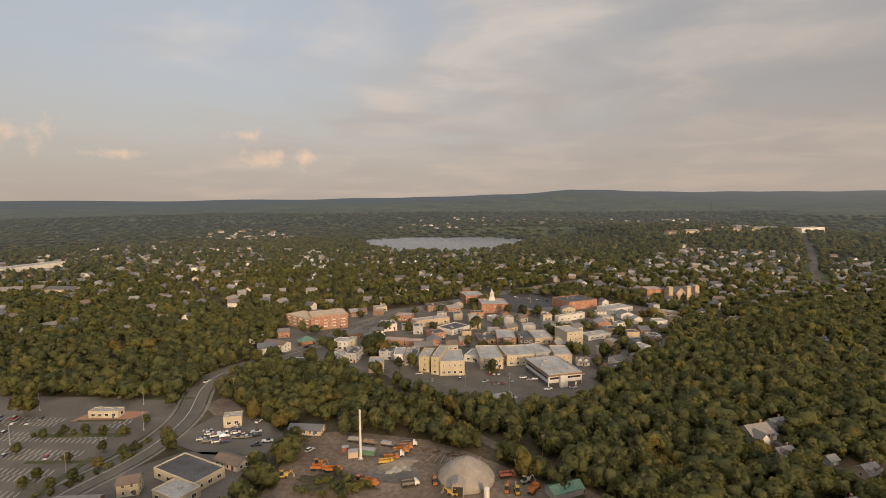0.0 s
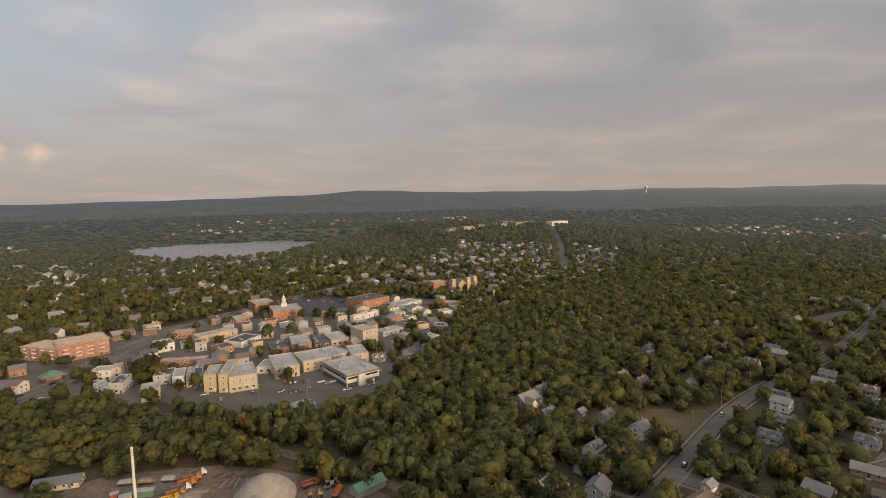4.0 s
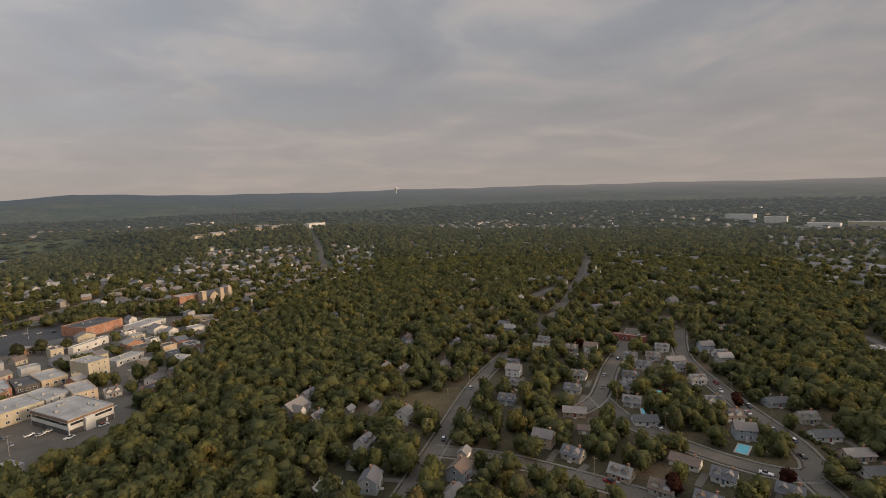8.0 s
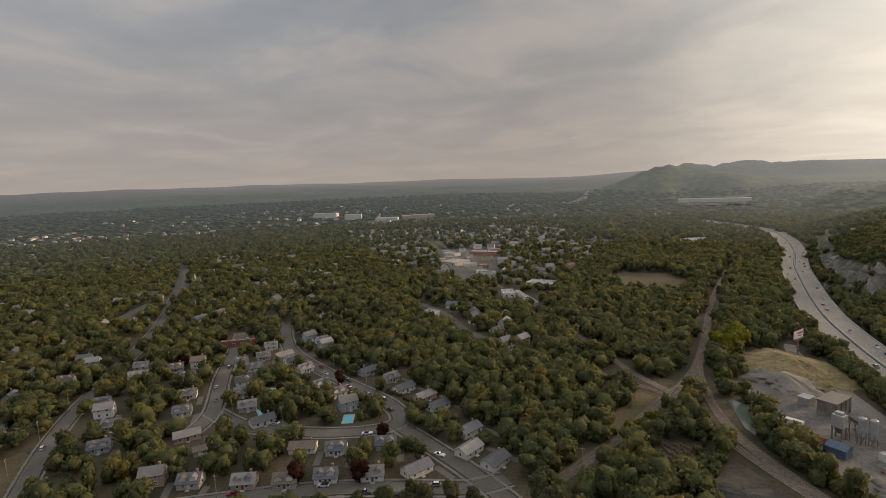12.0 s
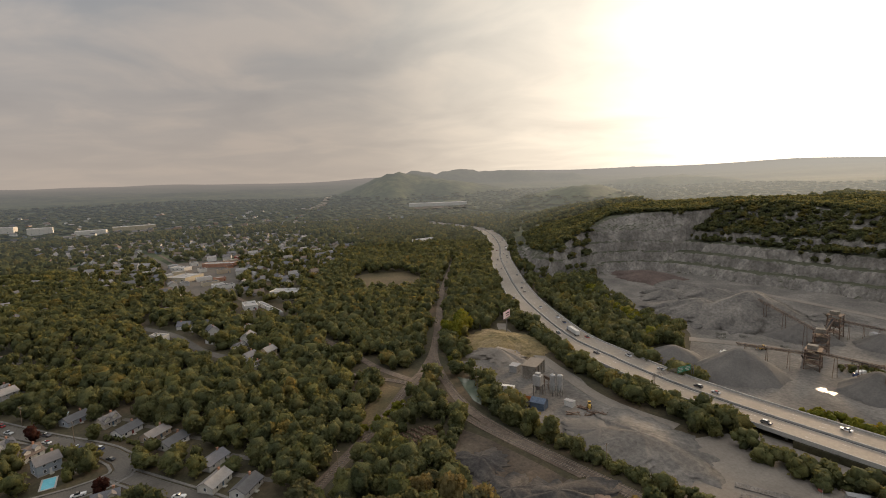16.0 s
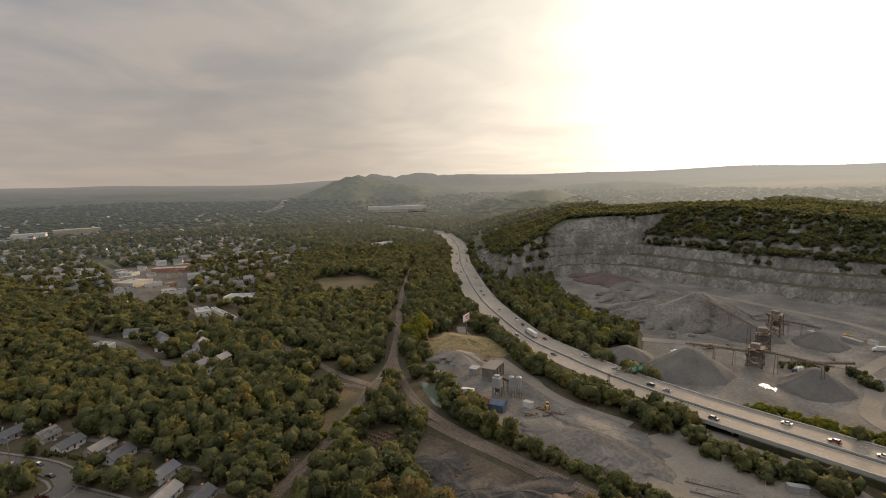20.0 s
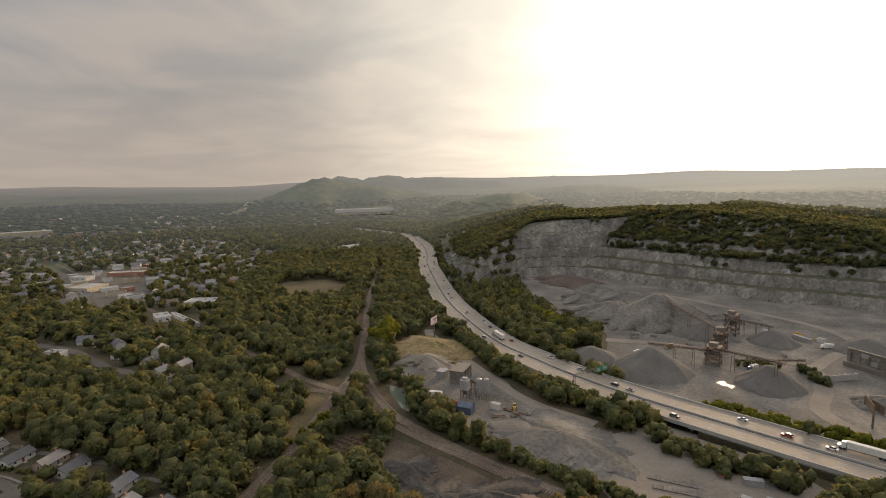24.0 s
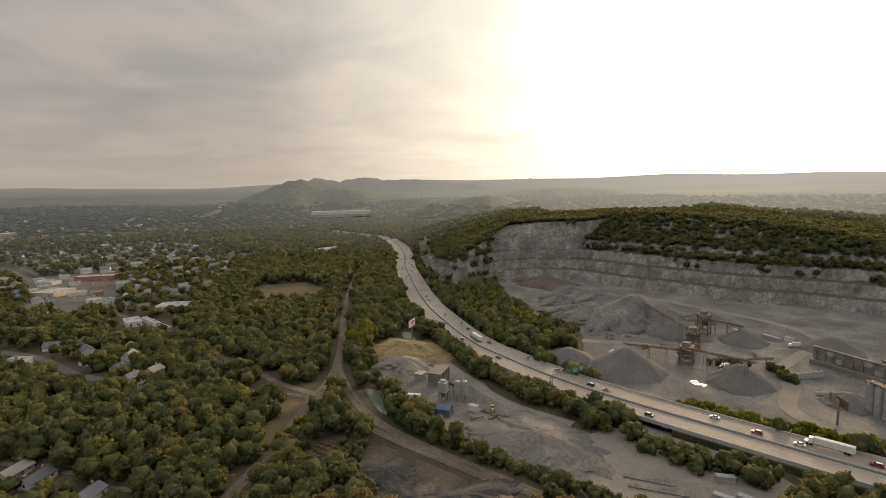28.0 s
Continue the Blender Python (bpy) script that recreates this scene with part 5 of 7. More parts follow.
# window bands, dark bands as painted ground-floor shade, and the stair tower of the office block
office = bpy.data.objects["office_block"]
for sx, sy, w, d in ((0, -17.42, 21.5, 0.12), (-11.87, 0, 0.12, 32.5), (11.87, 0, 0.12, 32.5)):
    part("window_band", Build().box(sx, sy, 5.0, w, d, 1.3), M["glass"], office, "dark window band")
    # solid dark panel; its colour stands in for shade under the building
    part("open_ground_floor", Build().box(sx * 1.001, sy * 1.001, 0.05, w + (1.5 if w > 1 else 0), d + (1.5 if d > 1 else 0), 2.7), M["dark"], office, "dark band painting in the shade of an open ground floor")
    part("roof_fascia", Build().box(sx * 1.012, sy * 1.008, 6.9, w + (2.4 if w > 1 else 0.2), d + (2.4 if d > 1 else 0.2), 1.1), M["brown"], office, "brown fascia below the roof")
part("stair_tower", Build().box(-2.0, -18.4, -0.2, 5.0, 2.6, 7.4), M["modern"], office, "white stair tower")
# balconies of the apartments
for flats, w, d in ((bpy.data.objects["apartment_building"], 33.0, 23.8), (bpy.data.objects["apartment_building.001"], 37.7, 19.9)):
    for floor_ in range(1, 4):
        for k in range(4):
            x = (k - 1.5) * w / 4.2
            z = floor_ * 3.0
            bal = part("balcony", Build().box(x, -d / 2 - 0.75, z, 3.4, 1.4, 0.16), M["trim"], flats, "white balcony slab")
            rl = Build().box(x, -d / 2 - 1.4, z + 1.0, 3.4, 0.08, 0.08)
            for q in range(8):
                rl.box(x - 1.6 + q * 0.457, -d / 2 - 1.4, z + 0.16, 0.06, 0.06, 0.85)
            part("railing", rl, M["trim"], bal, "white railing")
    part("cornice", Build().box(0, 0, (12.9 if w < 35 else 10.3), w + 1.0, d + 1.0, 0.3), M["tan"], flats, "pale cornice")

# ---------------------------------------------------------------- houses

place_house("big", 136, 255, 20)
place_house("cape", 140, 238, 20)
place_house("cape", 154, 270, 20)
place_house("shed", 158, 234, 25)
place_house("colonial", 171, 202, 22)
place_house("cape", 140, 196, 25)
place_house("shed", 125, 184, 30)
place_house("colonial", 120, 165, 35)
place_house("shed", 165, 154, 20)
place_house("colonial", 150, 143, 15)
place_house("ranch", 136, 135, 10)
place_house("colonial", 198, 133, -75)
place_house("cape", 262, 302, 20)
place_house("ranch", 245, 246, 20)
place_house("cape", 219, 259, 20)
place_house("colonial", 264, 200, -70)
place_house("cape", 248, 185, -70)
place_house("ranch", 321, 217, -75)
place_house("colonial", 343, 264, -75)
place_house("cape", 327, 296, 20)
place_house("cape", 308, 339, 20)
place_house("cape", 196, 116, -85)
place_house("cape", 195, 93, -85)
place_house("cape", 195, 76, -85)
place_house("cape", 198, 60, -85)
place_house("cape", 199, 41, -85)
place_house("ranch", 202, 23, -50)
place_house("ranch", 217, 1, -40)
place_house("ranch", 207, -10, -40)
place_house("ranch", 222, 77, -86)
place_house("cape", 220, 61, -86)
place_house("cape", 224, 39, -86)
place_house("colonial", 266, 66, -60)
place_house("ranch", 250, 107, -50)
place_house("cape", 287, 133, -70)
place_house("cape", 268, 122, -70)
place_house("cape", 305, 140, -70)
place_house("cape", 329, 142, -70)
place_house("cape", 351, 145, -70)
place_house("cape", 341, 122, -45)
place_house("cape", 324, 107, -45)
place_house("cape", 296, 89, -45)
place_house("cape", 283, 76, -45)
place_house("ranch", 288, 38, -45)
place_house("ranch", 276, 25, -45)
place_house("ranch", 263, 17, -45)
place_house("ranch", 317, 64, -45)
place_house("cape", 304, 48, -45)
place_house("colonial", 392, 124, -45)
place_house("colonial", 372, 106, -45)
place_house("cape", 332, 198, -70)
place_house("colonial", 339, 186, -70)
place_house("cape", 286, 165, -70)
place_house("cape", 263, 156, -70)
place_house("ranch", 236, 139, -60)
place_house("shed", 221, 125, -60)
place_house("cape", 314, 261, -70)
place_house("colonial", 350, 275, -70)
place_house("cape", 288, 275, 20)
place_house("cape", 272, 315, 20)
place_house("cape", 342, 332, 20)
place_house("cape", 290, 405, 20)
place_house("cape", 167, 224, 25)
place_house("cape", 470, 4, -50)
place_house("cape", 427, -7, -50)
place_house("cape", 397, -23, -50)
place_house("colonial", 364, -27, -50)
place_house("colonial", 369, -40, -50)
place_house("cape", 347, -29, -50)
place_house("cape", 554, 31, -50)
place_house("cape", 694, 87, -50)
place_house("cape", 454, 132, -45)
place_house("cape", 451, 175, -60)
place_house("colonial", 630, 387, -70)
place_house("colonial", 558, 344, -70)
place_house("cape", 462, 313, -70)
place_house("church", 643, 344, -70)
place_house("ranch", 235, 1, -45)
place_house("cape", 343, 300, 25)
place_house("cape", 214, 272, 20)
place_house("cape", 374, 148, -70)
place_house("cape", 226, 176, -70)
place_house("colonial", 383, 317, 20)
place_house("cape", 279, 433, 20)
place_house("cape", 231, 494, 10)
place_house("cape", 116, 381, 10)
place_house("cape", 75, 369, 0)
place_house("cape", 244, 505, 20)
place_house("cape", 341, 157, -70)
place_house("cape", 316, 181, -70)
place_house("ranch", 353, 131, -45)
place_house("cape", 385, 112, -45)
place_house("cape", 277, 211, -70)
place_house("colonial", 369, 344, 20)
place_house("cape", 337, 225, -75)

# houses of the wider suburbs, standing loosely along their lanes
hg = np.random.default_rng(21)
spots = []


def suburb(outline, n):
    """Finds n house plots in a quarter, clear of roads, yards and other buildings."""
    xs, ys = [p[0] for p in outline], [p[1] for p in outline]
    x, y = hg.uniform(min(xs), max(xs), n * 14), hg.uniform(min(ys), max(ys), n * 14)
    keep = inside(x, y, outline)
    for o in OPEN:
        keep &= ~inside(x, y, o)
    for pts, half, _ in ROADS:
        keep &= line_distance(x, y, pts)[0] > half + 7
    for a, b, r in KEEP_CLEAR:
        keep &= np.hypot(x - a, y - b) > r + 6
    made = 0
    for px, py in zip(x[keep], y[keep]):
        if made == n:
            break
        if all((px - a) ** 2 + (py - b) ** 2 > 18 ** 2 for a, b in spots):
            spots.append((float(px), float(py)))
            made += 1


# smaller shops and sheds that fill the town blocks
fg = np.random.default_rng(33)
tries = filled = 0
while filled < 68 and tries < 3000:
    tries += 1
    x, y = fg.uniform(-180, 215), fg.uniform(350, 600)
    if not inside(np.array([x]), np.array([y]), SUBURB[2][0])[0] or any(inside(np.array([x]), np.array([y]), o)[0] for o in OPEN):
        continue
    w, d = fg.uniform(7, 15), fg.uniform(7, 14)
    r = 0.5 * math.hypot(w, d)
    if any((x - a) ** 2 + (y - b) ** 2 < (0.82 * rr + r) ** 2 for a, b, rr in KEEP_CLEAR) or any(line_distance(np.array([x]), np.array([y]), pts)[0][0] < half + r * 0.9 for pts, half, _ in ROADS):
        continue
    turn = float(fg.choice([8, 20, 98, 30]))
    style = str(fg.choice(["white", "brick", "tan", "cream", "grey", "brown"]))
    if fg.uniform() < 0.6:
        block(x, y, w, d, fg.uniform(3.4, 7.5), turn, style, 1 + int(fg.uniform() < 0.5), name="shop", roof=str(fg.choice(["membrane", "bitumen"])), units=1)
    else:
        gabled(x, y, w, d, fg.uniform(3.0, 5.5), turn, style, 2.4, "small gabled town house with a shingle roof", floors=1, name="town_house")
    filled += 1

for quarter, count in ((SUBURB[0][0], 520), (SUBURB[3][0], 190), (SUBURB[4][0], 330), ([(380, 250), (560, 300), (1100, 700), (900, 900), (500, 600)], 70), ([(330, -40), (520, 60), (460, -50)], 14),
                       ([(-500, 380), (-260, 420), (-300, 520), (-520, 560)], 34), ([(700, 900), (900, 500), (1500, 600), (1300, 1300)], 140), ([(900, -260), (1500, -600), (1700, 300), (1300, 250)], 220), ([(-900, 1250), (-320, 1400), (-900, 1900)], 40), ([(1300, -300), (2200, -520), (2300, 600), (1900, 1300), (1300, 1300), (1500, 500)], 170), ([(-300, 1750), (500, 1750), (900, 2100), (-200, 2300)], 40), ([(420, 330), (640, 380), (900, 420), (820, 140), (560, 130), (470, 230)], 80)):
    suburb(quarter, count)
SMALL = []
for kind in range(4):
    w, d, h, rise = ((11, 8.5, 3.2, 3.0), (11, 9, 5.8, 2.8), (14, 8.5, 3.0, 2.4), (9.5, 8.5, 6.0, 3.2))[kind]
    b = root("house", ("small pale gabled house among trees", "two-storey pale gabled house among trees", "long low pale house among trees", "tall narrow pale house among trees")[kind], "house", "houses of the suburbs")
    wall, roof = gable(w, d, h, rise)
    part("wall", wall, M["siding"], b)
    part("roof", roof, M["shingle"], b, "shingle roof")
    part("chimney", Build().box(w * 0.25, 0.5, h + rise * 0.5, 0.8, 0.6, rise * 0.5 + 0.9), M["brick"], b)
    SMALL.append(b)
spots.sort(key=lambda p: math.hypot(*p))
far_walls, far_roofs = Build(), Build()
for i, (x, y) in enumerate(spots):
    turn = float(hg.choice([15, 105, -20, 70, 195, 285]) + hg.normal() * 5)
    m = pose(x, y, land1(x, y), 0, 0, turn)
    if i < 4:
        SMALL[i].matrix_basis = m
    elif i < 170:
        copy_thing(SMALL[int(hg.integers(0, 4))], m)
    else:
        wall, roof = gable(float(hg.uniform(9, 16)), 9.0, float(hg.uniform(3, 6.2)), 2.8)
        for src, dst in ((wall, far_walls), (roof, far_roofs)):
            dst.add([m @ Vector(p) for p in src.v], src.f)
    KEEP_CLEAR.append((x, y, 7.5 if i < 170 else 8.0))
    if i % 2:
        KEEP_CLEAR.append((x * 0.985, y * 0.985, 6.0))  # the front garden
far_town = tagged(part("far_houses", far_walls, M["siding_far"], None, "many small pale houses far among the trees"), category="houses", kind="stuff")
tagged(part("far_roofs", far_roofs, M["shingle_far"], far_town, "grey shingle roofs"), kind="stuff")

# ---------------------------------------------------------------- the highway
DECK = 4.2
cut = [p for p in hw if p.x > 163]
cut2 = [p for p in hw if p.x < 128]
for piece in (cut, cut2):
    structure("embankment", strip(piece, 15.0, -15.0, -0.5, 3.0, land1), M["ground"], "earth bank that carries the highway", "embankment")
for off in (7.3, -7.3):
    structure("highway", strip(hw, off + 6.2, off - 6.2, DECK - 1.15, DECK), M["highway"], "pale worn concrete carriageway with traffic", "highway")
    for k in (2.1, -2.1):
        part("lane_marks", dashes(hw, -(off + k), 3.0, 9.0, 0.16, DECK + 0.005), M["paint"], bpy.data.objects["highway"], "white broken lane lines")
    for k in (5.7, -5.7):
        a = off + k
        part("edge_line", strip(hw, a + 0.09, a - 0.09, DECK + 0.004, DECK + 0.014), M["paint"], bpy.data.objects["highway"], "worn edge line")
for off, tall in ((0.0, 0.85), (13.8, 0.85), (-13.8, 0.85)):
    structure("barrier", strip(hw, off + 0.25, off - 0.25, DECK - 1.1, DECK + tall), M["concrete"], "low concrete barrier along the highway", "barrier")
structure("median_strip", strip(hw, 1.05, -1.05, DECK - 1.1, DECK - 0.02), M["asphalt_dark"], "dark narrow strip under the middle barrier", "road")
for x, y, turn in ((130, -236, 10), (145, -234, 10), (160, -231.5, 10)):
    p = root("bridge_pier", "grey concrete bridge pier under the highway", "pier", "bridge piers", pose(x, y, 0, 0, 0, turn))
    for s in (-9, -3, 3, 9):
        part("column", Build().tube(0, s, -0.4, 0.55, 3.0, 14), M["concrete"], p)
    part("cap_beam", Build().box(0, 0, 2.45, 1.4, 26, 0.6), M["concrete"], p)

tg = np.random.default_rng(5)
lanes = {9.4: 1, 5.2: 1, 11.6: 1, -9.4: -1, -5.2: -1, -11.6: -1}
dist = np.cumsum([0] + [(hw[i + 1] - hw[i]).length for i in range(len(hw) - 1)])


def on_road(s, off):
    i = int(np.clip(np.searchsorted(dist, s) - 1, 0, len(hw) - 2))
    p, q = hw[i], hw[i + 1]
    d = (q - p).normalized()
    c = p + d * (s - dist[i]) + Vector((d.y, -d.x)) * -off
    return c.x, c.y, math.degrees(math.atan2(d.y, d.x))


for i in range(44):
    off = float(tg.choice(list(lanes)[:2] + list(lanes)[3:5]))
    s = 150 + i * 22 + tg.uniform(-7, 7)
    x, y, a = on_road(s, off)
    kind = str(tg.choice(["car", "suv", "car", "suv", "pickup", "lorry"], p=[0.3, 0.25, 0.2, 0.15, 0.06, 0.04]))
    park(kind, x, y, a + (180 if off > 0 else 0), DECK + 0.02)
for s, off in ((297, -9.4), (520, -5.2)):
    x, y, a = on_road(s, off)
    park("semi", x, y, a, DECK + 0.02)

# sign gantry with a green panel
gan = root("sign_gantry", "steel gantry with green direction signs over the highway", "road sign", "", pose(190, -229, DECK, 0, 0, -2))
for s in (-14.4, 14.4):
    part("post", Build().beam((-0.6, s, -4), (-0.6, s, 7.6), 0.3).beam((0.6, s, -4), (0.6, s, 7.6), 0.3), M["steel"], gan)
truss = Build()
for zz in (6.2, 7.6):
    for xx in (-0.6, 0.6):
        truss.beam((xx, -14.5, zz), (xx, 14.5, zz), 0.14)
for k in range(-9, 9):
    truss.beam((-0.6, k * 1.6, 6.2), (-0.6, k * 1.6 + 1.6, 7.6), 0.08).beam((0.6, k * 1.6, 7.6), (0.6, k * 1.6 + 1.6, 6.2), 0.08)
part("truss", truss, M["steel"], gan)
for s in (-9.4, -4.2):
    panel = part("sign_panel", Build().box(-0.85, s, 5.3, 0.12, 4.6, 3.2), M["sign_green"], gan, "green sign panel")
    part("lettering_bars", Build().box(-0.93, s, 7.4, 0.02, 3.0, 0.35).box(-0.93, s, 6.6, 0.02, 3.6, 0.35).box(-0.93, s, 5.8, 0.02, 2.0, 0.35), M["paint"], panel, "white bars of lettering")


def billboard(x, y, turn, high, w, h, face, label, z=0.0, vee=0.0):
    b = root("billboard", label, "billboard", "", pose(x, y, z, 0, 0, turn))
    part("post", Build().tube(0, 0, -0.5, 0.5, high + 0.5, 14), M["steel"], b)
    part("catwalk", Build().box(0, -0.9, high - 0.2, w * 0.95, 0.7, 0.12), M["steel"], b)
    fr = Build()
    for k in range(5):
        fr.beam((-w / 2 + k * w / 4, 0.1, high - 0.3), (-w / 2 + k * w / 4, 0.1, high + h), 0.18)
    fr.beam((-w / 2, 0.15, high + 0.4), (w / 2, 0.15, high + 0.4), 0.25).beam((-w / 2, 0.15, high + h - 0.4), (w / 2, 0.15, high + h - 0.4), 0.25)
    part("frame", fr, M["steel"], b)
    pan = part("panel", Build().box(0, -0.12, high, w, 0.2, h), M[face], b, "printed advertising panel")
    part("print", Build().box(w * 0.12, -0.24, high + h * 0.55, w * 0.55, 0.02, h * 0.18).box(w * 0.12, -0.24, high + h * 0.25, w * 0.4, 0.02, h * 0.14), M["dark"], pan, "dark bars of lettering")
    part("patch", Build().box(-w * 0.33, -0.24, high + h * 0.12, w * 0.22, 0.02, h * 0.76), M["white"], pan)
    if vee:
        o = part("second_panel", Build().box(0, 0, high, w, 0.2, h), M["wood"], b)
        o.matrix_basis = pose(0, 1.9, 0, 0, 0, vee)
    KEEP_CLEAR.append((x, y, 5))
    return b


billboard(324, -208, -57, 13.0, 11.5, 5.2, "pink", "pink and white billboard on a steel post beside the highway")
billboard(80, -296, -38, 9.5, 12.5, 4.6, "brown", "tall billboard with angled panels beside the highway", vee=-22)

# ---------------------------------------------------------------- quarry and concrete plant
def heap(x, y, r, h, mat="fine_gravel", label="grey cone of graded gravel", name="gravel_cone", seed=0, rough=0.1, stretch=1.0, turn=0.0):
    """A tipped heap with a blunt top and a loose foot."""
    g = np.random.default_rng(seed + int(abs(x) * 3 + abs(y)))
    rings_, seg = 14, 56
    ph = g.uniform(0, 6.28, 6)
    b = Build()
    vs = []
    for i in range(rings_ + 1):
        u = i / rings_
        zz = h * (1 - u ** 1.08) if u > 0.12 else h * (1 - 0.12 ** 1.08) + h * 0.02 * (1 - u / 0.12)
        for j in range(seg):
            a = 2 * math.pi * j / seg
            k = 1 + rough * (math.sin(3 * a + ph[0]) * 0.5 + math.sin(5 * a + ph[1] + u * 3) * 0.4 + math.sin(11 * a + ph[2] + u * 5) * 0.25)
            k += rough * 0.35 * math.sin(19 * a + ph[4] + u * 9) * u + g.normal() * rough * 0.22 * u
            rr = r * u * k
            vs.append((rr * math.cos(a) * stretch, rr * math.sin(a), zz * (1 + rough * (0.5 * math.sin(2 * a + ph[3]) + 0.5 * math.sin(7 * a + ph[5] + u * 6)) * u) - (0.4 if i == rings_ else 0)))
    fs = [(i * seg + j, (i + 1) * seg + j, (i + 1) * seg + (j + 1) % seg, i * seg + (j + 1) % seg) for i in range(rings_) for j in range(seg)]
    b.add(vs, fs)
    ob = part(name, b, M[mat], None, label, smooth=True)
    ob.matrix_basis = pose(x, y, 0.02, 0, 0, turn)
    OPEN.append([(x + r * 1.05 * math.cos(t) * stretch, y + r * 1.05 * math.sin(t)) for t in np.linspace(0, 2 * math.pi, 12, endpoint=False)])
    return tagged(ob, category="heap", group="spoil and gravel heaps")


heap(133, -313, 18.5, 13)
heap(188, -281, 25, 16)
heap(252, -388, 46, 25, "gravel", "large rough grey gravel heap with a ramp", rough=0.22)
heap(285, -372, 40, 14, "gravel", "broad rough grey stone heap", rough=0.25, seed=3)
heap(226, -272, 17, 8)
heap(207, -378, 22, 12, rough=0.15)
heap(168, -398, 17, 10)
heap(122, -425, 20, 10)
heap(415, -455, 32, 9, "redsoil", "dark reddish spoil heap", "spoil_mound", rough=0.2, stretch=1.4)
heap(370, -445, 22, 7, "gravel", "low grey heap of rough stone", rough=0.2)
heap(320, -430, 30, 10, "gravel", "low grey heap of rough stone", rough=0.25)
heap(158, -170, 26, 5.5, "gravel", "low mound of crushed stone", rough=0.2, stretch=1.3)
heap(172, -160, 18, 3.5, "fine_gravel", "low mound of pale gravel", rough=0.2)
heap(178, -100, 12, 3.5, "darksoil", "dark spoil heap on the dirt lot", "spoil_mound", rough=0.3)
heap(142, -112, 15, 5.0, "darksoil", "dark spoil heap on the dirt lot", "spoil_mound", rough=0.35, stretch=1.5, turn=70)
heap(128, -122, 12, 4.0, "redsoil", "brown spoil heap on the dirt lot", "spoil_mound", rough=0.3)
heap(306, -194, 30, 7.5, "dry_slope", "dry yellow grassy mound with broken rock edge", "mound", rough=0.2, stretch=1.2, turn=30)
heap(286, -176, 15, 6.0, "sand", "broken pale rock bank", "rock_bank", rough=0.35, stretch=1.6, turn=25)
heap(95, -190, 9, 2.0, "sand", "small pale sand heap on the yard", rough=0.2)

road("haul_road", [(80, -285), (102, -298), (112, -330), (129, -360), (150, -362), (210, -335), (245, -310)], 9, "sand", "pale haul road winding through the quarry", z=0.1)
road("haul_road", [(129, -360), (131, -400), (131, -439), (180, -470), (300, -478)], 8, "sand", "pale haul road winding through the quarry", z=0.1)


def conveyor(a, b, w=1.6, label="long rusty conveyor on trestles"):
    a, b = Vector(a), Vector(b)
    c = root("conveyor", label, "conveyor", "quarry conveyors", pose(a.x, a.y, 0))
    d = b - a
    o = Vector((0, 0, a.z))
    fr = Build()
    side = d.cross(Vector((0, 0, 1))).normalized() * w / 2
    n = max(3, int(d.length / 2.5))
    for s in (-1, 1):
        fr.beam(o + side * s, o + d + side * s, 0.22).beam(o + side * s + Vector((0, 0, 1.1)), o + d + side * s + Vector((0, 0, 1.1)), 0.18)
        for i in range(n):
            fr.beam(o + d * (i / n) + side * s, o + d * ((i + 1) / n) + side * s + Vector((0, 0, 1.1)), 0.12)
    part("frame", fr, M["rust"], c)
    part("belt", Build().beam(o + Vector((0, 0, 0.6)), o + d + Vector((0, 0, 0.6)), w * 0.8, 0.12), M["rubber"], c, "black belt")
    for i in range(1, 4):
        p = o + d * (i / 3.4)
        if p.z < 2.0:
            continue
        part("trestle", Build().beam(p + side, (p.x + side.x * 2, p.y + side.y * 2, 0), 0.22).beam(p - side, (p.x - side.x * 2, p.y - side.y * 2, 0), 0.22).beam((p.x + side.x * 1.5, p.y + side.y * 1.5, p.z * 0.5), (p.x - side.x * 1.5, p.y - side.y * 1.5, p.z * 0.5), 0.16), M["rust"], c)
    return c


def crusher(x, y, turn, tall, label):
    """A screening tower: braced steel legs, decks, hopper and stairs."""
    c = root("crusher_tower", label, "quarry plant", "quarry plant", pose(x, y, 0, 0, 0, turn))
    legs = Build()
    s = 4.0
    for sx in (-s, s):
        for sy in (-s, s):
            part("leg", Build().beam((sx, sy, -0.3), (sx * 0.9, sy * 0.9, tall), 0.45), M["rust"], c)
    for k in range(int(tall / 4)):
        z0, z1 = k * 4.0, k * 4.0 + 4.0
        for sx in (-s, s):
            legs.beam((sx, -s, z0), (sx, s, z1), 0.18).beam((sx, s, z0), (sx, -s, z1), 0.18)
            legs.beam((-s, sx, z0), (s, sx, z1), 0.18).beam((s, sx, z0), (-s, sx, z1), 0.18)
    tagged(part("bracing", legs, M["rust"], c), kind="stuff")
    for k in range(1, int(tall / 4) + 1):
        part("deck", Build().box(0, 0, k * 4.0, 8.6, 8.6, 0.2), M["rust"], c)
    part("hopper", Build().box(0, 0, tall * 0.55, 4.6, 4.6, 3.2, 0, 1.4), M["steel"], c)
    part("screen_house", Build().box(0.5, 0.3, tall + 0.25, 5.0, 4.2, 2.4), M["old_concrete"], c, "dusty sheet metal screen house")
    st = Build()
    for k in range(int(tall / 4)):
        q = 1 if k % 2 else -1
        st.beam((5.2, -3.2 * q, k * 4.0), (5.2, 3.2 * q, k * 4.0 + 4.0), 1.0, 0.15)
    part("stairs", st, M["steel"], c)
    return c


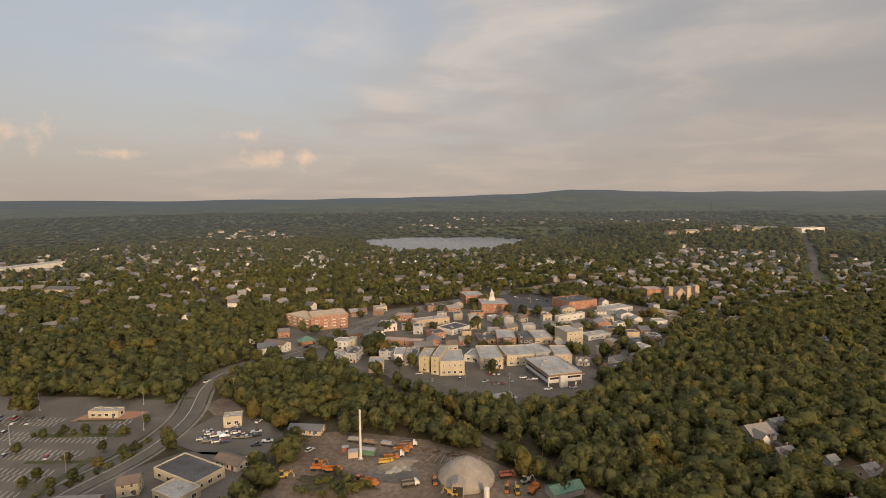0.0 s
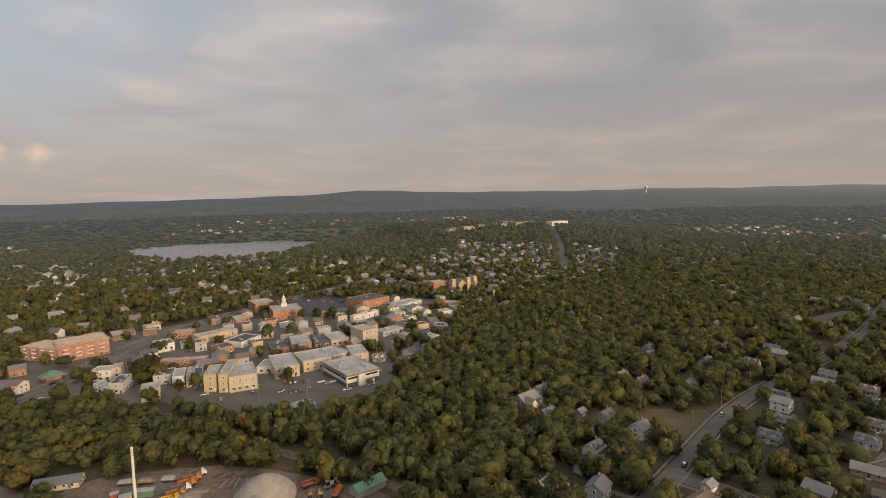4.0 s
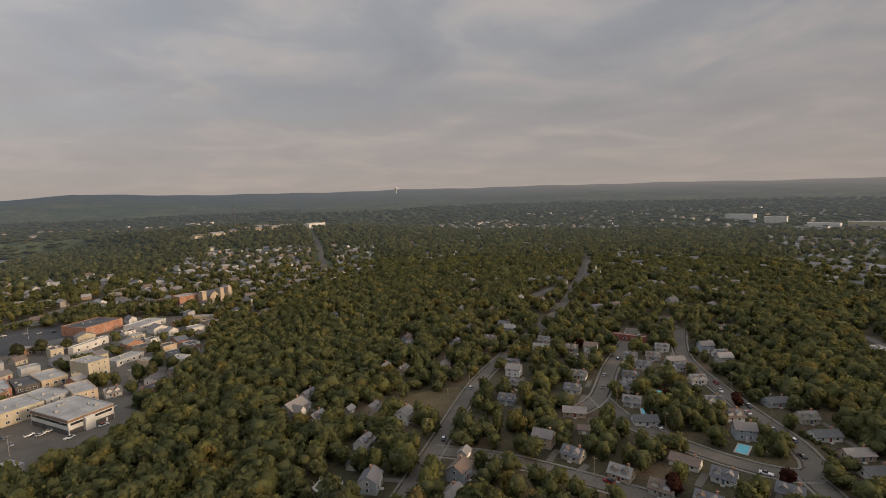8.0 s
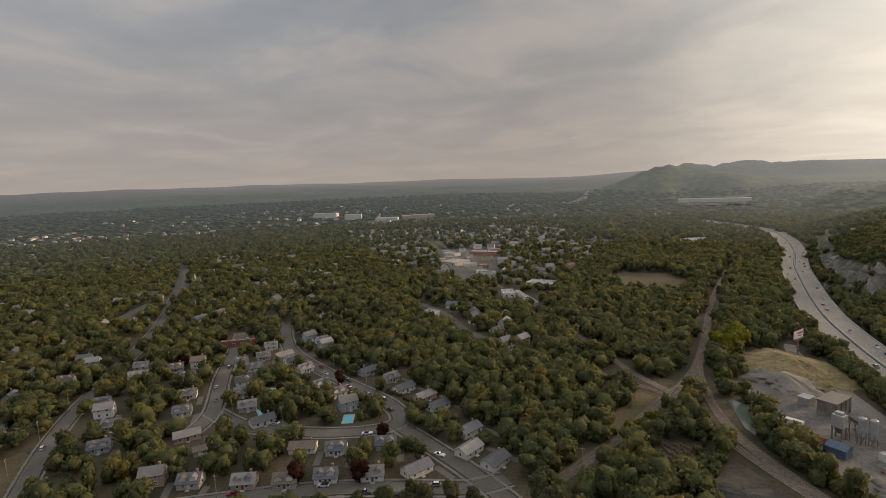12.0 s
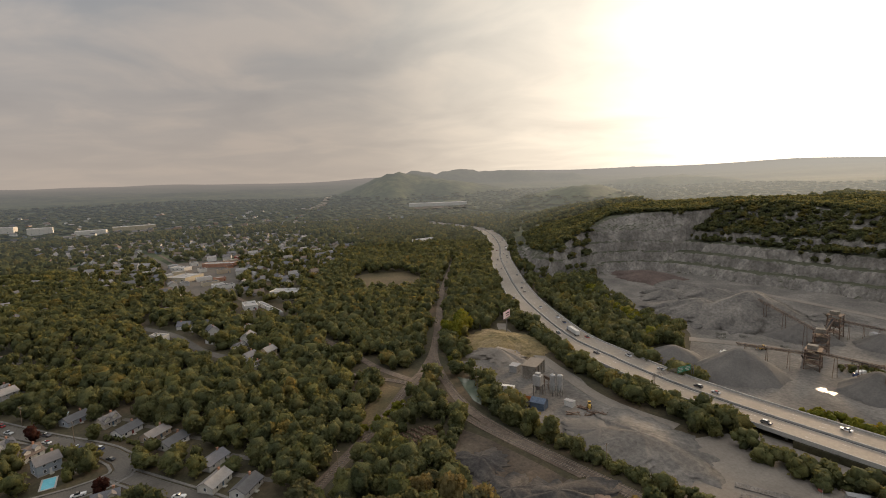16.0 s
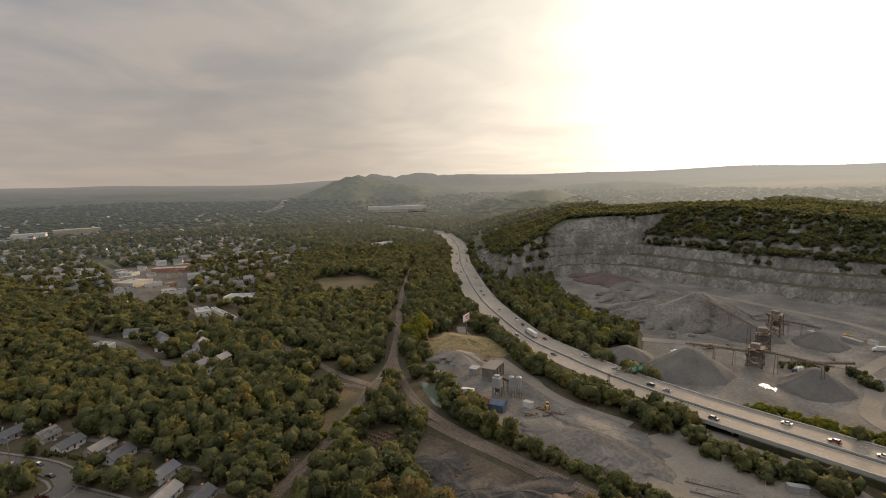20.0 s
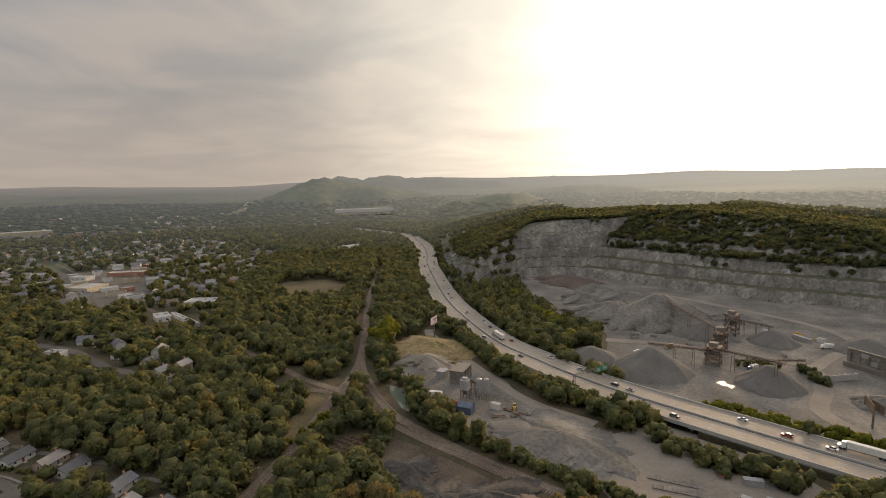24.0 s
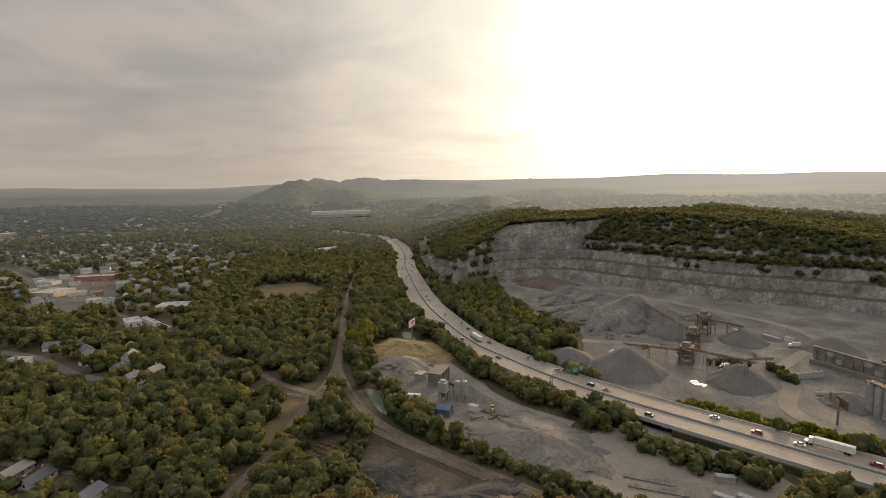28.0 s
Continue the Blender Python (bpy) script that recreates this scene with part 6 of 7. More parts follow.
crusher(170, -322, 20, 12, "rusty crusher tower with braced legs and decks")
crusher(182, -352, 35, 14, "rusty screening tower with a pale sheet metal house")
crusher(196, -395, 10, 16, "tall rusty screening tower behind the heaps")
conveyor((176, -350, 12), (240, -378, 20))
conveyor((170, -322, 10), (122, -306, 17))
conveyor((170, -320, 9), (192, -284, 15.5))
conveyor((196, -395, 12), (168, -398, 11))
conveyor((182, -352, 11), (196, -392, 13))
conveyor((160, -335, 2), (130, -352, 7))


def shed_box(x, y, w, d, h, turn, mat, label, name="site_cabin", z=0.0, wins=2):
    b = root(name, label, "cabin", "", pose(x, y, z, 0, 0, turn))
    part("body", Build().box(0, 0, -0.1, w, d, h), M[mat], b)
    part("roof", Build().box(0, 0, h - 0.097, w + 0.25, d + 0.25, 0.14), M["membrane"], b)
    for i in range(wins):
        window(b, (i - (wins - 1) / 2) * w / (wins + 0.5), -d / 2, 0.9, 0)
    if wins:
        part("door", Build().box(w * 0.42, -d / 2 - 0.04, 0.1, 0.95, 0.1, 2.0), M["door"], b)
    KEEP_CLEAR.append((x, y, 0.5 * math.hypot(w, d) + 2))
    return b


shed_box(176, -414, 17, 4, 3.2, -20, "white", "white quarry office cabin", wins=4)
shed_box(158, -420, 14, 3, 2.6, -20, "galv", "pale steel storage container in the quarry", "container", wins=0)
shed_box(148, -425, 5, 3.2, 3.0, -10, "white", "small white quarry cabin", wins=1)
park("lorry", 140, -412, 40, 0.1)
park("lorry", 150, -330, 80, 0.12)
park("lorry", 210, -300, 20, 0.1)

# white washing pond beside the cone
wp = Build().slab(smooth_outline([(154, -293), (150, -291), (147, -293), (143, -292), (144, -297), (148, -296), (151, -299), (153, -297)], 3), -0.3, 0.16)
structure("settling_pond", wp, M["water"], "small bright puddle of standing water in the quarry", "water")

# retaining wall with bays, and the tank group
rw = root("retaining_wall", "long pale concrete retaining wall with bays", "wall", "", pose(100, -382, 0, 0, 0, -15))
part("wall", Build().box(0, 0, -0.3, 42, 1.2, 11), M["old_concrete"], rw)
for i in range(7):
    for k in range(2):
        part("panel", Build().box(-16.3 + i * 5.4, 0.66, 3.6 + k * 3.5, 4.2, 0.16, 2.9), M["concrete" if (i * 3 + k) % 4 == 0 else "old_concrete"], rw)
part("coping", Build().box(0, 0, 10.7, 43, 1.8, 0.5), M["old_concrete"], rw)
for i in range(8):
    part("buttress", Build().box(-19 + i * 5.4, 1.2, -0.3, 0.8, 1.4, 9), M["old_concrete"], rw)
part("ledge", Build().box(0, 2.2, -0.3, 42, 3.2, 3.2), M["sand"], rw)
low = root("bay_wall", "low concrete bay wall with piers", "wall", "", pose(112, -352, 0, 0, 0, 65))
part("wall", Build().box(0, 0, -0.3, 24, 0.7, 4), M["concrete"], low)
for i in range(7):
    part("pier", Build().box(-11 + i * 3.6, -0.7, -0.3, 0.7, 0.8, 4.4), M["concrete"], low)
tanks = root("storage_silos", "cluster of tall pale storage silos with pipework on top", "silo", "", pose(66, -320, 0, 0, 0, 150))
for i in range(5):
    t = part("silo", Build().tube(-10 + i * 4.7, 0, -0.2, 2.25, 15, 24).tube(-10 + i * 4.7, 0, 14.8, 2.25, 1.2, 24, 0.7), M["galv"], tanks)
    part("band", Build().tube(-10 + i * 4.7, 0, 5, 2.29, 0.2, 24, cap=False).tube(-10 + i * 4.7, 0, 10, 2.29, 0.2, 24, cap=False), M["steel"], t)
pipes = Build()
for i in range(9):
    pipes.beam((-12 + i * 3.0, -1.5 + (i % 3), 15.5), (-10 + i * 3.0, 1.5 - (i % 2), 18), 0.25)
pipes.box(0, 0, 16.2, 24, 4.4, 0.2)
part("pipework", pipes, M["rust"], tanks, "rusty walkway and pipes")

# concrete plant
ruin = root("aggregate_bunker", "weathered concrete aggregate bunker with a flat roof", "bunker", "", pose(247, -177, 0, 0, 0, -57))
part("wall", Build().box(0, 0, -0.3, 15, 8, 8), M["old_concrete"], ruin)
part("roof", Build().box(0, 0, 7.704, 16, 9, 0.4), M["sand"], ruin)
for i in range(4):
    part("rib", Build().box(-6.9 + i * 4.6, -4.25, -0.3, 0.7, 0.6, 7.8), M["old_concrete"], ruin)
lean = root("lean_to", "small sheet metal lean-to beside the bunker", "shed", "", pose(258, -171, 0, 0, 0, -58))
part("wall", Build().box(0, 0, -0.2, 6, 5, 4.2), M["galv"], lean)
part("roof", Build().box(0, 0, 4.003, 6.6, 5.6, 0.25), M["membrane"], lean)
for i, (x, y) in enumerate(((217, -168), (214.5, -171))):
    s = root("cement_silo", "tall grey cement silo on steel legs", "silo", "cement silos", pose(x, y, 0, 0, 0, 20 * i))
    part("tank", Build().tube(0, 0, 4, 1.5, 8, 20).tube(0, 0, 2, 0.4, 2.0, 20, 1.5, cap=False).tube(0, 0, 12, 1.5, 0.6, 20, 0.5), M["galv"], s)
    for k in range(4):
        a = math.pi / 4 + k * math.pi / 2
        part("leg", Build().beam((1.45 * math.cos(a), 1.45 * math.sin(a), -0.2), (1.45 * math.cos(a), 1.45 * math.sin(a), 6), 0.25), M["steel"], s)
    part("ladder", Build().beam((1.7, 0.3, 0), (1.7, 0.3, 12.2), 0.07).beam((1.7, -0.3, 0), (1.7, -0.3, 12.2), 0.07), M["steel"], s)
tower = root("batching_tower", "white batching tower of the concrete plant", "tower", "", pose(222, -162, 0, 0, 0, 30))
part("upper_house", Build().box(0, 0, 6, 4.6, 4.2, 5.5), M["galv"], tower)
part("cap", Build().box(0, 0, 11.503, 3, 2.4, 1.2), M["galv"], tower)
for sx in (-1.9, 1.9):
    for sy in (-1.7, 1.7):
        part("leg", Build().box(sx, sy, -0.3, 0.5, 0.5, 6.3), M["steel"], tower)
part("chute", Build().tube(0, 0, 3, 0.8, 3, 12, 2.2), M["steel"], tower)
bl = root("blue_shed", "blue clad loading shed of the concrete plant", "shed", "", pose(209, -153, 0, 0, 0, 32))
w_, r_ = gable(7.5, 6, 3.8, 1.6, 0.3)
part("wall", w_, M["blue"], bl)
part("roof", r_, M["blue"], bl)
part("loading_door", Build().box(1, -3.05, 0, 3.4, 0.12, 3.2), M["dark"], bl)
conveyor((229, -178, 1.5), (222, -164, 10.5))
shed_box(203, -168, 5, 3, 3, 20, "white", "small white site cabin", wins=2)
for i, (x, y, a) in enumerate(((196, -172, 15), (190, -170, 70), (188, -176, 20), (194, -163, 40), (217, -149, 20))):
    sc = Build()
    g = random.Random(i)
    for _ in range(9):
        sc.beam((g.uniform(-4, 4), g.uniform(-2, 2), g.uniform(0.1, 0.5)), (g.uniform(-4, 4), g.uniform(-2, 2), g.uniform(0.2, 1.2)), g.uniform(0.2, 0.5))
    ob = part("scrap_pile", sc, M["rust"], None, "pile of rusty beams and plant scrap")
    ob.matrix_basis = pose(x, y, 0.05, 0, 0, a)
    tagged(ob, category="scrap", group="scrap")
trail = root("box_trailer", "white box trailer parked on gravel", "trailer", "", pose(236, -148, 0, 0, 0, 40))
part("box", Build().box(0, 0, 1.1, 13.5, 2.6, 2.8), M["white"], trail)
for xx in (-5, -3.8, 5):
    for s in (-1, 1):
        w = new("wheel", BIG_WHEEL)
        w.parent = trail
        w.location = (xx, s * 1.05, 0.52)
area("pond", [(268, -136), (258, -142), (244, -139), (228, -133), (225, -129), (234, -128), (252, -132)], "pond", "narrow murky green pond beside the railway", "pond", 0.12)
for x, y, a in ((108, -182, 30), (103, -178, 32)):
    stack = root("pipe_stack", "row of long steel pipes laid on sand", "pipes", "pipe stacks", pose(x, y, 0.1, 0, 0, a))
    for k in range(5):
        part("pipe", Build().beam((-11, k * 0.7 - 1.4, 0.25), (11, k * 0.7 - 1.4, 0.25), 0.5), M["steel"], stack)
for x, y, a in ((84, -190, 10), (78, -196, 10), (90, -204, 40)):
    shed_box(x, y, 7, 2.6, 2.6, a, "galv", "pale storage container on the sandy yard", "container", 0.1, wins=0)
fl = root("flagpole", "thin flagpole with a red and white flag", "flagpole", "", pose(93, -187, 0))
part("pole", Build().tube(0, 0, 0, 0.09, 9, 8, 0.05), M["galv"], fl)
part("flag", Build().box(0.8, 0, 7.4, 1.5, 0.04, 1.0), M["red"], fl)

# ---------------------------------------------------------------- railway tracks
def track(pts, label):
    line = smooth_line(pts, 6)
    t = root("railway_track", label, "railway", "railway tracks")
    ends = line[0]
    t.location = (ends.x, ends.y, 0)
    local = [p - ends for p in line]
    for s in (0.72, -0.72):
        part("rail", strip(local, s + 0.05, s - 0.05, 0.22, 0.42), M["steel"], t, "worn steel rail")
    ties = Build()
    run = 0.0
    for i in range(len(local) - 1):
        d = local[i + 1] - local[i]
        n = max(1, int(d.length / 1.2))
        for k in range(n):
            p = local[i] + d * (k / n)
            ties.box(p.x, p.y, 0.09, 0.3, 2.6, 0.16, math.degrees(math.atan2(d.y, d.x)))
    tagged(part("tie_row", ties, M["wood"], t, "dark wooden ties"), kind="stuff")


road("track_bed", [(345, -158), (305, -138.5), (262, -126), (231, -121), (206, -122), (171, -129), (143, -136), (121, -142), (70, -158), (0, -175)], 5.0, "dirt", "brown ballast bed of the railway", z=0.1, clear=2.0)
road("track_bed", [(310, -78), (289, -95), (271, -108), (252, -112), (226, -114), (202, -118), (182, -123), (150, -131)], 4.4, "dirt", "brown ballast bed of the junction", z=0.12, clear=1.5)
track([(345, -158), (305, -139.5), (262, -127.5), (231, -123), (206, -124), (171, -131), (143, -138), (121, -144), (70, -160), (0, -177)], "railway track with worn steel rails on dark ties")
track([(310, -78), (289, -95), (271, -108), (252, -112), (226, -114), (202, -118), (182, -123), (171, -126.5), (143, -133.5), (121, -139.5), (70, -155), (0, -172)], "railway track with worn steel rails on dark ties")
track([(-420, 720), (-368, 650), (-213, 455), (-144, 394), (-88, 347), (-20, 273), (21, 229), (51, 194), (100, 105), (150, 10), (200, -40), (237, -77), (267, -102), (284, -119)], "old railway track through the woods")

# rows of old axles and frames left beside the dirt lot
jg = np.random.default_rng(17)
for i in range(26):
    x, y = 219 - (i // 5) * 3.2 + jg.uniform(-0.5, 0.5), -80 - (i % 5) * 3.4 + (i // 5) * -1.0 + jg.uniform(-0.4, 0.4)
    ob = part("old_axle", Build().box(0, 0, 0.15, 2.4, 1.1, 0.35).box(-0.9, 0, 0.5, 0.3, 1.2, 0.5).box(0.9, 0, 0.5, 0.3, 1.2, 0.5).beam((-1.1, -0.5, 0.5), (1.1, 0.5, 0.9), 0.15), M["rust"], None, "rusty old axle and frame in dry grass")
    ob.matrix_basis = pose(x, y, 0.05, 0, 0, jg.uniform(20, 50))
    tagged(ob, category="scrap", group="old axles")
OPEN.append([(224, -74), (198, -78), (192, -100), (218, -104)])
heap(152, -98, 13, 4.5, "darksoil", "long dark spoil heap on the dirt lot", "spoil_mound", rough=0.4, stretch=1.5, turn=80)
park("pickup", 196, -92, 60, 0.1)
heap(300, -350, 18, 6, "gravel", "low grey heap of rough stone", rough=0.3)
heap(345, -400, 24, 8, "gravel", "rough grey heap of blasted stone", rough=0.3)
heap(215, -440, 20, 7, "gravel", "rough grey heap of blasted stone", rough=0.3)
heap(85, -330, 15, 6, "fine_gravel", "small grey cone of gravel", rough=0.15)
for i, (x, y) in enumerate(((235, -330), (240, -336), (228, -345), (185, -305), (178, -300), (200, -345), (160, -350), (150, -372))):
    dx = Build()
    g = random.Random(90 + i)
    for _ in range(7):
        dx.box(g.uniform(-3, 3), g.uniform(-3, 3), -0.1, g.uniform(0.8, 2), g.uniform(0.8, 2), g.uniform(0.5, 1.5), g.uniform(0, 90), 0.7)
    ob = part("boulder_group", dx, M["rock"], None, "loose group of grey boulders on gravel")
    ob.matrix_basis = pose(x, y, 0.0)
    tagged(ob, category="boulders", group="boulders", kind="stuff")

# ---------------------------------------------------------------- works yard and car parks
dome = root("salt_dome", "large grey shingled salt dome with an open porch", "dome", "", pose(-5, 212, 0))
b = Build()
seg, rad, tall = 48, 12.2, 9.2
prof = [(1.0, 0.0), (1.0, 1.5), (0.91, 2.9), (0.76, 4.7), (0.57, 6.5), (0.37, 8.0), (0.17, 9.1), (0.05, 9.6), (0.03, 10.0)]
vs = [(rad * k * math.cos(2 * math.pi * j / seg), rad * k * math.sin(2 * math.pi * j / seg), z) for k, z in prof for j in range(seg)]
n = len(prof)
b.add(vs, [(i * seg + j, i * seg + (j + 1) % seg, (i + 1) * seg + (j + 1) % seg, (i + 1) * seg + j) for i in range(n - 1) for j in range(seg)] + [tuple((n - 1) * seg + j for j in range(seg))])
M["dome"] = material("dome_shingles", [(0.23, 0.2, 0.17), (0.3, 0.265, 0.225)], scale=0.35, fine=3.0, grain=0.2)
part("shell", b, M["dome"], dome)
ribs = Build()
for j in range(24):
    a = 2 * math.pi * j / 24
    for (k0, z0), (k1, z1) in zip(prof[1:-2], prof[2:-1]):
        ribs.beam((rad * k0 * math.cos(a) * 1.004, rad * k0 * math.sin(a) * 1.004, z0), (rad * k1 * math.cos(a) * 1.004, rad * k1 * math.sin(a) * 1.004, z1), 0.12, 0.1)
part("seams", ribs, M["dome"], dome)
w_, r_ = gable(5.5, 5, 4.6, 1.4, 0.2)
for bb, nm, mt in ((w_, "porch", M["dome"]), (r_, "porch_roof", M["dome"])):
    o = part(nm, bb, mt, dome)
    o.matrix_basis = pose(-3.0, -11.0, 0, 0, 0, 90)
# closed black panel over the porch front, painted shade for its opening
part("porch_opening", Build().box(-3.0, -13.8, 0, 4.0, 0.12, 4.0), M["rubber"], dome, "black panel painting in the shade of an open doorway")
tank = root("white_tank", "white upright tank beside the dome", "tank", "", pose(3.5, 197.5, 0))
part("tank", Build().tube(0, 0, 0.2, 1.2, 4.2, 18).tube(0, 0, 4.4, 1.2, 0.5, 18, 0.3), M["white"], tank)
mono = root("monopole", "tall slender white monopole mast", "mast", "", pose(-54, 226, 0))
part("mast", Build().tube(0, 0, 0, 0.62, 23.5, 20, 0.45), M["white"], mono)
part("footing", Build().tube(0, 0, -0.2, 1.3, 0.5, 16), M["concrete"], mono)
KEEP_CLEAR.append((-54, 226, 6))
shed_box(-58, 228, 4.5, 3.5, 3.0, 15, "tan", "small tan equipment hut", "hut", wins=0)
shed_box(-52, 231, 8, 3, 2.6, -10, "green_roof", "green steel storage container in the yard", "container", wins=0)
shed_box(-63, 233, 3, 2.4, 2.4, 10, "red", "small red storage hut", "hut", wins=0)
green = root("green_shed", "open shed with a pale green metal roof", "shed", "", pose(35, 203, 0, 0, 0, 25))
w_, r_ = gable(14, 7, 2.8, 1.8, 0.4)
part("wall", w_, M["galv"], green)
part("roof", r_, M["green_roof"], green)


def digger(x, y, turn, paint="orange", label="orange wheeled digger in the yard"):
    d = root("digger", label, "digger", "yard vehicles", pose(x, y, 0.05, 0, 0, turn))
    part("chassis", Build().box(0, 0, 0.6, 4.2, 1.6, 0.8), M[paint], d)
    part("bonnet", Build().box(1.3, 0, 1.4, 1.8, 1.3, 0.8), M[paint], d)
    part("cab", Build().box(-0.5, 0, 1.4, 1.6, 1.5, 1.7, 0, 0.88), M["glass"], d, "glazed cab")
    part("cab_roof", Build().box(-0.5, 0, 3.1, 1.6, 1.5, 0.12), M[paint], d)
    part("arm", Build().beam((2.0, 0, 1.6), (3.8, 0, 2.8), 0.3).beam((3.8, 0, 2.8), (4.6, 0, 0.9), 0.25), M[paint], d)
    part("bucket", Build().box(4.6, 0, 0.2, 0.9, 1.9, 0.8, 0, 0.7), M["steel"], d)
    for xx in (-1.4, 1.3):
        for s in (-1, 1):
            w = new("wheel", BIG_WHEEL)
            w.parent = d
            w.location = (xx, s * 0.95, 0.52)
    return d


def dump_truck(x, y, turn, paint="orange", label="orange dump truck parked in the yard"):
    d = root("dump_truck", label, "lorry", "yard vehicles", pose(x, y, 0.05, 0, 0, turn))
    part("cab", profile([(1.6, 0.7), (3.6, 0.7), (3.6, 1.6), (2.8, 1.8), (2.6, 2.7), (1.6, 2.7)], 2.3, 0.1), M[paint], d)
    part("tipper", Build().box(-1.3, 0, 1.2, 5.0, 2.4, 0.2).box(-1.3, -1.15, 1.4, 5.0, 0.12, 1.0).box(-1.3, 1.15, 1.4, 5.0, 0.12, 1.0).box(1.15, 0, 1.4, 0.12, 2.3, 1.3), M["steel" if paint == "white" else paint], d, "open tipper body")
    part("chassis", Build().box(-0.2, 0, 0.6, 7.4, 1.0, 0.4), M["rubber"], d)
    for xx in (2.6, -2.0, -3.2):
        for s in (-1, 1):
            w = new("wheel", BIG_WHEEL)
            w.parent = d
            w.location = (xx, s * 1.0, 0.52)
    return d


for i in range(6):
    dump_truck(-33 - i * 1.6, 240 - i * 3.6, 10, ("white", "orange", "orange", "white", "orange", "yellow_paint")[i], "work truck in the row beside the yard fence")
dump_truck(-28, 205, 20, "white", "pale dump truck with an open tipper")
dump_truck(-63, 214, 5)
dump_truck(-70, 215, 0)
dump_truck(23, 204, 60)
dump_truck(13, 214, 15, "red", "red dump truck beside the dome")
digger(-18, 207, 100)
digger(-10, 199, 160, "yellow_paint", "yellow digger beside the dome")
digger(12, 203, 80)
digger(16, 202, 95, "yellow_paint", "yellow digger in the yard")
digger(-72, 219, 15)
digger(-84, 208, 20, "yellow_paint", "yellow digger at the edge of the yard")
digger(-88, 201, 40, "yellow_paint", "yellow digger at the edge of the yard")
digger(-50, 206, -20)
dump_truck(-45, 205, -25, "orange")
digger(20, 210, 30, "galv", "white wheeled loader in the yard")
heap(-36, 222, 6, 2.2, "sand", "heap of pale grit in the yard", rough=0.3, stretch=1.6, turn=30)
heap(-42, 229, 3.5, 1.6, "fine_gravel", "small gravel heap in the yard", rough=0.3)
heap(-60, 203, 10, 1.6, "ground", "low overgrown earth mound in the yard", "mound", rough=0.3, stretch=1.6)
for i in range(10):
    sc = Build()
    g = random.Random(40 + i)
    for _ in range(9):
        sc.beam((g.uniform(-3, 3), g.uniform(-1, 1), 0.2), (g.uniform(-3, 3), g.uniform(-1, 1), g.uniform(0.3, 0.9)), 0.25)
    ob = part("timber_stack", sc, M["wood" if i % 2 else "rust"], None, "loose stack of beams and pipes in the yard")
    ob.matrix_basis = pose(-24 + i * 2.6, 236 - i * 0.9, 0.06, 0, 0, g.uniform(10, 60))
    tagged(ob, category="stack", group="yard stacks")

# plant and quarry machines
dump_truck(214, -147, 60, "white", "dusty white mixer truck beside the blue shed")
dump_truck(219, -152, 40, "orange", "rusty orange truck beside the blue shed")
digger(196, -175, 140, "yellow_paint", "yellow loader beside the scrap")
digger(150, -426, 30, "yellow_paint", "yellow loader in the quarry")
dump_truck(164, -428, -30, "yellow_paint", "yellow dump truck in the quarry")
digger(205, -330, 70, "yellow_paint", "yellow loader below the gravel heap")


def flat_trailer(x, y, turn, load):
    """A low trailer with a load, parked along the fence."""
    t = root("flat_trailer", "low flat trailer with a load beside the yard fence", "trailer", "yard trailers", pose(x, y, 0.05, 0, 0, turn))
    part("bed", Build().box(0, 0, 0.8, 7.2, 2.3, 0.25), M["steel"], t)
    part("load", Build().box(-0.4, 0, 1.05, 5.6, 1.9, 1.1, 0, 0.85), M[load], t)
    for xx in (-2.4, -1.3):
        for sd in (-1, 1):
            w = new("wheel", BIG_WHEEL)
            w.parent = t
            w.location = (xx, sd * 0.9, 0.52)


for x_, y_, a_, l_ in ((-53, 241, -10, "wood"), (-44, 239.5, -14, "galv"), (-35.5, 236.5, -18, "rust"), (-61, 243, -6, "galv")):
    flat_trailer(x_, y_, a_, l_)
for i_, (x_, y_) in enumerate(((-38.4, 214.5), (-35, 216), (-33, 218.5), (-37, 218))):
    slab = root("slab_pile", "pile of pale broken concrete slabs", "rubble", "yard rubble", pose(x_, y_, 0.05, 0, 0, 25 * i_))
    for k in range(4):
        part("slab", Build().box(0.3 * k - 0.4, 0.2 * (k % 2), 0.22 * k, 3.0 - 0.3 * k, 2.0, 0.2, 14 * k), M["concrete"], slab)
for i_, (x_, y_) in enumerate(((-21, 228), (-18, 227.4), (-15.7, 226.6), (-12, 225), (-9, 226))):
    pile = root("beam_pile", "pile of weathered beams and steel pipes in the yard", "stack", "yard stacks", pose(x_, y_, 0.05, 0, 0, 60 + 8 * i_))
    for k in range(6):
        part("beam", Build().beam((-3.4, (k % 3) * 0.5 - 0.5, 0.2 + 0.35 * (k // 3)), (3.4, (k % 3) * 0.5 - 0.4, 0.2 + 0.35 * (k // 3)), 0.32), M[("wood", "rust", "galv")[k % 3]], pile)
structure("gravel_patch", Build().slab(smooth_outline([(-50, 214), (-40, 222), (-28, 220), (-24, 212), (-32, 206), (-44, 208)], 4), -0.2, 0.085), M["gravel"], "grey gravel patch on the dirt yard", "gravel")

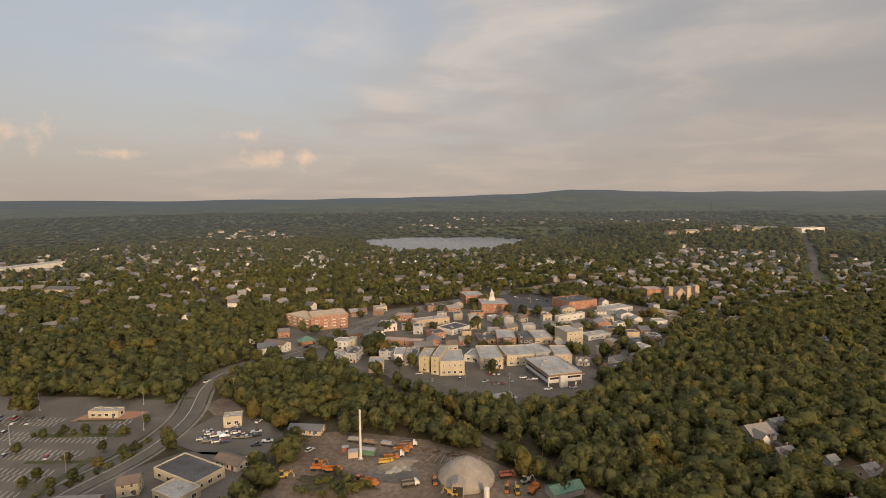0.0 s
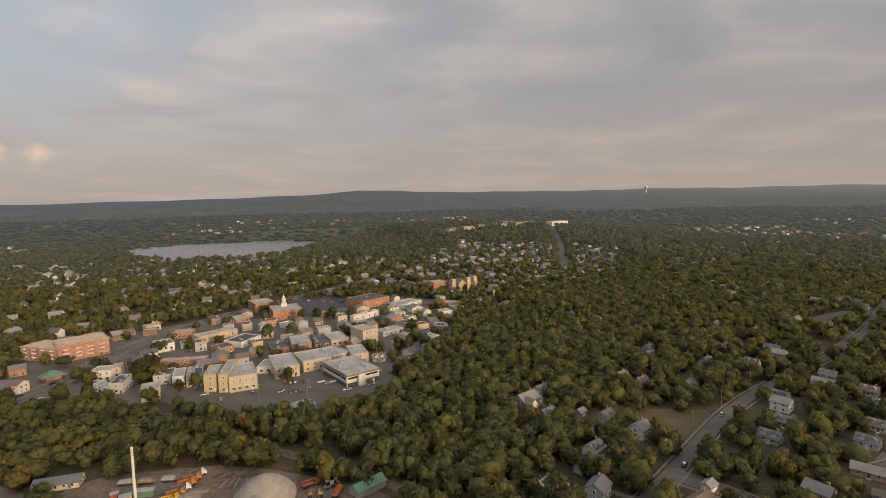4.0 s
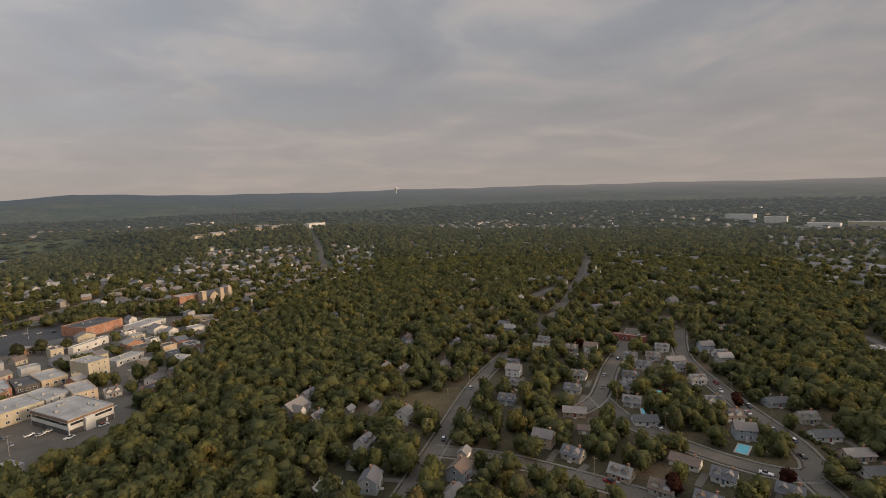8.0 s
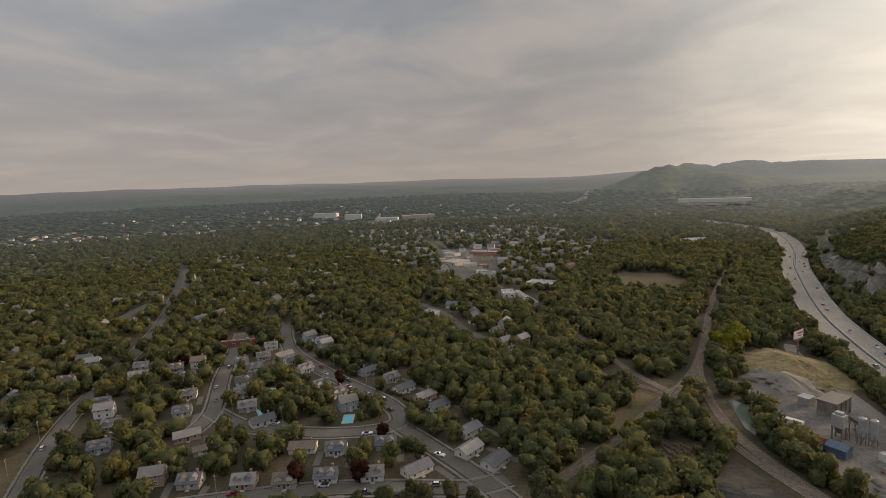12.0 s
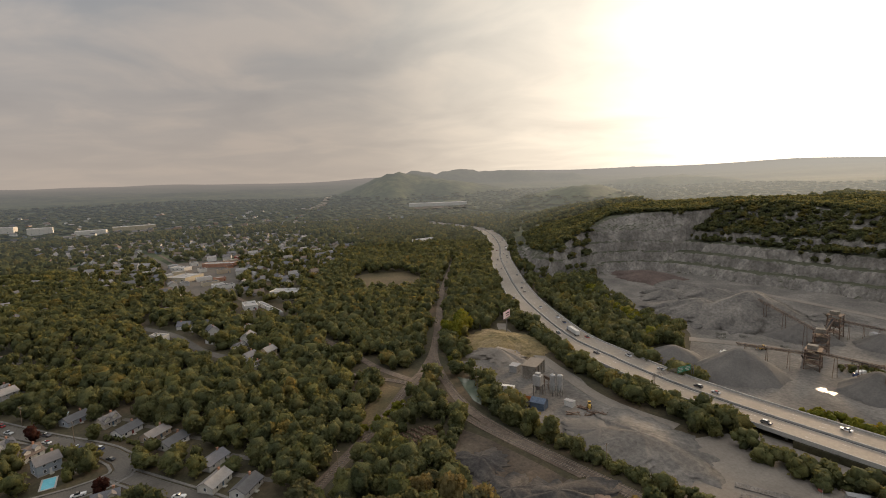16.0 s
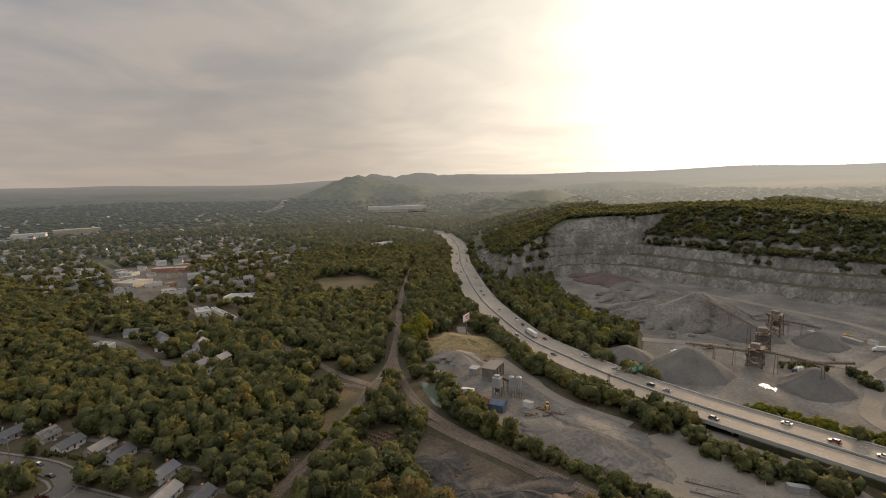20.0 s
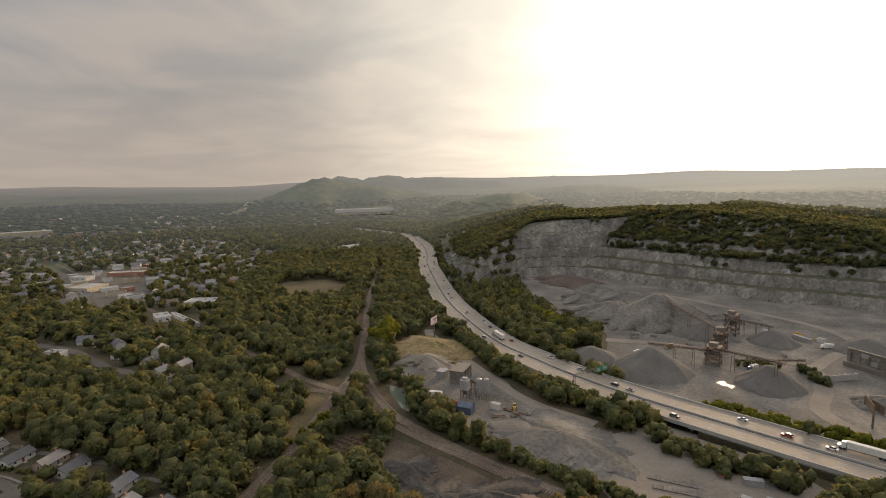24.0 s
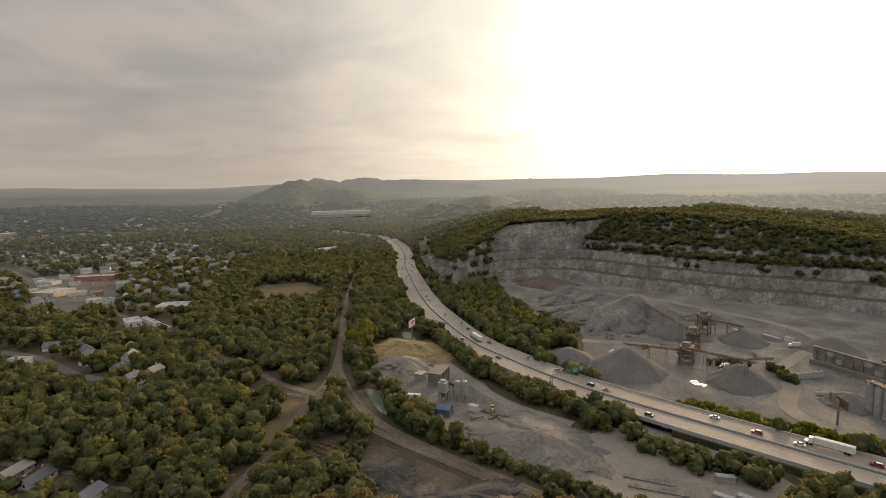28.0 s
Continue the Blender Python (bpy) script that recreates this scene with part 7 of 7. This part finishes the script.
# car park of the shopping centre: painted bays, islands, lamps, cars
bays = Build()
cg = np.random.default_rng(11)
for row in range(9):
    y0 = 116 + row * 17.5
    for k in range(40):
        x0 = -188 - k * 2.75
        if row > 7 and k > 3 and k < 14:
            continue
        bays.box(x0, y0 - 2.7, 0.06, 0.3, 5.0, 0.012, 12).box(x0, y0 + 2.7, 0.06, 0.3, 5.0, 0.012, 12)
lot = bpy.data.objects["car_park"]
part("bay_lines", bays, M["paint"], lot, "white painted bay lines")
for row in range(9):
    y0 = 116 + row * 17.5
    for k in range(40):
        for s in (-1, 1):
            if cg.uniform() < (0.05 if row < 6 else 0.14) and k < 30 and not (row > 6 and k < 15):
                park(str(cg.choice(["car", "suv", "pickup"], p=[0.5, 0.42, 0.08])), -197.4 - k * 2.75, y0 + s * 2.8, 102 + float(cg.choice([0, 180])), 0.07)
for i_, (x, y, w, d) in enumerate(((-200, 240, 44, 4), (-192, 214, 30, 2.5), (-186, 290, 30, 3), (-205, 258, 26, 2), (-180, 200, 3, 40))):
    structure("planted_island", Build().slab([(x - w / 2, y - d / 2), (x + w / 2, y - d / 2 + w * 0.08), (x + w / 2, y + d / 2 + w * 0.08), (x - w / 2, y + d / 2)], -0.2, 0.2 + 0.012 * i_), M["grass"], "grassy planted island with kerb", "island")


structure("terrace", Build().slab([(-221, 257), (-190, 262), (-186, 272), (-218, 271)], -0.2, 0.14), material("terracotta_paving", [(0.26, 0.13, 0.085), (0.34, 0.18, 0.12)], scale=0.3, fine=2.0), "terracotta paving around the diner", "paving")


def lamp_post(x, y, turn=0.0, tall=10.0):
    l = root("street_lamp", "slim grey lamp post with a double arm", "street lamp", "lamp posts", pose(x, y, 0, 0, 0, turn))
    part("pole", Build().tube(0, 0, 0, 0.14, tall, 10, 0.08), M["galv"], l)
    part("arm", Build().beam((-1.2, 0, tall), (1.2, 0, tall), 0.1), M["galv"], l)
    for s in (-1.3, 1.3):
        part("lamp_head", Build().box(s, 0, tall - 0.1, 0.7, 0.35, 0.16), M["steel"], l)
    part("footing", Build().tube(0, 0, 0, 0.35, 0.8, 10), M["concrete"], l)
    return l


for x, y in ((-196, 282), (-174, 249), (-181, 206), (-186, 305), (-230, 230), (-250, 270), (-215, 190), (20, 318), (50, 330), (-8, 320), (60, 590), (-125, 425)):
    lamp_post(x, y, 20)


def utility_pole(x, y, turn):
    l = root("utility_pole", "wooden utility pole with a crossarm", "utility pole", "utility poles", pose(x, y, 0, 0, 0, turn))
    part("pole", Build().tube(0, 0, -0.3, 0.16, 11.3, 8, 0.11), M["wood"], l)
    part("crossarm", Build().box(0, 0, 10.0, 2.4, 0.12, 0.14), M["wood"], l)
    ins = Build()
    for s in (-1.05, -0.4, 0.4, 1.05):
        ins.tube(s, 0, 10.14, 0.06, 0.2, 6)
    part("insulators", ins, M["white"], l)
    return l


for x, y, a in ((165, 178, 30), (200, 198, 30), (236, 214, 30), (276, 230, 25), (320, 246, 20), (184, 60, 90), (184, 25, 90), (185, 100, 85), (262, 128, 60), (300, 148, 20), (246, 95, 90), (290, 60, 45), (325, 88, 45),
                (-150, 300, 10), (-148, 340, 10), (5, 262, 35), (-10, 281, 35), (30, 233, 35), (200, -45, 60), (228, -86, 60), (180, -138, 100), (150, -143, 100), (210, -136, 95), (240, -134, 95)):
    utility_pole(x, y, a)

# cars in the streets and behind the shops
for x, y, a in ((8, 345, 90), (11, 345, 88), (14, 345, 92), (20, 343, 90), (5, 330, 40), (10, 326, 100), (13, 327, 98), (16, 327, 96), (22, 332, 95), (30, 338, 15), (34, 334, 15), (38, 336, 12), (66, 350, 30), (70, 346, 40),
                (-118, 262, 80), (-138, 240, 30), (-134, 238, 30), (-137, 246, 30), (-133, 244, 30), (-129, 238, 30), (-140, 250, 30), (-125, 238, 30), (-108, 236, 15), (-104, 240, 15), (-30, 330, 95), (-12, 334, 92), (-40, 342, 8), (60, 322, 20), (44, 318, 20), (-60, 452, 40), (-30, 430, 80), (8, 452, 8), (30, 462, 8), (120, 455, 30), (140, 470, 30), (-84, 440, 10), (-120, 452, 60), (84, 470, 20), (62, 480, 20), (-114, 250, 20), (-119, 247, 25), (-124, 248, 20), (-128, 244, 25), (-121, 243, 10), (-116, 244, 15), (-112, 246, 18), (-131, 248, 30), (-126, 253, 22), (-105, 222, 10), (-102, 216, 15),
                (-150, 382, 60), (-138, 400, 70), (-126, 372, 20), (-178, 320, 80), (188, 95, 92), (193, 60, 90), (188, 42, 88), (192, 15, 90), (186, 28, 92), (205, 20, 0), (208, 50, 5), (206, 75, 0), (240, 90, 88), (250, 100, 60), (236, 50, 92),
                (262, 42, 40), (283, 58, 45), (296, 72, 45), (305, 74, 45), (318, 92, 45), (276, 48, 42), (330, 98, 40), (215, 14, 60), (280, 146, 18), (300, 155, 18), (335, 163, 20), (170, 172, 35), (228, 206, 25), (300, 231, 20), (350, 247, 20),
                (-80, 232, 60), (70, 605, 12), (60, 612, 12), (80, 598, 12), (45, 620, 12), (50, 560, 12), (108, 480, 30), (114, 486, 30), (120, 490, 30), (126, 495, 30), (118, 478, 30), (124, 484, 30), (132, 490, 30)):
    park(("car", "suv", "car", "pickup", "suv")[int(abs(x * 3 + y * 7)) % 5], x, y, a, 0.15)


def pool(x, y, turn, w, d, round_=False):
    p = root("swimming_pool", "blue garden swimming pool" if not round_ else "round blue garden pool", "pool", "pools", pose(x, y, 0.05, 0, 0, turn))
    rim = Build()
    if round_:
        rim.tube(0, 0, 0, w / 2, 1.1, 24)
        part("rim", rim, M["trim"], p)
        part("water", Build().tube(0, 0, 1.103, w / 2 - 0.2, 0.02, 24), M["pool"], p, "turquoise water")
    else:
        part("rim", rim.box(0, 0, 0, w + 1.4, d + 1.4, 0.14), M["concrete"], p)
        part("water", Build().box(0, 0, 0.143, w, d, 0.02), M["pool"], p, "turquoise water")
    KEEP_CLEAR.append((x, y, 0.5 * math.hypot(w, d) + 2))


pool(253, 63, 5, 9, 4.5)
pool(264, 112, 30, 8, 5, False)
pool(292, 118, 0, 5.5, 5.5, True)
pool(330, 72, 45, 6, 6, True)
pool(316, 66, 45, 5, 5, True)
court = root("garden_enclosure", "fenced garden enclosure with a pale rim", "enclosure", "", pose(109, 180, 0, 0, 0, 30))
part("slab", Build().tube(0, 0, 0, 6.5, 0.25, 6), M["concrete"], court)
part("cover", Build().tube(0, 0, 0.253, 5.2, 0.05, 6), M["grass"], court)
for k in range(12):
    a = k * math.pi / 6
    part("post", Build().beam((6.3 * math.cos(a), 6.3 * math.sin(a), 0), (6.3 * math.cos(a), 6.3 * math.sin(a), 1.3), 0.12), M["trim"], court)
KEEP_CLEAR.append((109, 180, 9))

mast = root("lattice_mast", "thin red and white lattice mast on the wooded hill", "mast", "", pose(560, 1290, land1(560, 1290)))
lat = Build()
for k in range(3):
    a = k * 2.094
    part("leg", Build().beam((2.2 * math.cos(a), 2.2 * math.sin(a), 0), (0.5 * math.cos(a), 0.5 * math.sin(a), 72), 0.35), M["steel"], mast)
for i in range(18):
    for k in range(3):
        a, c = k * 2.094, (k + 1) * 2.094
        r0, r1 = 2.2 - i * 0.094, 2.2 - (i + 1) * 0.094
        lat.beam((r0 * math.cos(a), r0 * math.sin(a), i * 4), (r1 * math.cos(c), r1 * math.sin(c), i * 4 + 4), 0.2)
part("lattice", lat, M["steel"], mast)


# ---------------------------------------------------------------- far landmarks
mx_, my_ = polar(-115.4, 2050)
block(mx_, my_, 225, 55, 11, -115 + 180, "white", 1, name="shopping_mall", label="long white shopping mall far below a hill", z=land1(mx_, my_), windows=False, units=4)
mall_lot = Build().slab([polar(-112.5, 1880), polar(-118.5, 1880), polar(-118.5, 2010), polar(-112.5, 2010)], 0, land1(*polar(-115.4, 1950)) + 2.0)
structure("car_park", mall_lot, M["asphalt"], "pale car park in front of the shopping mall", "car park")
far_line = smooth_line([polar(-101.5, 2050), polar(-102.6, 2250), polar(-103.2, 2420), polar(-103.9, 2700)], 30)
structure("highway", strip(far_line, 16, -16, -3, 4.0, land1), M["highway"], "pale far highway climbing past a wooded hill", "highway")
wx, wy = polar(-40.3, 4300)
wtower = root("water_tower", "white water tower on the far skyline", "water tower", "", pose(wx, wy, land1(wx, wy)))
part("stem", Build().tube(0, 0, -2, 5, 34, 16, 4), M["white"], wtower)
bowl = Build()
for (r0, z0), (r1, z1) in zip(((4, 30), (13, 36), (15, 41), (12, 47)), ((13, 36), (15, 41), (12, 47), (2, 50))):
    bowl.tube(0, 0, z0, r0, z1 - z0, 20, r1, cap=False)
part("tank", bowl, M["white"], wtower)


# ---------------------------------------------------------------- single trees near the camera's way
def tree_kind(seed, leaf, label, squash=0.9, r=4.6, tall=11.0):
    t = root("tree", label, "tree", "broadleaf trees")
    g = random.Random(seed)
    tr = Build().tube(0, 0, -0.3, 0.34, tall * 0.5, 8, 0.2)
    for k in range(5):
        a = g.uniform(0, 6.28)
        z0 = tall * g.uniform(0.3, 0.48)
        tr.beam((0, 0, z0), (math.cos(a) * r * 0.5, math.sin(a) * r * 0.5, z0 + tall * 0.25), 0.16)
    part("trunk", tr, M["bark"], t, "brown trunk with limbs")
    sc, up_ = np.array([r, r, r * 1.1]), np.array([0, 0, tall * 0.62])
    body, clumps = crown(420, 0.135, 10, 200 + seed, squash)
    part("crown", leaves("crown", body * sc + up_, clumps * sc + up_, M[leaf]), None, t, "loose leafy crown")
    return t


TREES = [tree_kind(i, "leaf_tree", lab, sq, r, tl) for i, (lab, sq, r, tl) in enumerate((
    ("broad dark green tree with a rounded crown", 0.85, 5.2, 11.0), ("tall green tree with a lobed crown", 1.15, 4.6, 13.0), ("spreading green tree with a loose crown", 0.75, 5.6, 10.0),
    ("middling green tree with an uneven crown", 0.95, 4.2, 9.5), ("tall dense green tree with a full crown", 1.05, 5.0, 12.5)))]
RED = tree_kind(9, "leaf_red", "round copper-leaved garden tree with a dense crown", 0.9, 3.8, 8.0)
GOLD = tree_kind(10, "leaf_yellow", "large yellow-green tree in full light", 0.95, 6.5, 14.0)


planted = set()


def plant(kind, x, y, s, turn=0.0):
    m = pose(x, y, land1(x, y), 0, 0, turn) @ Matrix.Scale(s, 4)
    if kind.name not in planted:
        planted.add(kind.name)
        kind.matrix_basis = m
        return kind
    ob = copy_thing(kind, m)
    ob.scale = (s, s, s)
    return ob


x1, y1 = scatter(150, 430, 8.2)
r1 = np.hypot(x1, y1)
order = np.argsort(r1)
near_n = order[:215]
rest = order[215:]
tr_g = random.Random(3)
for i in near_n:
    k = 0.8 if inside(x1[i:i + 1], y1[i:i + 1], SUBURB[1][0])[0] else 1.0
    plant(TREES[tr_g.randrange(5)], float(x1[i]), float(y1[i]), k * tr_g.uniform(0.65, 1.3), tr_g.uniform(0, 360))
for x, y in ((232, 42), (196, 72), (196, 46), (300, 78), (285, 110), (340, 196)):
    plant(RED, x, y, tr_g.uniform(0.9, 1.25), tr_g.uniform(0, 360))
plant(GOLD, 338, -176, 1.1)
plant(GOLD, 330, -168, 1.1, 70)
plant(GOLD, 345, -181, 1.25, 150)
plant(GOLD, 341, -166, 0.95, 220)
for x, y in ((-211, 241), (-201, 243), (-191, 242), (-180, 242), (-218, 236), (-218, 221), (-179, 226), (-166, 222), (-187, 214), (-169, 210), (-173, 200), (-189, 200), (-189, 193), (-177, 193), (-163, 226), (-177, 256)):
    plant(TREES[3], x, y, 0.55, x * 7)
plant(TREES[2], -249, 259, 1.4)
for x, y, k in ((-78, 388, 1.5), (-84, 384, 1.3), (-72, 384, 1.2), (94, 384, 1.2), (100, 376, 1.0), (-118, 352, 1.1), (-104, 350, 1.0), (-46, 352, 0.9), (-56, 354, 0.8), (-120, 428, 0.9), (60, 520, 1.0), (30, 516, 1.0), (46, 520, 0.9), (76, 512, 1.1), (-62, 452, 0.8), (120, 440, 1.0), (-8, 412, 0.7), (-150, 362, 1.2), (-160, 358, 1.1)):
    plant(TREES[int(x + y) % 5], x, y, k, x * 11)
wood("wood", x1[rest], y1[rest], 5.9, 170, 0.15, "dense green broadleaf wood around the houses", lobes=6)
x2, y2 = scatter(430, 900, 9.8)
low = quarry_hill(x2, y2) < 5
x2, y2 = x2[low], y2[low]
xh, yh = scatter(430, 900, 6.4, -112, -176)
high = quarry_hill(xh, yh) >= 5
wood("hill_wood", xh[high], yh[high], 5.0, 36, 0.3, "green broadleaf wood on the quarried hill", lobes=1)
wood("wood", x2, y2, 6.6, 34, 0.26, "green broadleaf wood across the valley", lobes=2)
# from here outwards the crowns carry the painted, emitted haze
x3, y3 = scatter(900, 1500, 14.5)
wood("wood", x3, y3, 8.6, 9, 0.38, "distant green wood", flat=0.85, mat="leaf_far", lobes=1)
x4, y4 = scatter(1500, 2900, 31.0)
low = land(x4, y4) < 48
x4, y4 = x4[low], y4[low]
wood("backdrop_wood", x4, y4, 20.0, 3, 0.4, "far woodland on low hills with painted haze", mat="leaf_far", flat=0.16, lobes=1)

# shrubs along the rails, the highway bank and the quarry edge
sg = np.random.default_rng(4)


def hedge(pts, half, gap, size, mat, label):
    line = smooth_line(pts, gap)
    xs = np.array([p.x for p in line for _ in range(3)]) + sg.uniform(-half, half, 3 * len(line))
    ys = np.array([p.y for p in line for _ in range(3)]) + sg.uniform(-half, half, 3 * len(line))
    o = wood("shrubs", xs, ys, size, 60, 0.2, label, mat)
    return tagged(o, category="shrubs")


hedge([(-164, 236), (-163, 222), (-170, 200), (-182, 172)], 1.5, 5, 1.3, "leaf", "clipped green shrubs along the car park edge")
hedge([(-225, 238), (-200, 243), (-180, 246)], 1.0, 6, 1.2, "leaf", "clipped green shrubs on the planted island")
hedge([(-62, 208), (-58, 202), (-50, 199), (-70, 200)], 5, 4, 1.8, "leaf", "overgrown bushes on the yard mound")
hedge([(246, -143), (224, -136), (208, -131), (176, -138), (148, -145), (122, -152), (96, -158)], 3.2, 2.6, 2.5, "leaf", "dense green shrubs along the railway")
hedge([(296, -146), (272, -146), (250, -146), (232, -141)], 1.8, 4.5, 1.7, "leaf_yellow", "light green shrubs beside the pond")
hedge([(44, -287), (63, -279), (90, -268), (112, -262), (136, -258)], 4, 4, 3.0, "leaf_yellow", "yellow-green shrubs on the highway bank")
hedge([(410, -330), (360, -318), (300, -300), (250, -282)], 14, 6, 4.0, "leaf", "sunlit shrubs between highway and quarry")
hedge([(392, -352), (345, -328), (300, -310), (258, -290)], 10, 9, 5.4, "leaf_yellow", "yellow-green saplings at the quarry edge")
hedge([(128, -352), (122, -344), (116, -338)], 4, 4, 2.6, "leaf", "dark green shrubs beside the haul road")
hedge([(150, -338), (158, -334), (144, -344)], 3, 4, 2.0, "leaf", "dark green shrubs among the gravel heaps")
hedge([(84, -395), (72, -388), (62, -376), (56, -366)], 6, 5, 5.0, "leaf", "dark green trees behind the retaining wall")
hedge([(258, 30), (272, 33), (286, 46)], 1.2, 3, 1.3, "leaf", "clipped green hedge round the street corner")
hedge([(131, -203), (118, -204), (104, -206), (92, -213), (78, -216)], 5, 4.5, 4.0, "leaf", "belt of green trees below the highway")
hedge([(180, -80), (196, -90), (210, -100), (225, -110)], 5, 4, 2.6, "leaf", "overgrown green shrubs beside the dirt lot")
hedge([(330, -234), (290, -220), (255, -209), (220, -206), (185, -210), (150, -211)], 4.5, 4.5, 4.6, "leaf", "belt of green trees along the highway bank")
hedge([(122, -100), (140, -92), (165, -82), (190, -88)], 6, 5, 2.8, "leaf", "overgrown green shrubs round the dirt lot")
hedge([(246, -92), (236, -76), (228, -64)], 3, 5, 2.0, "leaf_yellow", "yellow-green scrub beside the railway")
